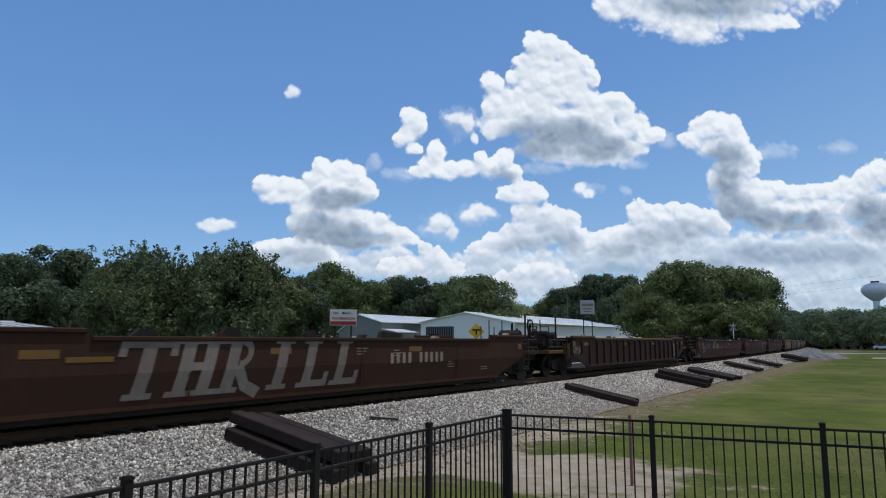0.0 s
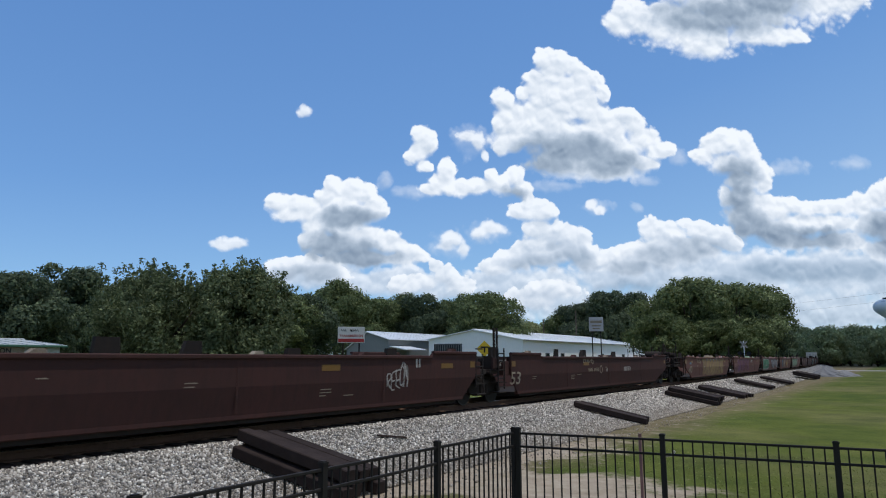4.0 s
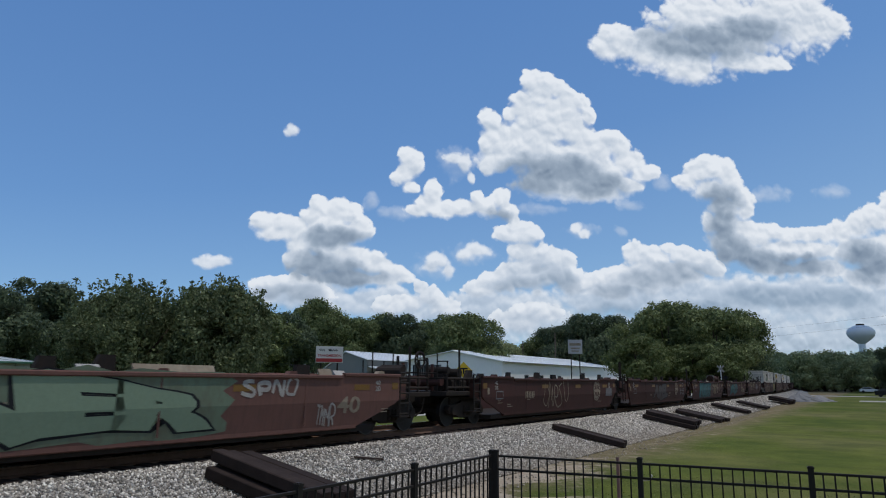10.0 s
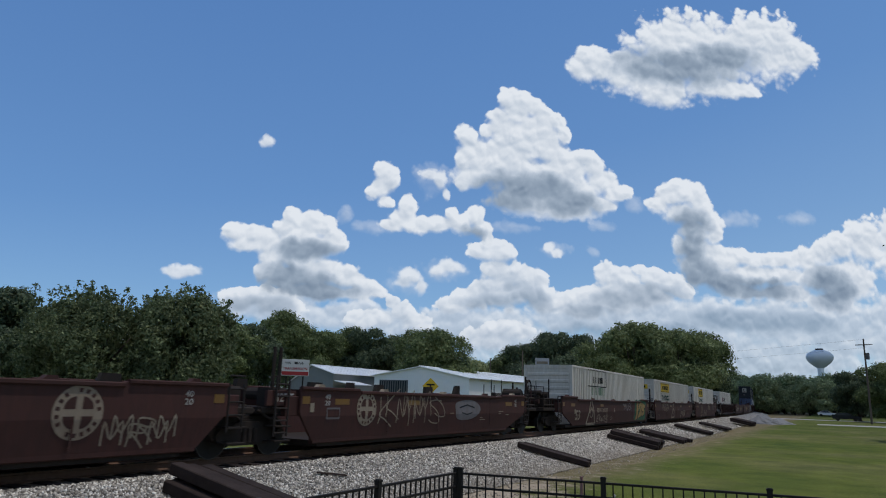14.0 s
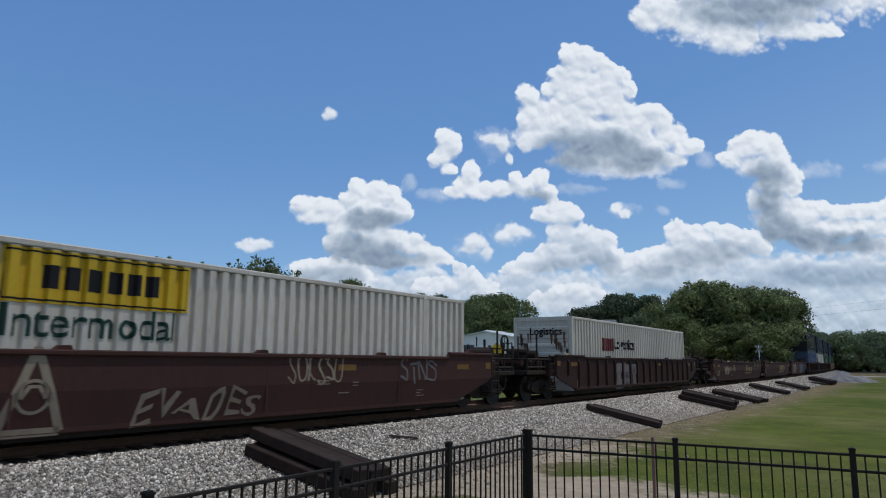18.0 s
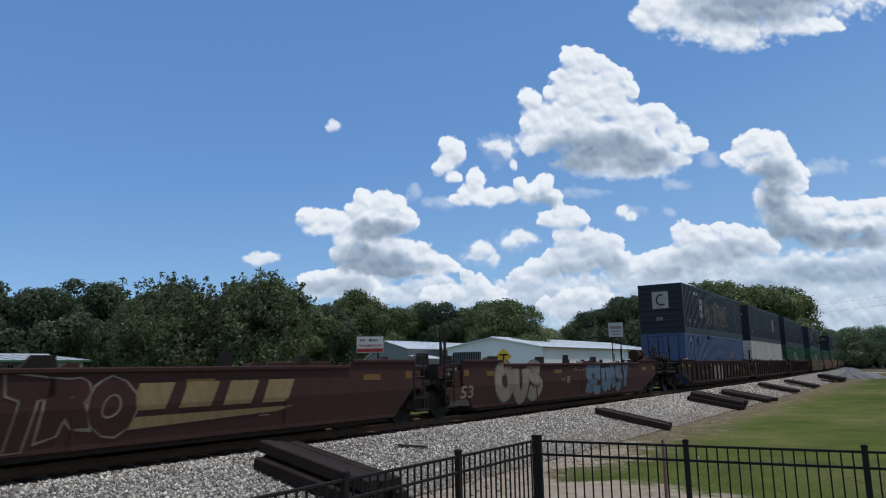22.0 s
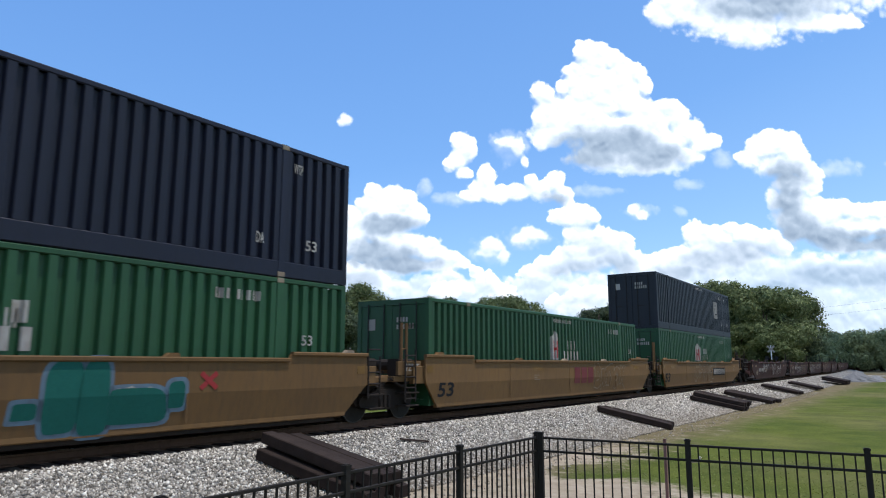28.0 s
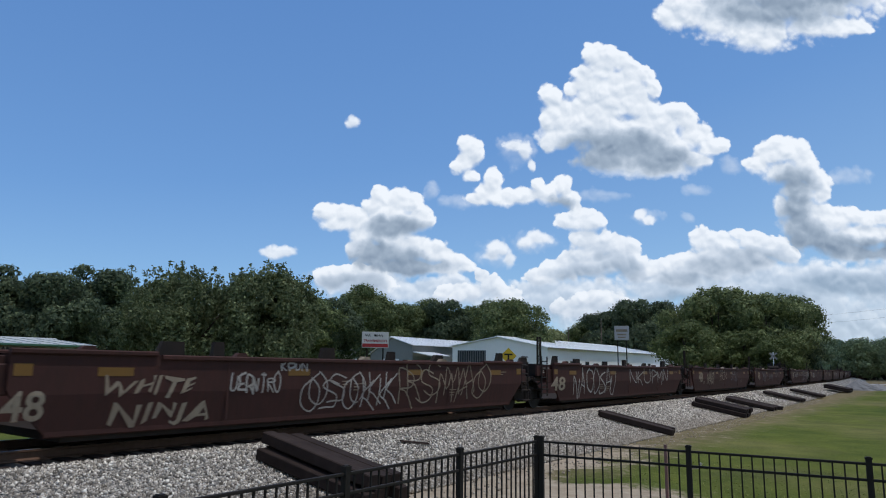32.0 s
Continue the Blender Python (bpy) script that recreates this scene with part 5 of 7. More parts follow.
# clump behind the warehouse end, the big trees by the track, a small bright one
for k, (az, d, el, key) in enumerate(((24.2, 170, 4.0, "slim"), (22.6, 172, 5.1, "oak2"), (21.0, 165, 6.2, "oak2"), (19.4, 168, 6.2, "oak2"), (17.7, 172, 5.0, "oak2"), (8.3, 176, 5.9, "slim"), (15.4, 120, 5.9, "oak"), (13.8, 116, 7.0, "oak"), (11.6, 118, 6.3, "oak2"),
                                      (10.6, 118, 6.3, "oak"), (10.3, 112, 6.3, "oak"), (9.5, 116, 5.6, "oak2"), (15.9, 104, 4.1, "round"), (12.5, 108, 3.4, "round"), (10.0, 106, 3.0, "round"))):
    plant(key, az, d, z_at(el, d), k * 53)
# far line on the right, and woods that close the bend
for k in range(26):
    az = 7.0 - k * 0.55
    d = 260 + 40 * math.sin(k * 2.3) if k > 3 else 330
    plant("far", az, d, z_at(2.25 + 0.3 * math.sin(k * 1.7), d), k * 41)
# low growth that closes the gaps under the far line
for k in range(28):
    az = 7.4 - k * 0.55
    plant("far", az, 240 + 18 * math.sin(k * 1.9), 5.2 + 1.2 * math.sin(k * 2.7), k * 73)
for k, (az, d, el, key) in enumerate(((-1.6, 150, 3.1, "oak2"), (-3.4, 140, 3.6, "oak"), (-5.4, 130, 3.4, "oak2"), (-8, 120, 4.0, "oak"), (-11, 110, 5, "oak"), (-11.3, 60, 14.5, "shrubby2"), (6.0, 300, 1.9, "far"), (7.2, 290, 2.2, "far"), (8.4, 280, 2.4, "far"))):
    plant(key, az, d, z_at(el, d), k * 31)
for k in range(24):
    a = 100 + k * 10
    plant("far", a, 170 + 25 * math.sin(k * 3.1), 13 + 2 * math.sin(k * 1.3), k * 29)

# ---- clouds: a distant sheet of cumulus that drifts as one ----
CLOUD_AZ = 35.4
F = 1195.6


def cloud_uv(px, py):
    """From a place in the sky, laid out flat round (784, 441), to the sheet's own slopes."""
    x, z = (px - 784) / F, (441 - py) / F
    c, s = math.cos(radians(8.33)), math.sin(radians(8.33))
    y, up = c - z * s, s + z * c
    c, s = math.cos(radians(3.44)), math.sin(radians(3.44))
    return (x * c + y * s) / (y * c - x * s), up / (y * c - x * s)


def build_cloud_sheet(layers, R, label):
    """Banks of cumulus one before another, each a heap of domes with billows; sunlit white tops and shaded grey bases
    are painted into the glow.
    """
    g = Geo()
    nu, nv = 48, 20
    for j in range(nv + 1):
        el = radians(-1.5 + 46 * j / nv)
        for i in range(nu + 1):
            az = radians(-68 + 136 * i / nu)
            g.v.append((R * math.sin(az) * math.cos(el), R * math.cos(az) * math.cos(el), R * math.sin(el)))
    for j in range(nv):
        for i in range(nu):
            a = j * (nu + 1) + i
            g.f.append((a + 1, a, a + nu + 1, a + nu + 2))
    m = bpy.data.materials.new("cumulus")
    m.use_nodes = True
    nt = m.node_tree
    nt.nodes.clear()

    def wire(tree, n, args):
        for s, v in zip(n.inputs, args):
            if isinstance(v, bpy.types.NodeSocket):
                tree.links.new(v, s)
            elif v is not None:
                s.default_value = v

    def vm(tree, op, *args):
        n = tree.nodes.new("ShaderNodeVectorMath")
        n.operation = op
        wire(tree, n, args)
        return n.outputs["Value"] if op in ("LENGTH", "DOT_PRODUCT") else n.outputs["Vector"]

    def mt(tree, op, *args):
        n = tree.nodes.new("ShaderNodeMath")
        n.operation = op
        wire(tree, n, args)
        return n.outputs[0]

    def nz(tree, vec, scale, detail, rough, out="Fac"):
        n = tree.nodes.new("ShaderNodeTexNoise")
        n.inputs["Scale"].default_value, n.inputs["Detail"].default_value, n.inputs["Roughness"].default_value = scale, detail, rough
        tree.links.new(vec, n.inputs["Vector"])
        return n.outputs[out]

    def step(tree, v, a, b, lo=0.0, hi=1.0):
        n = tree.nodes.new("ShaderNodeMapRange")
        n.interpolation_type = "SMOOTHSTEP"
        wire(tree, n, (v, a, b, lo, hi))
        return n.outputs[0]

    def group(name, outs):
        grp = bpy.data.node_groups.new(name, "ShaderNodeTree")
        grp.interface.new_socket("Vector", in_out="INPUT", socket_type="NodeSocketVector")
        for o in outs:
            grp.interface.new_socket(o, in_out="OUTPUT", socket_type="NodeSocketFloat")
        return grp, grp.nodes.new("NodeGroupInput").outputs[0], grp.nodes.new("NodeGroupOutput")

    def use(grp, vec):
        n = nt.nodes.new("ShaderNodeGroup")
        n.node_tree = grp
        nt.links.new(vec, n.inputs[0])
        return n.outputs

    def pile(grp, blobs, blend, at):
        acc = None
        for cx, cy, rx, ry in blobs:
            u, v = cloud_uv(cx, cy)
            rx, ry = rx * 1.06 + 5, ry * 1.1 + 6
            d = vm(grp, "MULTIPLY_ADD", at, (F / rx, F / ry, 0), (-u * F / rx, -v * F / ry, 0))
            k = vm(grp, "DOT_PRODUCT", d, d)
            acc = k if acc is None else mt(grp, "SMOOTH_MIN", acc, k, blend)
        return mt(grp, "SUBTRACT", 1.0, acc)

    # billows shared by all banks: rounded cells at three sizes, bent a little
    bil, p, go = group("billows", ("Relief", "Coarse"))
    bend = vm(bil, "MULTIPLY", vm(bil, "SUBTRACT", nz(bil, p, 30, 3, 0.5, "Color"), (0.5, 0.5, 0.5)), (0.022, 0.022, 0.0))
    bp = vm(bil, "ADD", p, bend)
    fine, coarse = None, None
    for scale, amp in ((22, 0.60), (48, 0.46), (100, 0.28)):
        n = bil.nodes.new("ShaderNodeTexVoronoi")
        n.feature, n.voronoi_dimensions = "SMOOTH_F1", "2D"
        n.inputs["Scale"].default_value, n.inputs["Smoothness"].default_value = scale, 0.22
        bil.links.new(bp, n.inputs["Vector"])
        d = mt(bil, "MULTIPLY", mt(bil, "SUBTRACT", 0.40, n.outputs["Distance"]), amp)
        fine = d if fine is None else mt(bil, "ADD", fine, d)
        coarse = fine if scale < 60 else coarse
    fine = mt(bil, "ADD", fine, mt(bil, "MULTIPLY", mt(bil, "SUBTRACT", nz(bil, p, 42, 8, 0.62), 0.5), 0.80))
    bil.links.new(fine, go.inputs[0])
    bil.links.new(coarse, go.inputs[1])

    tc = nt.nodes.new("ShaderNodeTexCoord")
    sp = nt.nodes.new("ShaderNodeSeparateXYZ")
    nt.links.new(tc.outputs["Object"], sp.inputs[0])
    cb = nt.nodes.new("ShaderNodeCombineXYZ")
    nt.links.new(mt(nt, "DIVIDE", sp.outputs[0], sp.outputs[1]), cb.inputs[0])
    rise = mt(nt, "DIVIDE", sp.outputs[2], sp.outputs[1])
    nt.links.new(rise, cb.inputs[1])
    p0 = cb.outputs[0]
    warp = vm(nt, "MULTIPLY", vm(nt, "SUBTRACT", nz(nt, p0, 16, 4, 0.55, "Color"), (0.5, 0.5, 0.5)), (0.026, 0.024, 0.0))
    q0 = vm(nt, "ADD", p0, warp)
    up, up_fine = (0.003, 0.011, 0.0), (0.002, 0.006, 0.0)
    q1 = vm(nt, "ADD", q0, up)
    b0, b1 = use(bil, p0), use(bil, vm(nt, "ADD", p0, up_fine))
    r0 = b0[0]
    micro = mt(nt, "ADD", mt(nt, "SUBTRACT", b0[1], b1[1]), mt(nt, "MULTIPLY", mt(nt, "SUBTRACT", b0[0], b1[0]), 0.5))
    mottle = mt(nt, "MULTIPLY", mt(nt, "SUBTRACT", nz(nt, vm(nt, "MULTIPLY", p0, (1.0, 1.9, 1.0)), 17, 5, 0.55), 0.5), 0.7)

    # distant cloud is painted dimmer and bluish towards the horizon, as haze would make it
    low = step(nt, rise, 0.05, 0.26, 1.0, 0.0)
    shader = nt.nodes.new("ShaderNodeBsdfTransparent").outputs[0]
    for k, (blobs, shade, blend, soft, most, dim, edge) in enumerate(layers):
        pool = 0.34 if dim else 0.60
        grp, at, go = group("bank", ("Heap",))
        h = pile(grp, blobs, blend, at)
        grp.links.new(h, go.inputs[0])
        a0, a1 = use(grp, q0)[0], use(grp, q1)[0]
        slope = mt(nt, "SUBTRACT", a0, a1)
        dens = mt(nt, "ADD", mt(nt, "MINIMUM", a0, 0.9), mt(nt, "MULTIPLY", r0, mt(nt, "MULTIPLY", edge, step(nt, a0, 0.15, 0.8, 1.0, 0.35))))
        fuzz = step(nt, slope, -0.5, 0.35, soft[1], soft[0])
        cover = nt.nodes.new("ShaderNodeMapRange")
        cover.interpolation_type = "SMOOTHSTEP"
        wire(nt, cover, (dens, 0.0, fuzz, 0.0, most))
        lit = mt(nt, "ADD", 0.90 - dim, mt(nt, "MINIMUM", mt(nt, "MAXIMUM", mt(nt, "MULTIPLY", slope, 0.20), -0.22), 0.18))
        lit = mt(nt, "ADD", lit, mt(nt, "MULTIPLY", micro, 0.42))
        lit = mt(nt, "ADD", lit, mt(nt, "MULTIPLY", mottle, mt(nt, "ADD", 0.22, mt(nt, "MULTIPLY", low, 0.35))))
        # the thicker heart of a heap is painted in shade, greyer than its rim
        lit = mt(nt, "SUBTRACT", lit, step(nt, a0, 0.25, 1.0, 0.0, 0.10))
        if shade:
            grp, at, go = group("shade", ("Shade",))
            grp.links.new(pile(grp, shade, 0.5, at), go.inputs[0])
            dark = use(grp, q0)[0]
            lit = mt(nt, "SUBTRACT", lit, step(nt, mt(nt, "ADD", dark, mt(nt, "MULTIPLY", r0, 1.2)), -0.8, 0.9, 0.0, pool))
        lit = mt(nt, "SUBTRACT", lit, mt(nt, "MULTIPLY", low, 0.12))
        col = ramp(nt, lit, [(0.0, (0.25, 0.33, 0.44)), (0.3, (0.42, 0.51, 0.62)), (0.65, (0.70, 0.78, 0.88)), (0.95, (1.06, 1.09, 1.12))])
        em = nt.nodes.new("ShaderNodeEmission")
        nt.links.new(col, em.inputs[0])
        ms = nt.nodes.new("ShaderNodeMixShader")
        nt.links.new(cover.outputs[0], ms.inputs[0])
        nt.links.new(shader, ms.inputs[1])
        nt.links.new(em.outputs[0], ms.inputs[2])
        shader = ms.outputs[0]
    out = nt.nodes.new("ShaderNodeOutputMaterial")
    nt.links.new(shader, out.inputs[0])
    m.cycles.emission_sampling = "NONE"
    return tagged(new("backdrop", g.mesh("backdrop", m, True)), label, "clouds", kind="structure")


# thin veils
VEIL = [(1375, 268, 36, 14), (1350, 272, 22, 9), (1490, 265, 40, 13), (1182, 250, 24, 13), (1125, 291, 28, 8), (660, 290, 11, 14), (692, 310, 18, 8), (1105, 340, 10, 8), (1035, 338, 30, 12), (845, 380, 42, 18), (780, 402, 38, 24), (815, 222, 30, 32), (720, 312, 40, 12), (960, 300, 60, 10)]
PUFF = [(850, 375, 24, 11), (834, 380, 16, 8), (782, 392, 20, 11), (802, 408, 9, 13), (770, 402, 13, 8), (1026, 333, 11, 8), (1042, 343, 13, 5), (521, 164, 9, 9), (517, 171, 8, 5), (385, 398, 32, 8), (370, 399, 18, 6), (402, 396, 14, 7), (810, 213, 12, 9), (826, 222, 10, 16), (838, 244, 6, 9)]
# the low bank along the horizon
BANK = [(540, 452, 95, 28), (640, 470, 90, 22), (700, 468, 60, 24), (770, 480, 60, 18), (860, 470, 70, 26), (940, 492, 110, 46), (1060, 455, 80, 30), (1180, 450, 120, 60), (1300, 470, 120, 64), (1450, 455, 140, 56), (1560, 470, 90, 62), (1400, 525, 260, 44), (1100, 520, 210, 34), (1700, 470, 140, 90), (350, 520, 260, 16)]
BANK_SHADE = [(1100, 480, 60, 12), (1370, 450, 90, 14), (1480, 450, 70, 14), (1240, 480, 80, 12)]
# nearer heaps over it
NEAR = [(925, 338, 28, 18), (900, 342, 26, 11), (945, 345, 24, 14), (930, 374, 24, 18), (915, 372, 13, 11), (975, 386, 36, 18), (1000, 392, 22, 17), (940, 400, 34, 14), (985, 412, 44, 24), (1012, 424, 32, 26), (890, 430, 42, 18), (935, 424, 54, 26), (850, 440, 22, 11)]
NEAR += [(750, 439, 11, 10), (766, 455, 22, 15), (796, 473, 28, 13), (722, 469, 28, 11), (688, 476, 26, 10)]
NEAR += [(1130, 376, 24, 20), (1152, 386, 32, 22), (1176, 390, 20, 15), (1190, 369, 12, 10), (1215, 382, 32, 18), (1246, 391, 30, 16), (1112, 420, 48, 18), (1150, 420, 55, 26), (1062, 432, 24, 18), (1210, 412, 56, 22), (1268, 402, 24, 16), (1090, 440, 50, 16)]
NEAR += [(500, 436, 44, 14), (535, 437, 44, 13), (480, 448, 30, 14), (560, 452, 40, 12), (905, 500, 26, 10), (960, 485, 50, 14), (930, 497, 44, 18)]
NEAR_SHADE = [(930, 440, 44, 12), (990, 425, 30, 14), (960, 404, 14, 6), (1160, 420, 50, 9), (1220, 408, 46, 9), (520, 452, 48, 9), (1110, 446, 40, 9)]
# the towering heaps
TALL = [(950, 78, 19, 21), (976, 78, 20, 15), (962, 100, 33, 28), (996, 92, 18, 16), (930, 108, 17, 15), (1012, 108, 20, 15), (1032, 118, 18, 13), (940, 130, 38, 22), (1000, 130, 48, 32), (1048, 142, 11, 14), (907, 138, 11, 10), (874, 150, 20, 20), (890, 175, 36, 28), (866, 192, 15, 24)]
TALL += [(950, 175, 58, 34), (1020, 170, 36, 26), (1082, 180, 30, 15), (1060, 196, 48, 27), (1106, 196, 20, 19), (1120, 220, 31, 21), (1150, 241, 24, 11), (1000, 225, 105, 42), (888, 220, 36, 22), (1080, 250, 56, 32), (1000, 262, 90, 32), (1060, 274, 66, 22), (1122, 262, 27, 15), (870, 234, 17, 11), (960, 150, 60, 24), (930, 205, 70, 30), (1040, 215, 60, 30), (905, 190, 40, 30)]
LATER = [(568, 297, 16, 16), (600, 299, 20, 17), (624, 311, 17, 16), (585, 325, 42, 30), (642, 334, 21, 22), (615, 345, 44, 22), (556, 320, 17, 20), (536, 332, 14, 10), (470, 327, 22, 15), (500, 328, 24, 16), (525, 346, 26, 15), (490, 348, 27, 13), (536, 366, 26, 13)]
LATER += [(519, 393, 10, 13), (600, 395, 72, 26), (640, 388, 36, 18), (672, 400, 36, 21), (560, 402, 46, 25), (702, 414, 22, 14), (688, 430, 34, 12), (620, 425, 76, 14), (722, 424, 16, 8), (590, 362, 54, 26), (560, 350, 34, 26), (540, 385, 26, 22)]
LATER += [(727, 210, 20, 15), (722, 235, 18, 20), (738, 222, 17, 22), (708, 246, 11, 12), (735, 262, 12, 9), (768, 266, 14, 20), (760, 290, 22, 18), (742, 306, 24, 9), (790, 302, 28, 14), (830, 299, 28, 12), (850, 279, 11, 10), (865, 296, 30, 14), (895, 280, 15, 15), (905, 302, 23, 16), (914, 318, 14, 9)]
LATER += [(1262, 221, 32, 17), (1240, 231, 27, 15), (1286, 225, 29, 17), (1222, 246, 22, 11), (1303, 240, 21, 17), (1270, 258, 46, 21), (1322, 276, 21, 21), (1305, 260, 24, 20), (1328, 300, 14, 16), (1290, 290, 36, 28), (1290, 325, 35, 28), (1262, 318, 10, 22), (1300, 355, 42, 26), (1330, 350, 32, 26), (1340, 378, 54, 20), (1298, 380, 24, 13)]
LATER += [(1350, 345, 33, 24), (1326, 330, 19, 16), (1376, 337, 24, 14), (1410, 341, 32, 14), (1441, 340, 26, 16), (1470, 336, 22, 16), (1400, 370, 64, 20), (1450, 370, 46, 18), (1500, 335, 26, 22), (1530, 324, 26, 22), (1560, 309, 30, 26), (1605, 300, 46, 44), (1530, 368, 56, 30), (1580, 372, 56, 46), (1372, 396, 50, 15), (1460, 400, 70, 18), (1550, 410, 56, 24), (1680, 310, 70, 70)]
TALL += [(1100, 6, 50, 38), (1180, 20, 84, 48), (1235, 48, 60, 34), (1290, -25, 150, 85), (1420, -45, 100, 74), (1478, -32, 42, 38), (1340, 36, 80, 18), (1385, 40, 30, 9), (1080, 20, 24, 22)]
TALL_SHADE = [(955, 246, 58, 30), (1008, 236, 60, 20), (1066, 262, 48, 18), (1250, 2, 115, 28), (1350, -22, 60, 24)]
LATER_SHADE = [(600, 352, 44, 12), (580, 408, 64, 17), (620, 422, 60, 12), (560, 392, 22, 14), (1280, 275, 34, 20), (1284, 325, 24, 34), (1305, 372, 36, 22), (1345, 388, 44, 15), (1545, 385, 40, 30), (1420, 395, 60, 12), (890, 312, 18, 10)]
far_clouds = build_cloud_sheet([(VEIL, None, 0.3, (1.3, 1.8), 0.42, 0.02, 1.6), (BANK, BANK_SHADE, 0.6, (0.6, 1.0), 0.84, 0.08, 1.2), (NEAR, NEAR_SHADE, 0.5, (0.30, 0.95), 0.96, 0.03, 1.35), (LATER, LATER_SHADE, 0.55, (0.40, 1.05), 1.0, 0.0, 1.3), (PUFF, None, 0.5, (0.75, 1.3), 0.90, 0.0, 1.5)], 3500, "white cumulus clouds along the horizon")
clouds = build_cloud_sheet([(TALL, TALL_SHADE, 0.6, (0.38, 1.05), 1.0, 0.0, 1.3)], 3400, "towering white cumulus clouds in a blue sky")


def rest_of_the_sky():
    """The same fair-weather cumulus overhead and behind, out of the camera's view: a glow added to whiten the fill
    light.
    """
    g = Geo()
    R, nu, nv = 3300, 40, 12
    for j in range(nv + 1):
        el = radians(8 + 81 * j / nv)
        for i in range(nu + 1):
            az = radians(CLOUD_AZ + 62 + 236 * i / nu)
            g.v.append((-R * math.sin(az) * math.cos(el), R * math.cos(az) * math.cos(el), R * math.sin(el)))
    for j in range(nv):
        for i in range(nu):
            a = j * (nu + 1) + i
            g.f.append((a + 1, a, a + nu + 1, a + nu + 2))
    m, nt, b = nodes_of("unseen_cumulus_glow")
    b.inputs["Base Color"].default_value = (0, 0, 0, 1)
    n = noise_of(nt, 0.0011, 8, 0.58)
    col = ramp(nt, n, [(0.45, (1.0, 1.0, 1.0)), (0.68, (0.52, 0.56, 0.62))])
    em, tr, ms = nt.nodes.new("ShaderNodeEmission"), nt.nodes.new("ShaderNodeBsdfTransparent"), nt.nodes.new("ShaderNodeMixShader")
    nt.links.new(col, em.inputs[0])
    em.inputs[1].default_value = 1.08
    nt.links.new(ramp(nt, n, [(0.50, (0, 0, 0)), (0.56, (1, 1, 1))]), ms.inputs[0])
    nt.links.new(tr.outputs[0], ms.inputs[1])
    nt.links.new(em.outputs[0], ms.inputs[2])
    nt.links.new(ms.outputs[0], nt.nodes["Material Output"].inputs[0])
    nt.nodes.remove(b)
    m.cycles.emission_sampling = "NONE"
    return tagged(new("backdrop", g.mesh("backdrop", m, True)), "unseen glowing cumulus sheet that whitens the fill light", "clouds", kind="structure")


rest_of_the_sky()

# ---- lettering, stencils and graffiti on the train ----
COUNT = [0]
NAMES = {"text": "lettering", "fat": "graffiti_letters", "slab": "graffiti_letters", "tag": "graffiti_tag", "bars": "stencil_bars", "barsx": "painted_bars", "rect": "painted_patch", "scrawl": "graffiti_scrawl", "piece": "graffiti_piece", "outline": "graffiti_outline",
         "ring": "painted_ring", "logo": "round_emblem", "eye": "graffiti_triangle", "blob": "graffiti_blob", "plate": "number_panel", "cross": "painted_cross", "frame": "painted_frame",
         "panel": "yellow_panel", "logobox": "square_emblem", "house": "house_emblem", "swoosh": "painted_swoosh", "throw": "graffiti_bubble", "patch": "painted_field"}
STROKES = ["M0,0 .4,1 .5,1 .9,0 M.15,.42 .85,.42", "M.95,1 .15,.95 .1,.5 .1,.05 1,0 M.1,.52 .75,.55", "M.1,0 .1,.5 .15,1 .85,.9 .8,.6 .2,.5 .5,.3 1,-.05", "M.95,.9 .4,1 .1,.75 .75,.4 .8,.12 .4,0 0,.12",
           "M.5,1 .1,.75 .1,.25 .5,0 .9,.25 .9,.75 .5,1", "M.1,1 .1,.5 .1,0 M.9,1 .15,.45 .5,.25 1,-.05", "M.05,0 .1,.95 .5,.35 .85,1 .95,0", "M0,.95 .5,1 1,.98 M.5,1 .45,.5 .5,-.05",
           "M.1,.05 .1,.95 .45,.5 .85,.05 .9,1", "M.1,1 .1,.2 .5,0 .85,.25 .9,1", "M.15,0 .15,.98 .9,.85 .85,.55 .2,.45"]


def glyph(r, x, z, w, h, wobble):
    """The lines of one freehand letter in a box."""
    lines = []
    for s in STROKES[r.randrange(len(STROKES))].split("M")[1:]:
        pts = [tuple(float(c) for c in q.split(",")) for q in s.split()]
        pts = [(x + w * (a + r.uniform(-wobble, wobble)), z + h * (b + r.uniform(-wobble, wobble))) for a, b in pts]
        fine = []
        for i in range(len(pts) - 1):
            p0, p1, p2, p3 = pts[max(i - 1, 0)], pts[i], pts[i + 1], pts[min(i + 2, len(pts) - 1)]
            for k in range(4):
                t = k / 4
                fine.append(tuple(0.5 * (2 * b + (c - a) * t + (2 * a - 5 * b + 4 * c - d) * t * t + (3 * b - a - 3 * c + d) * t ** 3) for a, b, c, d in zip(p0, p1, p2, p3)))
        fine.append(pts[-1])
        lines.append(fine)
    return lines


def fan(pts, x):
    """A flat filled outline round its middle."""
    n = len(pts)
    c = (sum(p[0] for p in pts) / n, sum(p[1] for p in pts) / n)
    g = Geo()
    g.v = [(x, *c)] + [(x, *p) for p in pts]
    g.f = [(0, 1 + i, 1 + (i + 1) % n) for i in range(n)]
    return g


def blob_pts(r, y, z, w, h, n=22, rough=0.12):
    ph = r.random() * 6.28
    return [(y + w / 2 * math.cos(a) * (1 + rough * math.sin(3 * a + ph)), z + h / 2 * math.sin(a) * (1 + rough * math.sin(2 * a + ph))) for a in (6.28319 * i / n for i in range(n))]


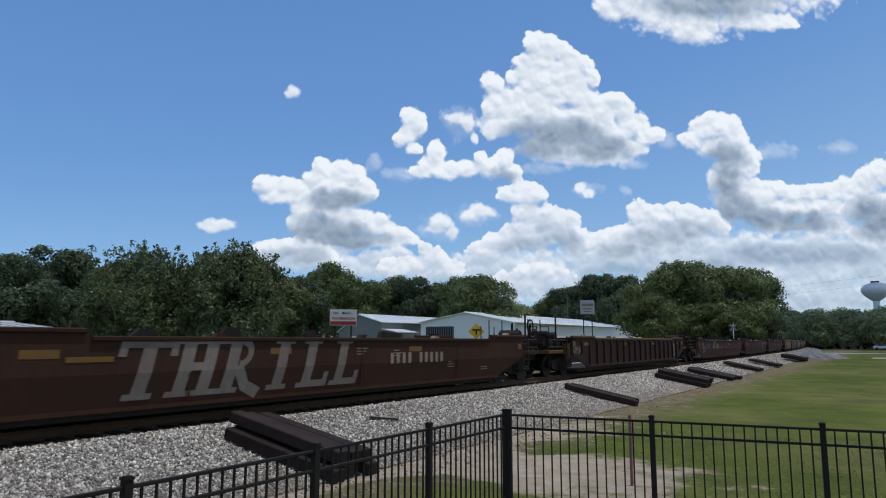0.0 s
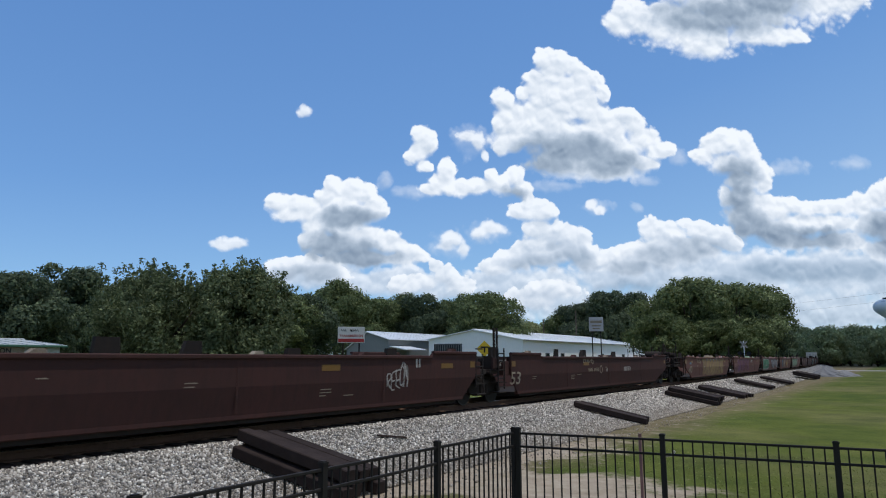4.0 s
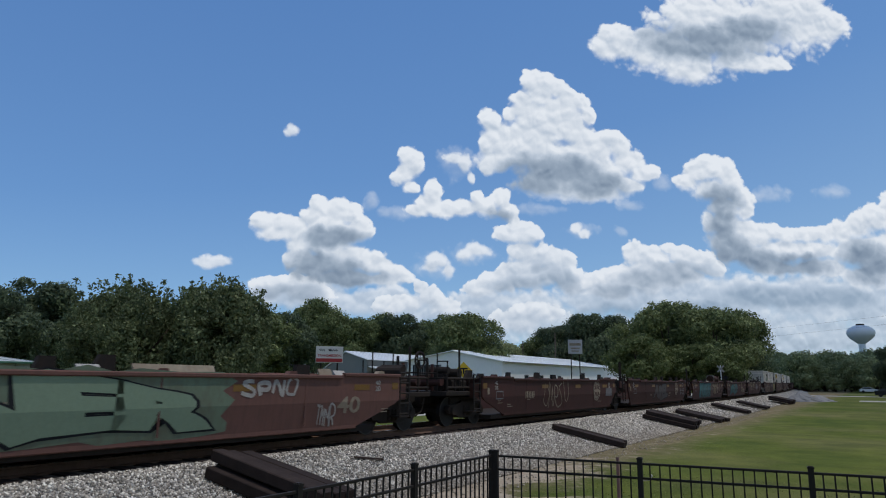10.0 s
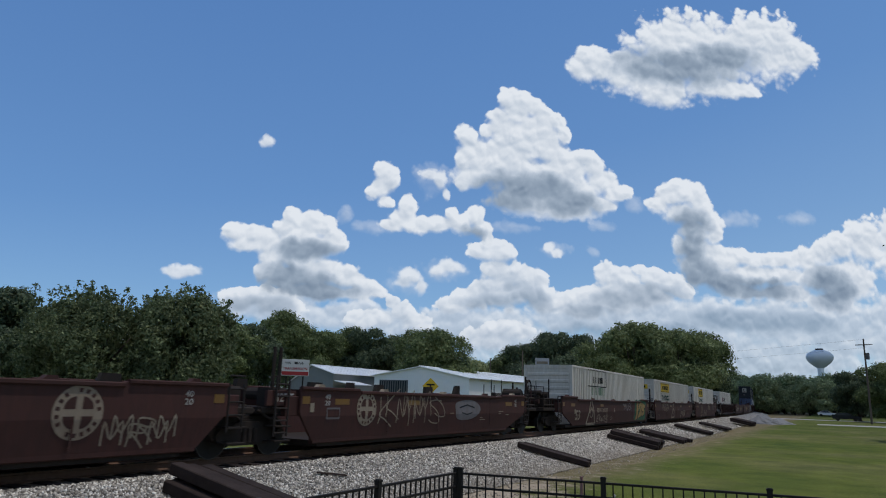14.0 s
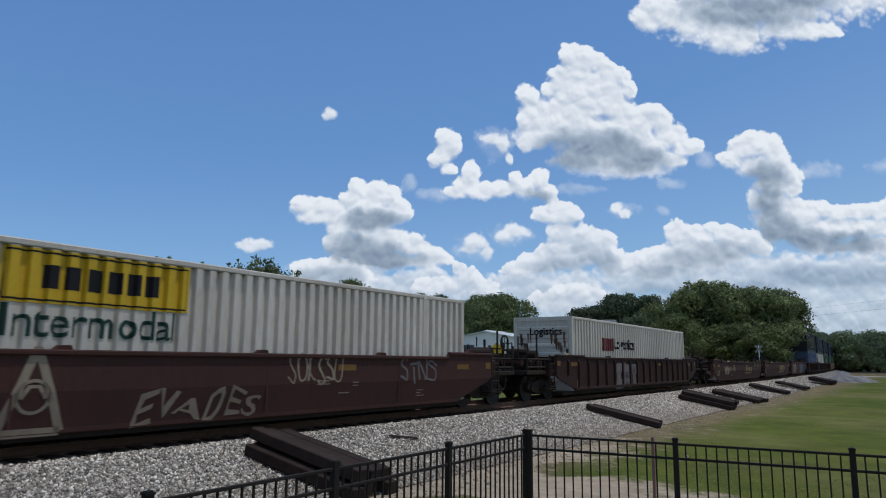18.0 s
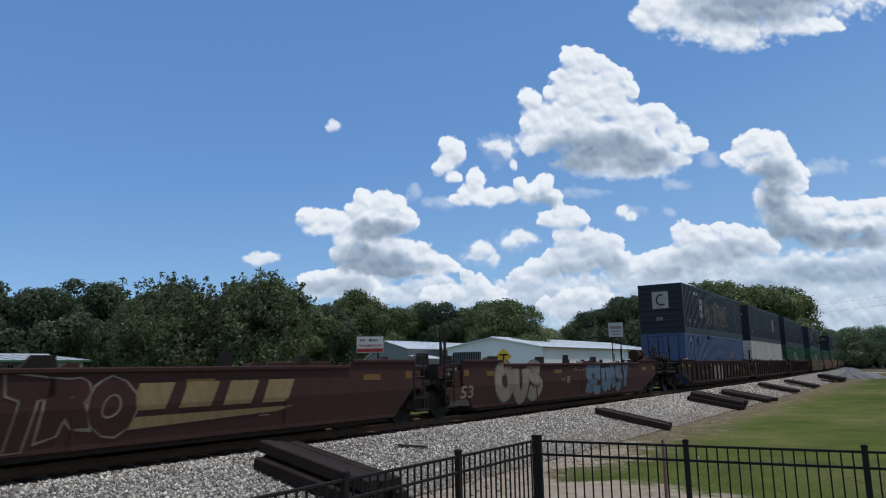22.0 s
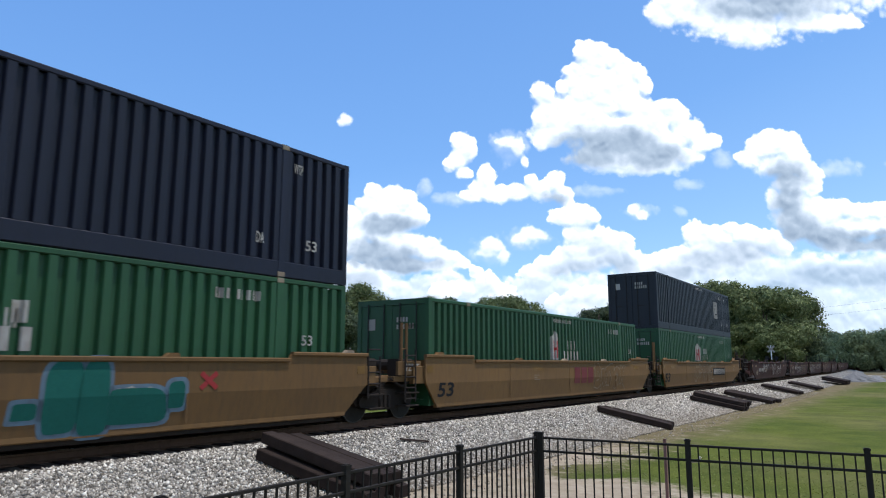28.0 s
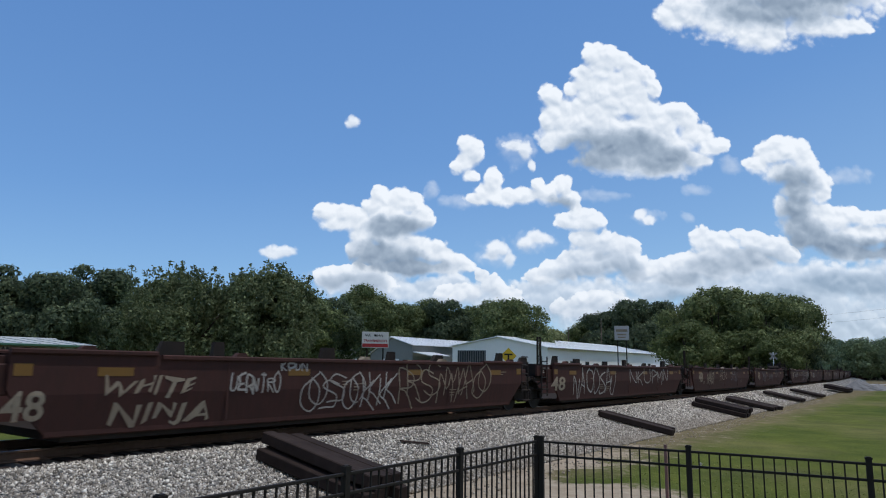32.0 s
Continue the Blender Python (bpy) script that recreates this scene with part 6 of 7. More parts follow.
def wobble(me, seed, amount):
    """A copy of lettering bent as a hand would paint it: swelling, leaning and bouncing along its length."""
    k = random.Random(seed)
    p = [k.random() * 6.28 for _ in range(5)]
    me = me.copy()
    co = np.array([v.co for v in me.vertices])
    y, z = co[:, 1].copy(), co[:, 2].copy()
    co[:, 1] = y + amount * (0.10 * np.sin(5.5 * z + p[0]) + 0.09 * np.sin(4.3 * y + p[1]))
    co[:, 2] = z * (1 + amount * 0.34 * np.sin(2.9 * y + p[2])) + amount * (0.16 * np.sin(3.7 * y + p[3]) + 0.05 * np.sin(11 * y + p[4]))
    me.vertices.foreach_set("co", co.astype(np.float32).ravel())
    me.update()
    return me


def pressed(name, g, mat, parent, label="", at=None):
    """A painted mark that follows the folds of a container's corrugated wall."""
    me = (g if isinstance(g, bpy.types.Mesh) else g.mesh(name, mat)).copy()
    if at is not None:
        me.transform(at)
    start, p = -CON_L / 2 + 0.14, (CON_L - 0.28) / 54
    bm = bmesh.new()
    bm.from_mesh(me)
    lo, hi = min(v.co.y for v in bm.verts), max(v.co.y for v in bm.verts)
    for k in range(54):
        for u in (0.0, 0.46, 0.58, 0.88):
            b = start + p * (k + u)
            if lo < b < hi:
                bmesh.ops.bisect_plane(bm, geom=bm.verts[:] + bm.edges[:] + bm.faces[:], plane_co=(0, b, 0), plane_no=(0, 1, 0))
    for v in bm.verts:
        u = ((v.co.y - start) / p) % 1.0
        v.co.x -= 0.09 * (0.0 if u < 0.46 else (u - 0.46) / 0.12 if u < 0.58 else 1.0 if u < 0.88 else (1.0 - u) / 0.12)
    if name != "lettering":
        bm.to_mesh(me)
        bm.free()
        return part(name, me, mat, parent, label)
    # lettering: every letter is a part of its own
    left, runs = set(bm.faces), []
    while left:
        pile, isle = [left.pop()], []
        while pile:
            f = pile.pop()
            isle.append(f)
            for v in f.verts:
                for o in v.link_faces:
                    if o in left:
                        left.remove(o)
                        pile.append(o)
        ys = [v.co.y for f in isle for v in f.verts]
        runs.append([min(ys), max(ys), isle])
    letters = []
    for a, b, isle in sorted(runs, key=lambda q: q[0]):
        if letters and a < letters[-1][1] - 0.01:
            letters[-1][1] = max(letters[-1][1], b)
            letters[-1][2] += isle
        else:
            letters.append([a, b, isle])
    for _, _, isle in letters:
        at_v, g = {}, Geo()
        for f in isle:
            for v in f.verts:
                if v not in at_v:
                    at_v[v] = len(g.v)
                    g.v.append(tuple(v.co))
            g.f.append(tuple(at_v[v] for v in f.verts))
        part("letter", g, mat, parent, "painted letter")
    bm.free()


def mark(where, kind, y, z, w, h, *arg):
    """Paints one mark w by h metres, centred at (y, z), on the near wall of a car or of a container (car, level)."""
    COUNT[0] += 1
    r = random.Random(COUNT[0] * 7 + 1)
    if isinstance(where, tuple):
        side, x = LOADS[where][1], CON_W / 2 + 0.004
        z, put = z + 0.09, part if kind == "text" and h < 0.3 else pressed
    else:
        side = CARS[where][1]
        x, put = 1.488, part
    name = NAMES[kind]
    z0, z1, ya, yb = z - h / 2, z + h / 2, y - w / 2, y + w / 2
    mats = [a for a in arg if isinstance(a, bpy.types.Material)]
    if kind in ("text", "tag"):
        bold = arg[2] if len(arg) > 2 else 0.012
        me = word(arg[0], 1.0, mats[0], bold if kind == "text" else 0.012, 0.0 if kind == "text" else 0.12)
        if kind == "tag":
            me = wobble(me, COUNT[0], 0.7)
        co = np.array([v.co for v in me.vertices])
        lo, hi = co.min(0), co.max(0)
        sy, sz = w / (hi[1] - lo[1]), h / (hi[2] - lo[2])
        m = Matrix.Translation((x, y - sy * (lo[1] + hi[1]) / 2, z - sz * (lo[2] + hi[2]) / 2)) @ Matrix.Diagonal((0.5, sy, sz, 1))
        put(name, me, mats[0], side, "painted letters", m)
    elif kind == "fat":
        # bubble letters with a painted outline behind them
        for name2, bold, lift, mat in (("graffiti_outline", 0.105, 0.0, mats[1]), ("graffiti_letters", 0.075, 0.006, mats[0])):
            me = wobble(word(arg[0], 1.0, mat, bold, 0.08), COUNT[0], 0.5)
            if lift == 0:
                co = np.array([v.co for v in me.vertices])
                lo, hi = co.min(0), co.max(0)
                sy, sz = w / (hi[1] - lo[1]), h / (hi[2] - lo[2])
            put(name2, me, mat, side, "", Matrix.Translation((x + lift, y - sy * (lo[1] + hi[1]) / 2, z - sz * (lo[2] + hi[2]) / 2)) @ Matrix.Diagonal((0.5, sy, sz, 1)))
    elif kind == "slab":
        # tall slab-serif letters painted with a broad brush
        n = 6
        p = w / n
        for k, ch in enumerate("THRILL"):
            a, b = ya + p * k + p * 0.06, ya + p * k + p * 0.94
            st, sf = p * 0.26, h * 0.10
            g = Geo()
            if ch == "T":
                g.box(x, x + 0.003, a - p * 0.1, b + p * 0.1, z1 - h * 0.16, z1).box(x, x + 0.003, a - p * 0.1, a + p * 0.04, z1 - h * 0.3, z1 - h * 0.16).box(x, x + 0.003, b - p * 0.04, b + p * 0.1, z1 - h * 0.3, z1 - h * 0.16)
                stems = [(a + b) / 2]
            elif ch == "H":
                stems = [a + p * 0.2, b - p * 0.2]
                g.box(x, x + 0.003, stems[0], stems[1], z - h * 0.06, z + h * 0.08)
            elif ch == "R":
                stems = [a + p * 0.2]
                g.ring((a + p * 0.38, z1 - h * 0.27), h * 0.14, h * 0.27, x, x + 0.003, 14, 3.3, -1.65).strip([(a + p * 0.35, z - h * 0.02), (a + p * 0.62, z0 + h * 0.12), (b + p * 0.12, z0 - h * 0.04)], st * 0.8, x)
            elif ch == "I":
                stems = [(a + b) / 2]
            else:
                stems = [a + p * 0.24]
                g.box(x, x + 0.003, stems[0], b, z0, z0 + h * 0.14).box(x, x + 0.003, b - p * 0.14, b, z0 + h * 0.14, z0 + h * 0.3)
            for c in stems:
                g.box(x + 0.001, x + 0.004, c - st / 2, c + st / 2, z0, z1)
                g.box(x + 0.002, x + 0.005, c - st, c + st, z0, z0 + sf)
                if ch != "T":
                    g.box(x + 0.002, x + 0.005, c - st, c + st, z1 - sf, z1)
            g.v = [(a, b + 0.24 * (c - z), c) for a, b, c in g.v]
            put("graffiti_letter", g, mats[0], side)
    elif kind in ("bars", "barsx", "plate"):
        n = arg[0]
        if kind == "plate":
            put("dark_panel", Geo().box(x, x + 0.003, ya, yb, z0, z1), BLACKP, side)
            ya, yb, z0, z1, x = ya + 0.1, yb - 0.1, z0 + 0.07, z1 - 0.07, x + 0.004
        p = (yb - ya) / n
        for k in range(n):
            if kind == "bars" and n > 7 and k == n // 2 - 1:
                continue
            put("text_bar", Geo().box(x, x + 0.003, ya + p * k + p * (0.24 if kind != 'barsx' else 0.1), ya + p * k + p * (0.76 if kind != 'barsx' else 0.9), z0, z1), mats[0], side)
    elif kind == "rect":
        put(name, Geo().box(x - 0.004, x + 0.001, ya, yb, z0, z1), mats[0], side)
    elif kind == "scrawl":
        g = Geo()
        n = arg[0]
        for k in range(n):
            for ln in glyph(r, ya + w * k / n, z0 + h * r.uniform(0, 0.15), w / n * r.uniform(0.8, 1.2), h * r.uniform(0.65, 0.95), 0.14):
                g.strip(ln, arg[2] * r.uniform(0.7, 1.2), x)
        put(name, g, mats[0], side)
    elif kind in ("piece", "outline"):
        n = arg[0]
        fill, edge = (mats[0], mats[1]) if kind == "piece" else (None, mats[0])
        for k in range(n):
            lw = w / n
            lines = glyph(r, ya + lw * (k + 0.12), z0 + h * 0.14, lw * 0.86, h * 0.74, 0.09)
            st = min(lw, h) * 0.36
            ge, gf, gh = Geo(), Geo(), Geo()
            for ln in lines:
                if kind == "piece":
                    ge.strip(ln, st + 0.10, x + 0.0015 * (k % 3), 0.001)
                    gf.strip(ln, st, x + 0.006 + 0.0015 * (k % 3), 0.001)
                else:
                    for o in (-0.5, 0.5):
                        ge.strip([(a + o * st, b + o * st * 0.6) for a, b in ln], 0.035, x)
            letter = put("graffiti_letter", ge, edge, side)
            if kind == "piece":
                put("fill", gf, fill, letter)
    elif kind == "ring":
        put(name, Geo().ring((y, z), h * 0.38, h * 0.5, x, x + 0.003), mats[0], side)
    elif kind == "logo":
        # a cream disc: brown quarters leave a cross, small dark bars run round the rim
        q = h * 0.5
        disc = [(y + q * math.cos(6.28319 * i / 32), z + q * math.sin(6.28319 * i / 32)) for i in range(32)]
        e = put(name, fan(disc, x + 0.002), mats[0], side, "faded cream disc with a brown-quartered cross")
        for i in range(4):
            a0, gap = i * 1.5708, q * 0.13
            cx, cz = gap * math.copysign(1, math.cos(a0 + 0.785)), gap * math.copysign(1, math.sin(a0 + 0.785))
            arc = [(y + cx + q * 0.46 * math.cos(a0 + 1.5708 * j / 6), z + cz + q * 0.46 * math.sin(a0 + 1.5708 * j / 6)) for j in range(7)]
            put("quarter", fan([(y + cx, z + cz)] + arc, x + 0.005), BROWN, e)
        for i in range(18):
            a0 = 6.28319 * (i + 0.5) / 18
            if i % 6 == 5:
                continue
            u, v = (math.cos(a0), math.sin(a0)), (-math.sin(a0), math.cos(a0))
            box4 = [(y + u[0] * q * rr + v[0] * q * ww, z + u[1] * q * rr + v[1] * q * ww) for rr, ww in ((0.74, -0.07), (0.9, -0.07), (0.9, 0.07), (0.74, 0.07))]
            put("text_bar", fan(box4, x + 0.005), BROWN, e)
    elif kind == "eye":
        g = Geo()
        for a, b in (((ya, z0), (y, z1)), ((y, z1), (yb, z0)), ((ya, z0), (yb, z0))):
            g.strip([a, b], 0.13, x)
        e = put(name, g, mats[0], side, "sprayed triangle with an eye shape")
        put("eye_ring", Geo().ring((y, z - h * 0.08), h * 0.17, h * 0.21, x, x + 0.002), mats[0], e)
        put("eye_lid", Geo().strip([(y - w * 0.2, z - h * 0.1), (y - w * 0.08, z + h * 0.04), (y + w * 0.08, z + h * 0.04), (y + w * 0.2, z - h * 0.1)], 0.06, x), mats[0], e)
    elif kind == "patch":
        k = random.Random(COUNT[0] + 5)
        # ragged along the top and bottom, with pointed ends
        low = [(ya + w * (i + k.uniform(-0.3, 0.3)) / 14, z0) for i in range(15)]
        high = [(ya + w * (i + k.uniform(-0.3, 0.3)) / 14, z1) for i in range(14, -1, -1)]
        right = [(yb + k.uniform(0.05, 0.4) * (i % 2) - 0.1, z0 + h * i / 6) for i in range(1, 6)]
        left = [(ya - k.uniform(0.05, 0.4) * (i % 2) + 0.1, z0 + h * i / 6) for i in range(5, 0, -1)]
        g = fan([(a, b + k.uniform(-0.05, 0.05) * h) for a, b in low + right + high + left], x - 0.004)
        put(name, g, mats[0], side)
    elif kind == "throw":
        # overlapping bubble letters, each a swollen outline with a fill and an inner line
        n, dx = arg[0], w / (arg[0] + 0.25)
        for k in range(n):
            c = ya + dx * (k + 0.62)
            q = random.Random(COUNT[0] * 31 + k)
            ph, lean, foot = q.random() * 6.28, q.uniform(-0.1, 0.1), q.uniform(0.1, 0.3)
            sh = []
            for i in range(30):
                a = 6.28319 * i / 30
                ca, sa = math.cos(a), math.sin(a)
                py = math.copysign(abs(ca) ** 0.42, ca) * (1 - foot * sa * 0.6) * (1 + 0.06 * math.sin(3 * a + ph))
                pz = math.copysign(abs(sa) ** 0.45, sa) * (1 + 0.05 * math.sin(2 * a + ph))
                sh.append((py + lean * pz, pz))
            lift = x + 0.007 * (k % 3)
            e = put(name, fan([(c + p * dx * 0.66, z + s * h * 0.5) for p, s in sh], lift), mats[1], side)
            put("fill", fan([(c + p * (dx * 0.66 - 0.07), z + s * (h * 0.5 - 0.07)) for p, s in sh], lift + 0.004), mats[0], e)
            if n < 4:
                continue
            put("line", Geo().strip([(c - dx * 0.62, z - h * 0.1), (c - dx * 0.1, z - h * 0.08), (c + dx * 0.06, z - h * 0.2)], 0.05, lift + 0.006), mats[1], e)
    elif kind == "blob":
        e = put(name, fan(blob_pts(r, y, z, w, h), x + 0.001), mats[1], side)
        put("fill", fan(blob_pts(random.Random(COUNT[0] * 7 + 1), y, z - h * 0.02, w * 0.86, h * 0.88), x + 0.005), mats[0], e)
        put("line", Geo().strip([(ya + w * 0.2, z + h * 0.1), (y, z + h * 0.22), (yb - w * 0.2, z + h * 0.1)], 0.05, x + 0.007), BLACKP, e)
        put("line", Geo().strip([(ya + w * 0.3, z - h * 0.12), (y, z - h * 0.2), (yb - w * 0.3, z - h * 0.12)], 0.04, x + 0.007), BLACKP, e)
    elif kind == "cross":
        put(name, Geo().strip([(ya, z0), (yb, z1)], 0.09, x).strip([(ya, z1), (yb, z0)], 0.09, x + 0.003), mats[0], side)
    elif kind == "frame":
        put(name, Geo().strip([(ya, z0), (yb, z0), (yb, z1), (ya, z1), (ya, z0)], 0.05, x), mats[0], side)
    elif kind == "panel":
        p = put(name, Geo().box(x, x + 0.003, ya, yb, z0, z1), mats[0], side, "yellow panel with dark bars")
        n = arg[0]
        for k in range(n):
            q = w * 0.64 / n
            a = ya + w * 0.18 + q * k
            put("text_bar", Geo().box(x + 0.004, x + 0.006, a + q * 0.12, a + q * 0.88, z0 + h * 0.28, z1 - h * 0.28), BLACKP, p)
        put("border", Geo().strip([(ya + 0.05, z0 + 0.05), (yb - 0.05, z0 + 0.05), (yb - 0.05, z1 - 0.05), (ya + 0.05, z1 - 0.05), (ya + 0.05, z0 + 0.05)], 0.03, x + 0.004), BLACKP, p)
    elif kind == "logobox":
        p = put(name, Geo().box(x, x + 0.003, ya, yb, z0, z1), mats[0], side, "white square with a dark curved stroke")
        q = min(w, h) * 0.5
        put("curve", Geo().ring((y + q * 0.15, z), q * 0.62, q * 0.78, x + 0.004, x + 0.006, 18, 4.2, 1.2), BLACKP, p)
    elif kind == "house":
        pts = [(ya, z0), (yb, z0), (yb, z1 - h * 0.22), (y, z1), (ya, z1 - h * 0.22)]
        p = put(name, fan(pts, x + 0.003), mats[0], side, "white house outline with red bars")
        for a, b, c, d in ((-0.26, -0.12, 0.06, 0.66), (0.12, 0.26, 0.06, 0.66), (-0.12, 0.12, 0.32, 0.42)):
            put("red_bar", Geo().box(x + 0.005, x + 0.007, y + w * a, y + w * b, z0 + h * c, z0 + h * d), REDP, p)
    elif kind == "swoosh":
        p = (w * 0.92) / 4
        for k in range(4):
            a = ya + w * 0.08 + p * k
            put("painted_bar", Geo().prism_x([(a + p * 0.08, z0 + h * 0.42), (a + p * 0.78, z0 + h * 0.42), (a + p * 0.98, z1), (a + p * 0.25, z1)], x, x + 0.003), mats[0], side)
        put(name, fan([(ya, z0), (yb - w * 0.1, z0 + h * 0.18), (yb, z0 + h * 0.3), (ya + w * 0.08, z0 + h * 0.28)], x + 0.001), mats[0], side)


mark(1, "slab", -3.59, 0.93, 6.40, 1.06, FADEP)
mark(1, "bars", 2.01, 0.97, 2.63, 0.28, 10, CREAMP)
mark(1, "rect", -7.25, 1.11, 0.80, 0.09, YELLOW)
mark(2, "scrawl", -8.95, 1.05, 0.90, 0.30, 4, CREAMP, 0.03)
mark(2, "piece", 7.01, 0.85, 0.62, 0.79, 2, GREYP, CREAMP)
mark(3, "text", -7.10, 0.83, 0.74, 0.45, "53", CREAMP)
mark(3, "scrawl", -5.82, 1.20, 1.82, 0.64, 5, TEALP, 0.05)
mark(3, "bars", -2.52, 1.04, 2.50, 0.34, 9, CREAMP)
mark(3, "scrawl", -3.16, 1.38, 1.05, 0.34, 3, WHITEP, 0.05)
mark(4, "scrawl", 4.93, 0.92, 0.89, 0.58, 5, WHITEP, 0.04)
mark(4, "bars", 5.82, 1.31, 0.26, 0.27, 2, WHITEP)
mark(5, "text", -9.60, 0.76, 0.72, 0.43, "53", CREAMP)
mark(5, "tag", -2.93, 1.35, 1.22, 0.36, "EVADES", CREAMP)
mark(5, "text", -0.72, 0.94, 0.19, 0.19, "A", WHITEP)
mark(5, "bars", 2.06, 0.94, 1.02, 0.20, 6, WHITEP)
mark(5, "ring", -1.46, 0.95, 0.31, 0.34, CREAMP)
mark(5, "bars", -2.36, 0.95, 1.26, 0.14, 12, CREAMP)
mark(6, "text", -5.11, 0.73, 0.88, 0.45, "40", CREAMP, 0.02)
mark(6, "rect", -6.33, 1.23, 0.50, 0.24, YELLOW)
mark(6, "rect", -5.13, 1.12, 0.46, 0.13, BLUEP)
mark(6, "patch", 1.92, 0.90, 7.04, 1.20, KHAKIP)
mark(6, "fat", 1.95, 0.86, 6.60, 1.10, "AWRS", KHAKIP, PINKP)
for y in (-0.45, 0.75, 1.75, 2.75, 3.7):
    part("graffiti_drip", fan([(y - 0.17, 1.40), (y + 0.17, 1.40), (y + 0.03, 1.14)], 1.502), GREYP, CARS[6][1])
    part("graffiti_drip", fan([(y - 0.02, 1.40), (y + 0.20, 1.40), (y + 0.15, 1.24)], 1.506), WHITEP, CARS[6][1])
part("graffiti_line", Geo().strip([(-1.35, 1.40), (-1.42, 1.10), (-1.36, 0.84), (-1.05, 0.90)], 0.05, 1.502), WHITEP, CARS[6][1])
mark(6, "tag", -2.75, 1.25, 1.10, 0.36, "Holms", CREAMP)
mark(7, "piece", -2.62, 0.83, 5.88, 1.06, 6, PURPLEP, PINKP)
mark(7, "scrawl", 2.22, 1.22, 1.23, 0.30, 4, WHITEP, 0.04)
mark(7, "rect", -6.35, 0.86, 0.77, 0.32, PINKP)
mark(8, "throw", -4.04, 0.85, 4.23, 1.09, 4, JADEP, WHITEP)
mark(8, "scrawl", -5.75, 1.29, 0.21, 0.14, 2, WHITEP, 0.03)
mark(8, "text", -1.70, 1.33, 0.68, 0.17, "LOVE ME", WHITEP)
mark(8, "text", -1.67, 1.13, 0.68, 0.18, "WHEN IM", WHITEP)
mark(8, "text", -1.65, 0.92, 0.53, 0.20, "GONE!", WHITEP)
mark(8, "fat", 3.09, 0.86, 5.96, 1.11, "TRISTE", SILVERP, BLACKP)
mark(9, "fat", -3.59, 0.86, 1.14, 0.97, "FG", BLUEP, TEALP)
mark(9, "text", -2.67, 0.87, 0.17, 0.21, "E", WHITEP)
mark(9, "blob", -1.78, 0.82, 1.49, 1.05, CREAMP, BLACKP)
mark(9, "scrawl", -0.70, 1.15, 0.65, 0.42, 5, CREAMP, 0.04)
mark(9, "fat", 0.85, 0.80, 1.56, 0.97, "N", GOLDP, PURPLEP)
mark(9, "blob", 1.94, 0.80, 0.79, 1.16, CREAMP, BLACKP)
mark(9, "fat", 2.69, 0.76, 0.71, 1.08, "O", GOLDP, PURPLEP)
mark(10, "patch", -3.30, 0.93, 8.30, 1.22, PALEMINT)
mark(10, "fat", -3.30, 0.93, 8.00, 1.24, "MINER", MINTP, BLACKP)
mark(10, "text", 4.62, 0.79, 0.86, 0.40, "40", CREAMP, 0.02)
mark(10, "scrawl", 3.80, 0.56, 0.63, 0.54, 4, WHITEP, 0.04)
mark(10, "scrawl", 2.07, 1.25, 1.63, 0.41, 4, WHITEP, 0.08)
mark(11, "bars", -2.67, 0.90, 0.86, 0.25, 6, CREAMP)
mark(11, "scrawl", -0.06, 0.89, 2.61, 1.06, 5, CREAMP, 0.045)
mark(11, "logo", 4.85, 1.00, 0.91, 0.91, CREAMP)
mark(11, "rect", 6.59, 0.92, 0.90, 0.37, GREYP)
mark(12, "fat", -0.07, 0.81, 3.60, 1.09, "AREL", DGREYP, BLACKP)
mark(12, "logo", 4.08, 1.00, 0.89, 0.83, CREAMP)
mark(13, "patch", -1.70, 0.88, 4.60, 1.16, TEALP)
mark(13, "patch", 1.20, 0.92, 0.90, 1.10, FADEDB)
mark(13, "fat", -1.80, 0.92, 4.90, 1.28, "RUEK", TEALP, BLACKP)
mark(13, "scrawl", 2.46, 0.95, 1.44, 0.85, 7, CREAMP, 0.05)
mark(13, "logo", 3.79, 0.99, 0.91, 0.88, CREAMP)
mark(13, "fat", 5.49, 0.93, 1.73, 0.90, "5028", BROWN, CREAMP)
mark(14, "fat", -2.23, 0.81, 4.79, 1.17, "MEACE", TEALP, BLACKP)
mark(14, "logo", 3.51, 0.97, 0.92, 0.90, CREAMP)
mark(14, "outline", 4.73, 0.64, 1.46, 0.56, 3, CREAMP)
mark(14, "rect", -5.63, 0.85, 0.53, 0.22, GREYP)
mark(14, "bars", -5.84, 1.29, 0.20, 0.26, 2, WHITEP)
mark(15, "logo", -4.82, 1.03, 0.95, 0.90, CREAMP)
mark(15, "outline", -2.38, 1.05, 3.70, 1.02, 4, CREAMP)
mark(15, "blob", 1.13, 0.99, 1.90, 0.75, GREYP, GREYP)
mark(16, "text", -6.33, 0.71, 0.72, 0.48, "53", CREAMP, 0.02)
mark(16, "eye", -3.99, 0.92, 1.57, 1.36, CREAMP)
mark(16, "bars", -1.92, 0.94, 2.15, 0.22, 10, CREAMP)
mark(16, "tag", -1.79, 0.49, 2.31, 0.50, "EVADES", CREAMP)
mark(16, "patch", 7.31, 0.90, 3.04, 1.34, GREENP)
mark(16, "fat", 7.35, 0.88, 2.72, 1.27, "125", GOLDP, BLACKP)
mark(16, "text", 0.63, 0.93, 0.20, 0.23, "B", CREAMP)
mark(16, "scrawl", 3.85, 1.14, 2.30, 0.48, 5, GREYP, 0.06)
mark(16, "rect", -6.80, 0.89, 0.19, 0.21, CREAMP)
mark(17, "eye", -1.36, 0.91, 1.28, 1.20, CREAMP)
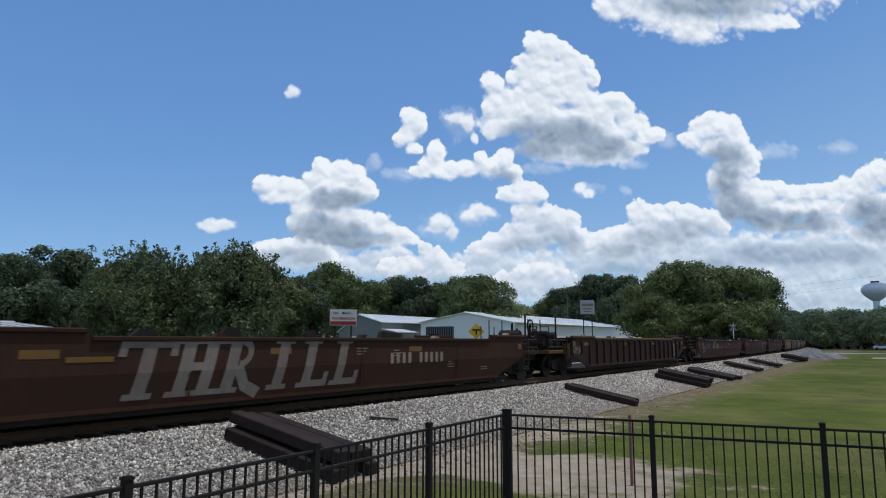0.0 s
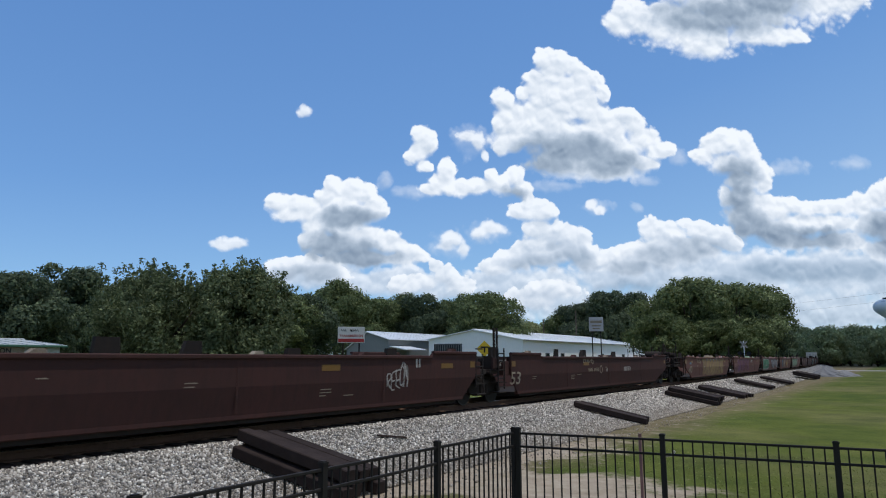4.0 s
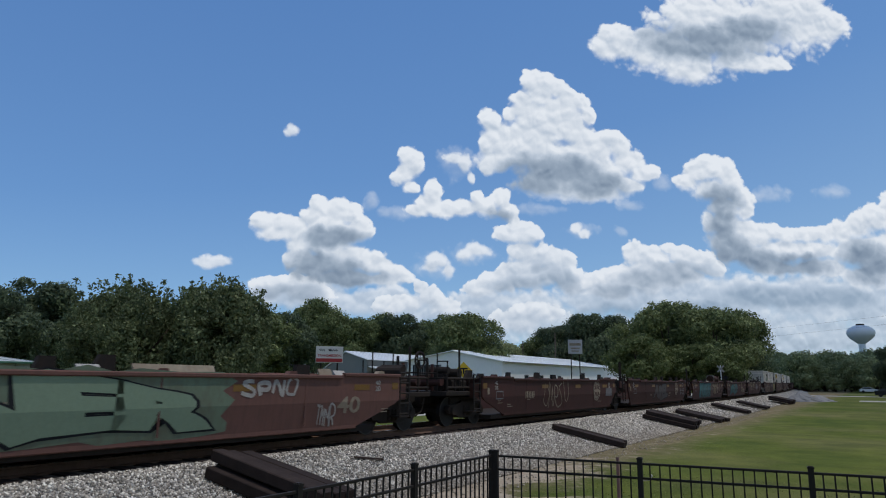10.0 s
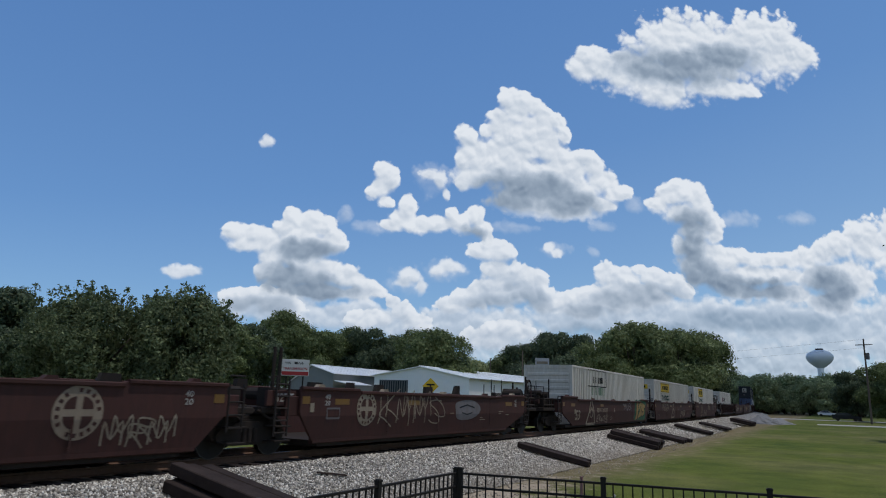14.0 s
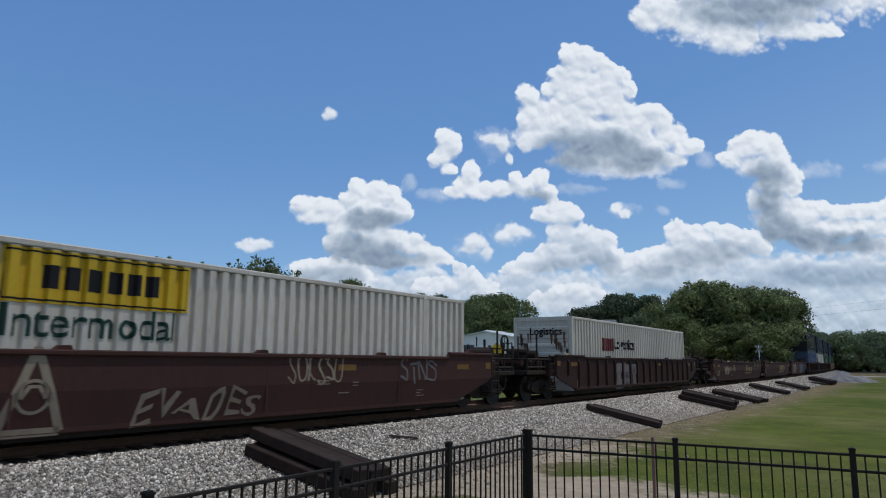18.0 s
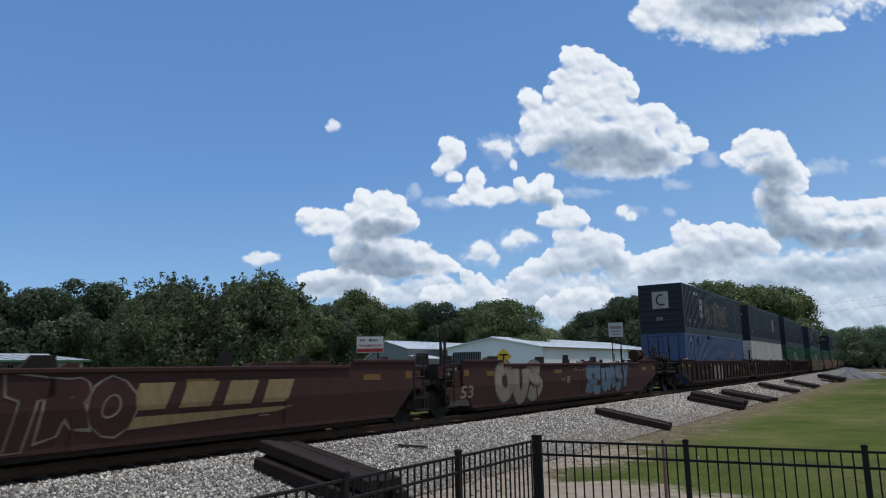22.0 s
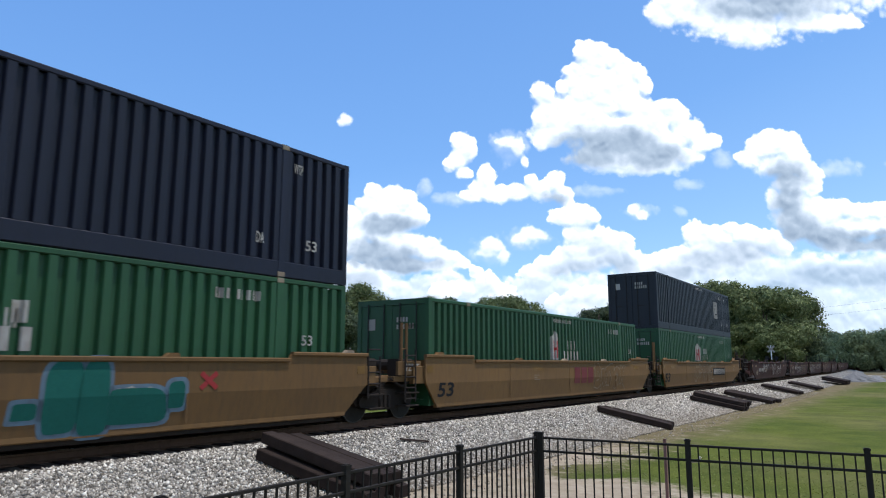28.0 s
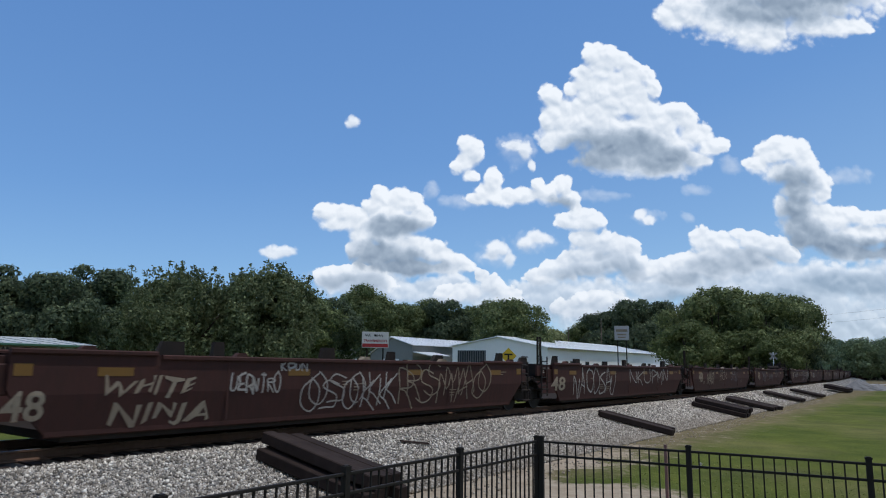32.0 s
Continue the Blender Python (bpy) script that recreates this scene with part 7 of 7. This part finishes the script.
mark(17, "tag", 3.71, 0.57, 2.67, 0.67, "EVADES", CREAMP)
mark(17, "scrawl", -4.83, 1.18, 2.47, 0.66, 5, CREAMP, 0.06)
mark(18, "eye", -4.96, 0.89, 0.91, 1.26, CREAMP)
mark(18, "tag", -1.99, 0.55, 2.75, 0.68, "EVADES", CREAMP)
mark(18, "scrawl", 0.87, 1.20, 1.67, 0.71, 6, CREAMP, 0.05)
mark(18, "scrawl", 4.60, 1.15, 1.55, 0.63, 4, GREYP, 0.06)
mark(19, "piece", -2.34, 0.76, 3.09, 0.91, 3, GREYP, GREYP)
mark(19, "rect", -7.89, 0.55, 0.18, 0.24, CREAMP)
mark(20, "text", -7.17, 0.71, 0.68, 0.35, "53", CREAMP, 0.02)
mark(20, "fat", -4.42, 0.89, 1.74, 0.68, "VEONE", CREAMP, GREYP)
mark(20, "bars", -2.38, 0.96, 2.15, 0.27, 8, CREAMP)
mark(21, "text", -8.42, 0.71, 0.69, 0.34, "53", CREAMP, 0.02)
mark(20, "swoosh", 3.81, 0.81, 3.04, 0.56, KHAKIP)
mark(20, "bars", 6.81, 1.26, 0.33, 0.28, 2, WHITEP)
mark(22, "text", -8.91, 0.70, 0.68, 0.35, "53", CREAMP, 0.02)
mark(22, "piece", -5.80, 0.92, 3.13, 1.29, 3, CREAMP, GREYP)
mark(21, "fat", 0.12, 0.86, 2.10, 1.20, "TRO", BROWN, CREAMP)
mark(22, "piece", 1.88, 0.88, 4.73, 1.15, 6, BLUEP, GREYP)
mark(22, "text", -1.03, 1.26, 1.14, 0.11, "WELL LD LMT", CREAMP)
mark(22, "text", -2.05, 0.90, 0.22, 0.24, "B", CREAMP)
mark(21, "swoosh", 2.62, 0.84, 4.01, 0.77, KHAKIP)
mark(23, "piece", -0.52, 0.84, 2.69, 0.98, 4, CREAMP, GREYP)
mark(23, "text", 7.76, 0.77, 0.49, 0.31, "53", GOLDP, 0.02)
mark(23, "scrawl", 5.15, 1.04, 1.46, 0.44, 8, GOLDP, 0.05)
mark(23, "bars", -3.86, 0.86, 1.56, 0.19, 8, GREYP)
mark(23, "scrawl", 2.84, 0.91, 0.60, 0.75, 4, GREYP, 0.04)
mark(25, "scrawl", -3.04, 0.87, 0.72, 0.52, 5, CREAMP, 0.05)
mark(25, "scrawl", -2.04, 0.87, 0.51, 0.65, 4, CREAMP, 0.05)
mark(25, "scrawl", -1.11, 0.75, 0.26, 0.90, 3, CREAMP, 0.05)
mark(25, "bars", 2.07, 0.90, 2.65, 0.29, 9, GOLDP)
mark(25, "text", 5.15, 0.78, 0.50, 0.35, "53", GOLDP, 0.02)
mark(26, "plate", -2.33, 1.00, 3.15, 0.34, 10, WHITEP)
mark(26, "text", -6.79, 0.68, 0.79, 0.42, "53", BLACKP, 0.02)
mark(26, "throw", 4.04, 0.68, 1.11, 0.76, 1, DTEALP, BLUEP)
mark(26, "throw", 3.32, 0.85, 0.59, 1.27, 1, DTEALP, BLUEP)
mark(26, "throw", 2.83, 0.87, 0.65, 1.22, 1, DTEALP, BLUEP)
mark(26, "ring", 2.73, 1.25, 0.31, 0.15, BLUEP)
mark(26, "throw", 2.29, 0.67, 0.46, 0.40, 1, DTEALP, BLUEP)
mark(26, "throw", 4.76, 0.84, 0.44, 0.60, 1, DTEALP, BLUEP)
mark(26, "scrawl", 3.98, 0.84, 0.65, 0.25, 5, WHITEP, 0.045)
mark(26, "cross", 5.40, 1.07, 0.34, 0.28, REDP)
mark(27, "text", -7.79, 0.68, 0.75, 0.39, "53", BLACKP, 0.02)
mark(27, "barsx", 1.40, 0.95, 1.86, 0.59, 3, MAROONP)
mark(27, "fat", 4.10, 0.89, 3.43, 1.20, "DRTSOK", TAN, CREAMP)
mark(28, "text", -8.58, 0.68, 0.83, 0.45, "53", BLACKP, 0.02)
mark(28, "outline", -1.34, 0.90, 4.33, 1.20, 5, CREAMP)
mark(28, "plate", 2.21, 0.90, 3.11, 0.46, 10, WHITEP)
mark(28, "text", 0.13, 0.96, 0.28, 0.33, "A", BLACKP)
mark(28, "scrawl", 1.03, 1.30, 0.76, 0.22, 3, CREAMP, 0.03)
mark(29, "text", -6.06, 0.70, 0.80, 0.43, "48", CREAMP, 0.02)
mark(29, "bars", -4.34, 0.89, 2.16, 0.26, 10, WHITEP)
mark(29, "tag", -2.45, 1.03, 2.30, 0.86, "JASER", WHITEP)
mark(29, "text", -1.98, 0.82, 0.17, 0.24, "B", GOLDP)
mark(29, "tag", -0.80, 1.26, 0.56, 0.36, "phed", WHITEP)
mark(29, "bars", 0.10, 1.02, 0.95, 0.07, 9, CREAMP)
mark(29, "bars", 0.95, 1.33, 0.85, 0.08, 11, CREAMP)
mark(29, "scrawl", 1.60, 1.02, 1.35, 0.46, 5, WHITEP, 0.04)
mark(29, "scrawl", 1.75, 0.62, 0.80, 0.34, 2, WHITEP, 0.035)
mark(29, "tag", 2.45, 1.33, 0.70, 0.28, "WEO", WHITEP)
mark(29, "scrawl", 4.10, 0.85, 3.10, 1.15, 4, WHITEP, 0.04)
mark(29, "scrawl", 5.55, 1.10, 0.45, 0.40, 3, WHITEP, 0.03)
mark(30, "text", -7.30, 0.70, 0.60, 0.45, "48", CREAMP, 0.02)
mark(30, "tag", -5.29, 0.96, 1.68, 0.41, "WHITE", CREAMP)
mark(30, "tag", -5.04, 0.50, 1.90, 0.43, "NINJA", CREAMP)
mark(30, "scrawl", -3.09, 0.98, 1.20, 0.38, 7, WHITEP, 0.04)
mark(30, "scrawl", -2.12, 1.32, 0.75, 0.21, 4, WHITEP, 0.04)
mark(30, "outline", -0.33, 0.78, 3.07, 0.88, 5, WHITEP)
mark(30, "outline", 3.44, 0.90, 4.26, 1.14, 5, CREAMP)
mark(31, "text", -7.16, 0.82, 1.13, 0.49, "48", CREAMP, 0.02)
mark(31, "scrawl", -3.78, 0.84, 4.20, 1.15, 7, WHITEP, 0.05)
mark(31, "scrawl", 2.71, 1.07, 5.40, 0.78, 6, WHITEP, 0.05)
mark((16, 0), "frame", -3.56, 2.28, 3.59, 0.87, BLACKP)
mark((16, 0), "bars", -3.47, 2.19, 2.00, 0.33, 6, BLACKP)
mark((16, 0), "bars", -3.39, 1.59, 2.75, 0.42, 8, MINTP)
mark((17, 0), "panel", -3.64, 2.26, 3.57, 0.69, 6, SAFETY)
mark((17, 0), "text", -3.57, 1.58, 3.26, 0.60, "Intermodal", DGREENP, 0.008)
mark((18, 0), "panel", -2.92, 2.26, 3.17, 0.84, 6, SAFETY)
mark((18, 0), "text", -2.99, 1.57, 2.91, 0.50, "Intermodal", DGREENP, 0.008)
mark((19, 0), "barsx", -4.22, 1.78, 1.51, 0.54, 3, MAROONP)
mark((19, 0), "text", -2.07, 1.77, 2.74, 0.65, "Logistics", BLACKP, 0.02)
mark((23, 1), "scrawl", 0.07, 1.22, 6.30, 1.45, 9, FADEP, 0.20)
mark((23, 1), "scrawl", 0.02, 1.25, 6.10, 1.35, 8, GREYP, 0.13)
mark((23, 1), "logobox", -3.96, 1.53, 0.84, 1.14, WHITEP)
mark((23, 1), "text", -6.89, 0.65, 0.34, 0.21, "53", WHITEP)
mark((23, 1), "text", -5.52, 0.63, 0.23, 0.18, "DA", WHITEP)
mark((23, 1), "bars", -4.99, 2.37, 1.17, 0.20, 10, WHITEP)
mark((23, 1), "text", -6.39, 2.32, 0.24, 0.20, "WTP", WHITEP)
mark((23, 0), "text", -6.94, 2.45, 0.28, 0.21, "53", WHITEP)
mark((23, 0), "logobox", 3.88, 1.53, 0.92, 0.61, CREAMP)
mark((23, 0), "rect", -5.32, 2.34, 0.36, 0.43, BLACKP)
mark((23, 0), "rect", -2.72, 2.66, 0.76, 0.24, BLACKP)
mark((23, 0), "rect", -6.91, 2.20, 0.26, 0.24, BLACKP)
mark((24, 1), "logobox", 3.92, 1.54, 0.92, 1.09, WHITEP)
mark((24, 1), "text", -7.03, 0.68, 0.40, 0.24, "53", WHITEP)
mark((25, 0), "house", -1.16, 1.70, 1.27, 1.02, WHITEP)
mark((25, 0), "bars", 0.48, 1.71, 0.86, 0.36, 3, WHITEP)
mark((25, 0), "bars", 0.45, 1.34, 1.42, 0.32, 5, WHITEP)
mark((25, 0), "text", -0.25, 2.57, 1.55, 0.13, "WARNING  HIGH  CUBE", WHITEP)
mark((25, 0), "text", 6.62, 1.54, 0.39, 0.21, "53", WHITEP)
mark((25, 1), "text", 6.68, 0.71, 0.37, 0.22, "53", WHITEP)
mark((25, 1), "text", 5.26, 0.69, 0.26, 0.24, "DA", WHITEP)
mark((26, 0), "bars", 1.02, 1.69, 0.25, 0.29, 3, WHITEP)
mark((26, 0), "house", -1.02, 1.71, 1.19, 1.04, WHITEP)
mark((26, 0), "bars", 0.67, 1.79, 1.34, 0.34, 3, WHITEP)
mark((26, 0), "bars", 0.59, 1.38, 1.64, 0.36, 5, WHITEP)
mark((26, 0), "bars", 5.05, 2.37, 1.14, 0.20, 9, WHITEP)
mark((26, 0), "text", 6.90, 1.51, 0.31, 0.22, "53", WHITEP)
mark((26, 1), "text", 6.93, 0.68, 0.34, 0.24, "53", WHITEP)
mark((26, 1), "text", 5.51, 0.68, 0.20, 0.23, "DA", WHITEP)
mark((26, 1), "text", 6.48, 2.34, 0.26, 0.22, "WTP", WHITEP)
mark((26, 1), "logobox", -4.20, 1.55, 0.86, 1.09, WHITEP)
mark((26, 1), "text", -7.12, 0.69, 0.40, 0.23, "53", WHITEP)
mark((27, 0), "house", -0.33, 1.68, 0.62, 1.03, WHITEP)
mark((27, 0), "bars", 1.03, 1.70, 0.84, 0.34, 3, WHITEP)
mark((27, 0), "bars", 0.98, 1.32, 1.42, 0.32, 5, WHITEP)
mark((27, 0), "text", 0.28, 2.56, 1.56, 0.13, "WARNING  HIGH  CUBE", WHITEP)
mark((27, 0), "bars", 5.33, 2.37, 1.16, 0.20, 9, WHITEP)
mark((27, 0), "text", 7.22, 1.55, 0.30, 0.20, "53", WHITEP)
mark((28, 0), "house", -0.83, 1.70, 1.25, 1.00, WHITEP)
mark((28, 0), "bars", 0.83, 1.76, 0.83, 0.31, 3, WHITEP)
mark((28, 0), "bars", 0.76, 1.40, 1.40, 0.33, 5, WHITEP)
mark((28, 0), "text", 0.07, 2.59, 1.55, 0.13, "WARNING  HIGH  CUBE", WHITEP)
mark((28, 0), "bars", 5.12, 2.41, 1.13, 0.20, 9, WHITEP)
mark((28, 0), "text", 7.01, 1.55, 0.37, 0.22, "53", WHITEP)
mark((28, 1), "text", 0.16, 2.60, 1.56, 0.13, "WARNING  HIGH  CUBE", WHITEP)
mark((28, 1), "logobox", 4.16, 1.57, 0.86, 1.08, WHITEP)
mark((28, 1), "bars", 5.16, 2.43, 1.14, 0.20, 9, WHITEP)
mark((28, 1), "text", 7.07, 0.71, 0.36, 0.22, "53", WHITEP)
mark((28, 1), "text", 5.62, 0.72, 0.23, 0.25, "DA", WHITEP)
mark((28, 1), "text", 6.58, 2.36, 0.30, 0.21, "WTP", WHITEP)
# small stencils that the brown units share at their ends
for i in range(8, 16):
    car = CARS[i][0]
    y = car["y0"]
    if i != 14:
        mark(i, "frame", y + 1.25, 0.92, 0.50, 0.24, GREYP)
        mark(i, "text", y + 1.00, 1.32, 0.20, 0.12, "40", WHITEP)
        mark(i, "text", y + 1.00, 1.17, 0.20, 0.12, "20", WHITEP)
    mark(i, "rect", y + 0.42, 1.06, 0.14, 0.22, CREAMP)
    y = car["y1"]
    mark(i, "text", y - 0.95, 1.32, 0.20, 0.12, "40", WHITEP)
    mark(i, "text", y - 0.95, 1.17, 0.20, 0.12, "20", WHITEP)
for z in (0.66, 0.77, 0.88, 0.99):
    mark(12, "bars", CARS[12][0]["y1"] - 1.25, z, 1.30, 0.07, 13, GREYP)
# loose scrawls on the units further back
rng = random.Random(77)
for i in range(32, len(CARS)):
    car = CARS[i][0]
    y = car["y0"] + 1.5
    mark(i, "text", y + 0.2, 0.95, 0.9, 0.55, "48", CREAMP, 0.02)
    for k in range(rng.randint(2, 4)):
        mark(i, rng.choice(("scrawl", "outline", "scrawl")), y + 2.5 + k * 3.2, rng.uniform(0.8, 1.1), rng.uniform(1.5, 2.6), rng.uniform(0.5, 0.9), rng.randint(3, 6), rng.choice((WHITEP, CREAMP, GREYP)), 0.05)



# markings on the leading ends of containers
def end_mark(where, name, x, z, w, h, mat, label=""):
    return part(name, Geo().box(x - w / 2, x + w / 2, -CON_L / 2 - 0.003, -CON_L / 2 + 0.004, z - h / 2, z + h / 2), mat, LOADS[where][0], label)


for where in ((17, 0), (18, 0)):
    p = end_mark(where, "yellow_panel", 0.25, 2.35, 1.15, 0.32, SAFETY, "small yellow panel")
    for k in range(6):
        part("text_bar", Geo().box(-0.18 + k * 0.15, -0.08 + k * 0.15, -CON_L / 2 - 0.006, -CON_L / 2 - 0.003, 2.27, 2.43), BLACKP, p)
for where in ((26, 1), (23, 1)):
    p = end_mark(where, "square_emblem", 0.0, 1.95, 0.95, 1.0, WHITEP, "white square with a dark curved stroke")
    g = Geo().ring((0, 0), 0.26, 0.34, 0, 0.003, 18, 4.0, 1.3)
    part("curve", g, BLACKP, p, at=pose(0.08, -CON_L / 2 - 0.004, 1.95, 0, 0, -90))
    end_mark(where, "painted_patch", -0.1, 0.85, 0.4, 0.22, GREYP)
for where in ((25, 0), (26, 0), (27, 0), (28, 0), (24, 1), (25, 1), (28, 1)):
    for k in range(6):
        end_mark(where, "text_bar", 0.2 + k * 0.11, 2.15 if k > 3 else 2.32, 0.06, 0.13, WHITEP)
        end_mark(where, "text_bar", 0.2 + k * 0.11, 2.12, 0.06, 0.13, WHITEP)
    end_mark(where, "emblem", -0.75, 2.2, 0.26, 0.32, WHITEP)
me = word("Logistics", 0.42, BLACKP, 0.01)
part("lettering", me, BLACKP, LOADS[(19, 0)][0], at=pose(0.15, -CON_L / 2 - 0.002, 2.3, 0, 0, -90))
rng = random.Random(19)
for k in range(26):
    # runs of rust below the swages: tapering, mostly towards the two posts
    x = rng.choice((-1, 1)) * (1.08 - 0.75 * rng.random() ** 2.2)
    z, w, h = rng.uniform(0.9, 2.3), rng.uniform(0.03, 0.09), rng.uniform(0.18, 0.6)
    run = Geo()
    run.v = [(x - w, -CON_L / 2 - 0.004, z), (x + w, -CON_L / 2 - 0.004, z), (x + w * 0.3, -CON_L / 2 - 0.004, z - h), (x - w * 0.4, -CON_L / 2 - 0.004, z - h * 0.9)]
    run.f = [(0, 1, 2, 3)]
    part("rust_streak", run, STREAK, LOADS[(19, 0)][0])



# the smooth sides are folded: below the fold they lean inwards, and the paint on them follows
FOLD, LEAN = 0.86, 0.15


def crease(ob, m):
    m = m @ ob.matrix_basis
    low = min((m @ Vector(c)).z for c in ob.bound_box)
    if low < FOLD:
        me = ob.data.copy()
        me.transform(ob.matrix_basis)
        ob.matrix_basis = Matrix()
        bm = bmesh.new()
        bm.from_mesh(me)
        bmesh.ops.bisect_plane(bm, geom=bm.verts[:] + bm.edges[:] + bm.faces[:], plane_co=(0, 0, FOLD), plane_no=(0, 0, 1))
        for v in bm.verts:
            if v.co.z < FOLD:
                v.co.x += (FOLD - v.co.z) * LEAN * (-1 if v.co.x > 0 else 1)
        bm.to_mesh(me)
        bm.free()
        ob.data = me


for i, (car, side, _) in CARS.items():
    if STYLES[STYLE[i]][1]:
        continue
    for ob in [c for c in car.children if c.name.startswith("side_panel")]:
        for c in ob.children:
            for d in c.children:
                crease(d, c.matrix_basis)
            crease(c, Matrix())
        crease(ob, Matrix())

# ---- what moves ----
def motions():
    for car, _, mid in CARS.values():
        walk(car, [(t, on_track(mid - SPEED * t)) for t in range(0, 33, 2)])
    for c, _, mid, z in LOADS.values():
        walk(c, [(t, on_track(mid - SPEED * t, 0, z)) for t in range(0, 33, 2)])
    # near wheels roll while they pass the camera
    mids = {car.name: mid for car, _, mid in CARS.values()}
    for wheel, car, y, dy, x in WHEELS:
        at = mids[car.name] + y
        first, last = round((at - 40) / SPEED * FPS), round((at - 2) / SPEED * FPS)
        first, last = max(first, 0), min(last, 32 * FPS)
        if last - first < 2:
            continue
        turn = [(k / FPS, (k - first) / FPS * SPEED / 0.42) for k in range(first, last + 1)]
        if first > 0:
            turn.insert(0, (0.0, 0.0))
        if last < 32 * FPS:
            turn.append((32.0, turn[-1][1]))
        walk(wheel, [(t, pose(x, dy, 0.42, math.degrees(a) % 360)) for t, a in turn])
    walk(far_clouds, [(t, pose(0, 0, 1.4, -0.532 - 0.0095 * t, 0, CLOUD_AZ - 0.065 * (t - 19))) for t in range(0, 33, 4)])
    walk(clouds, [(t, pose(0, 0, 1.4, 0.028 * (t - 19), 0, CLOUD_AZ - 0.065 * (t - 19))) for t in range(0, 33, 4)])


motions()
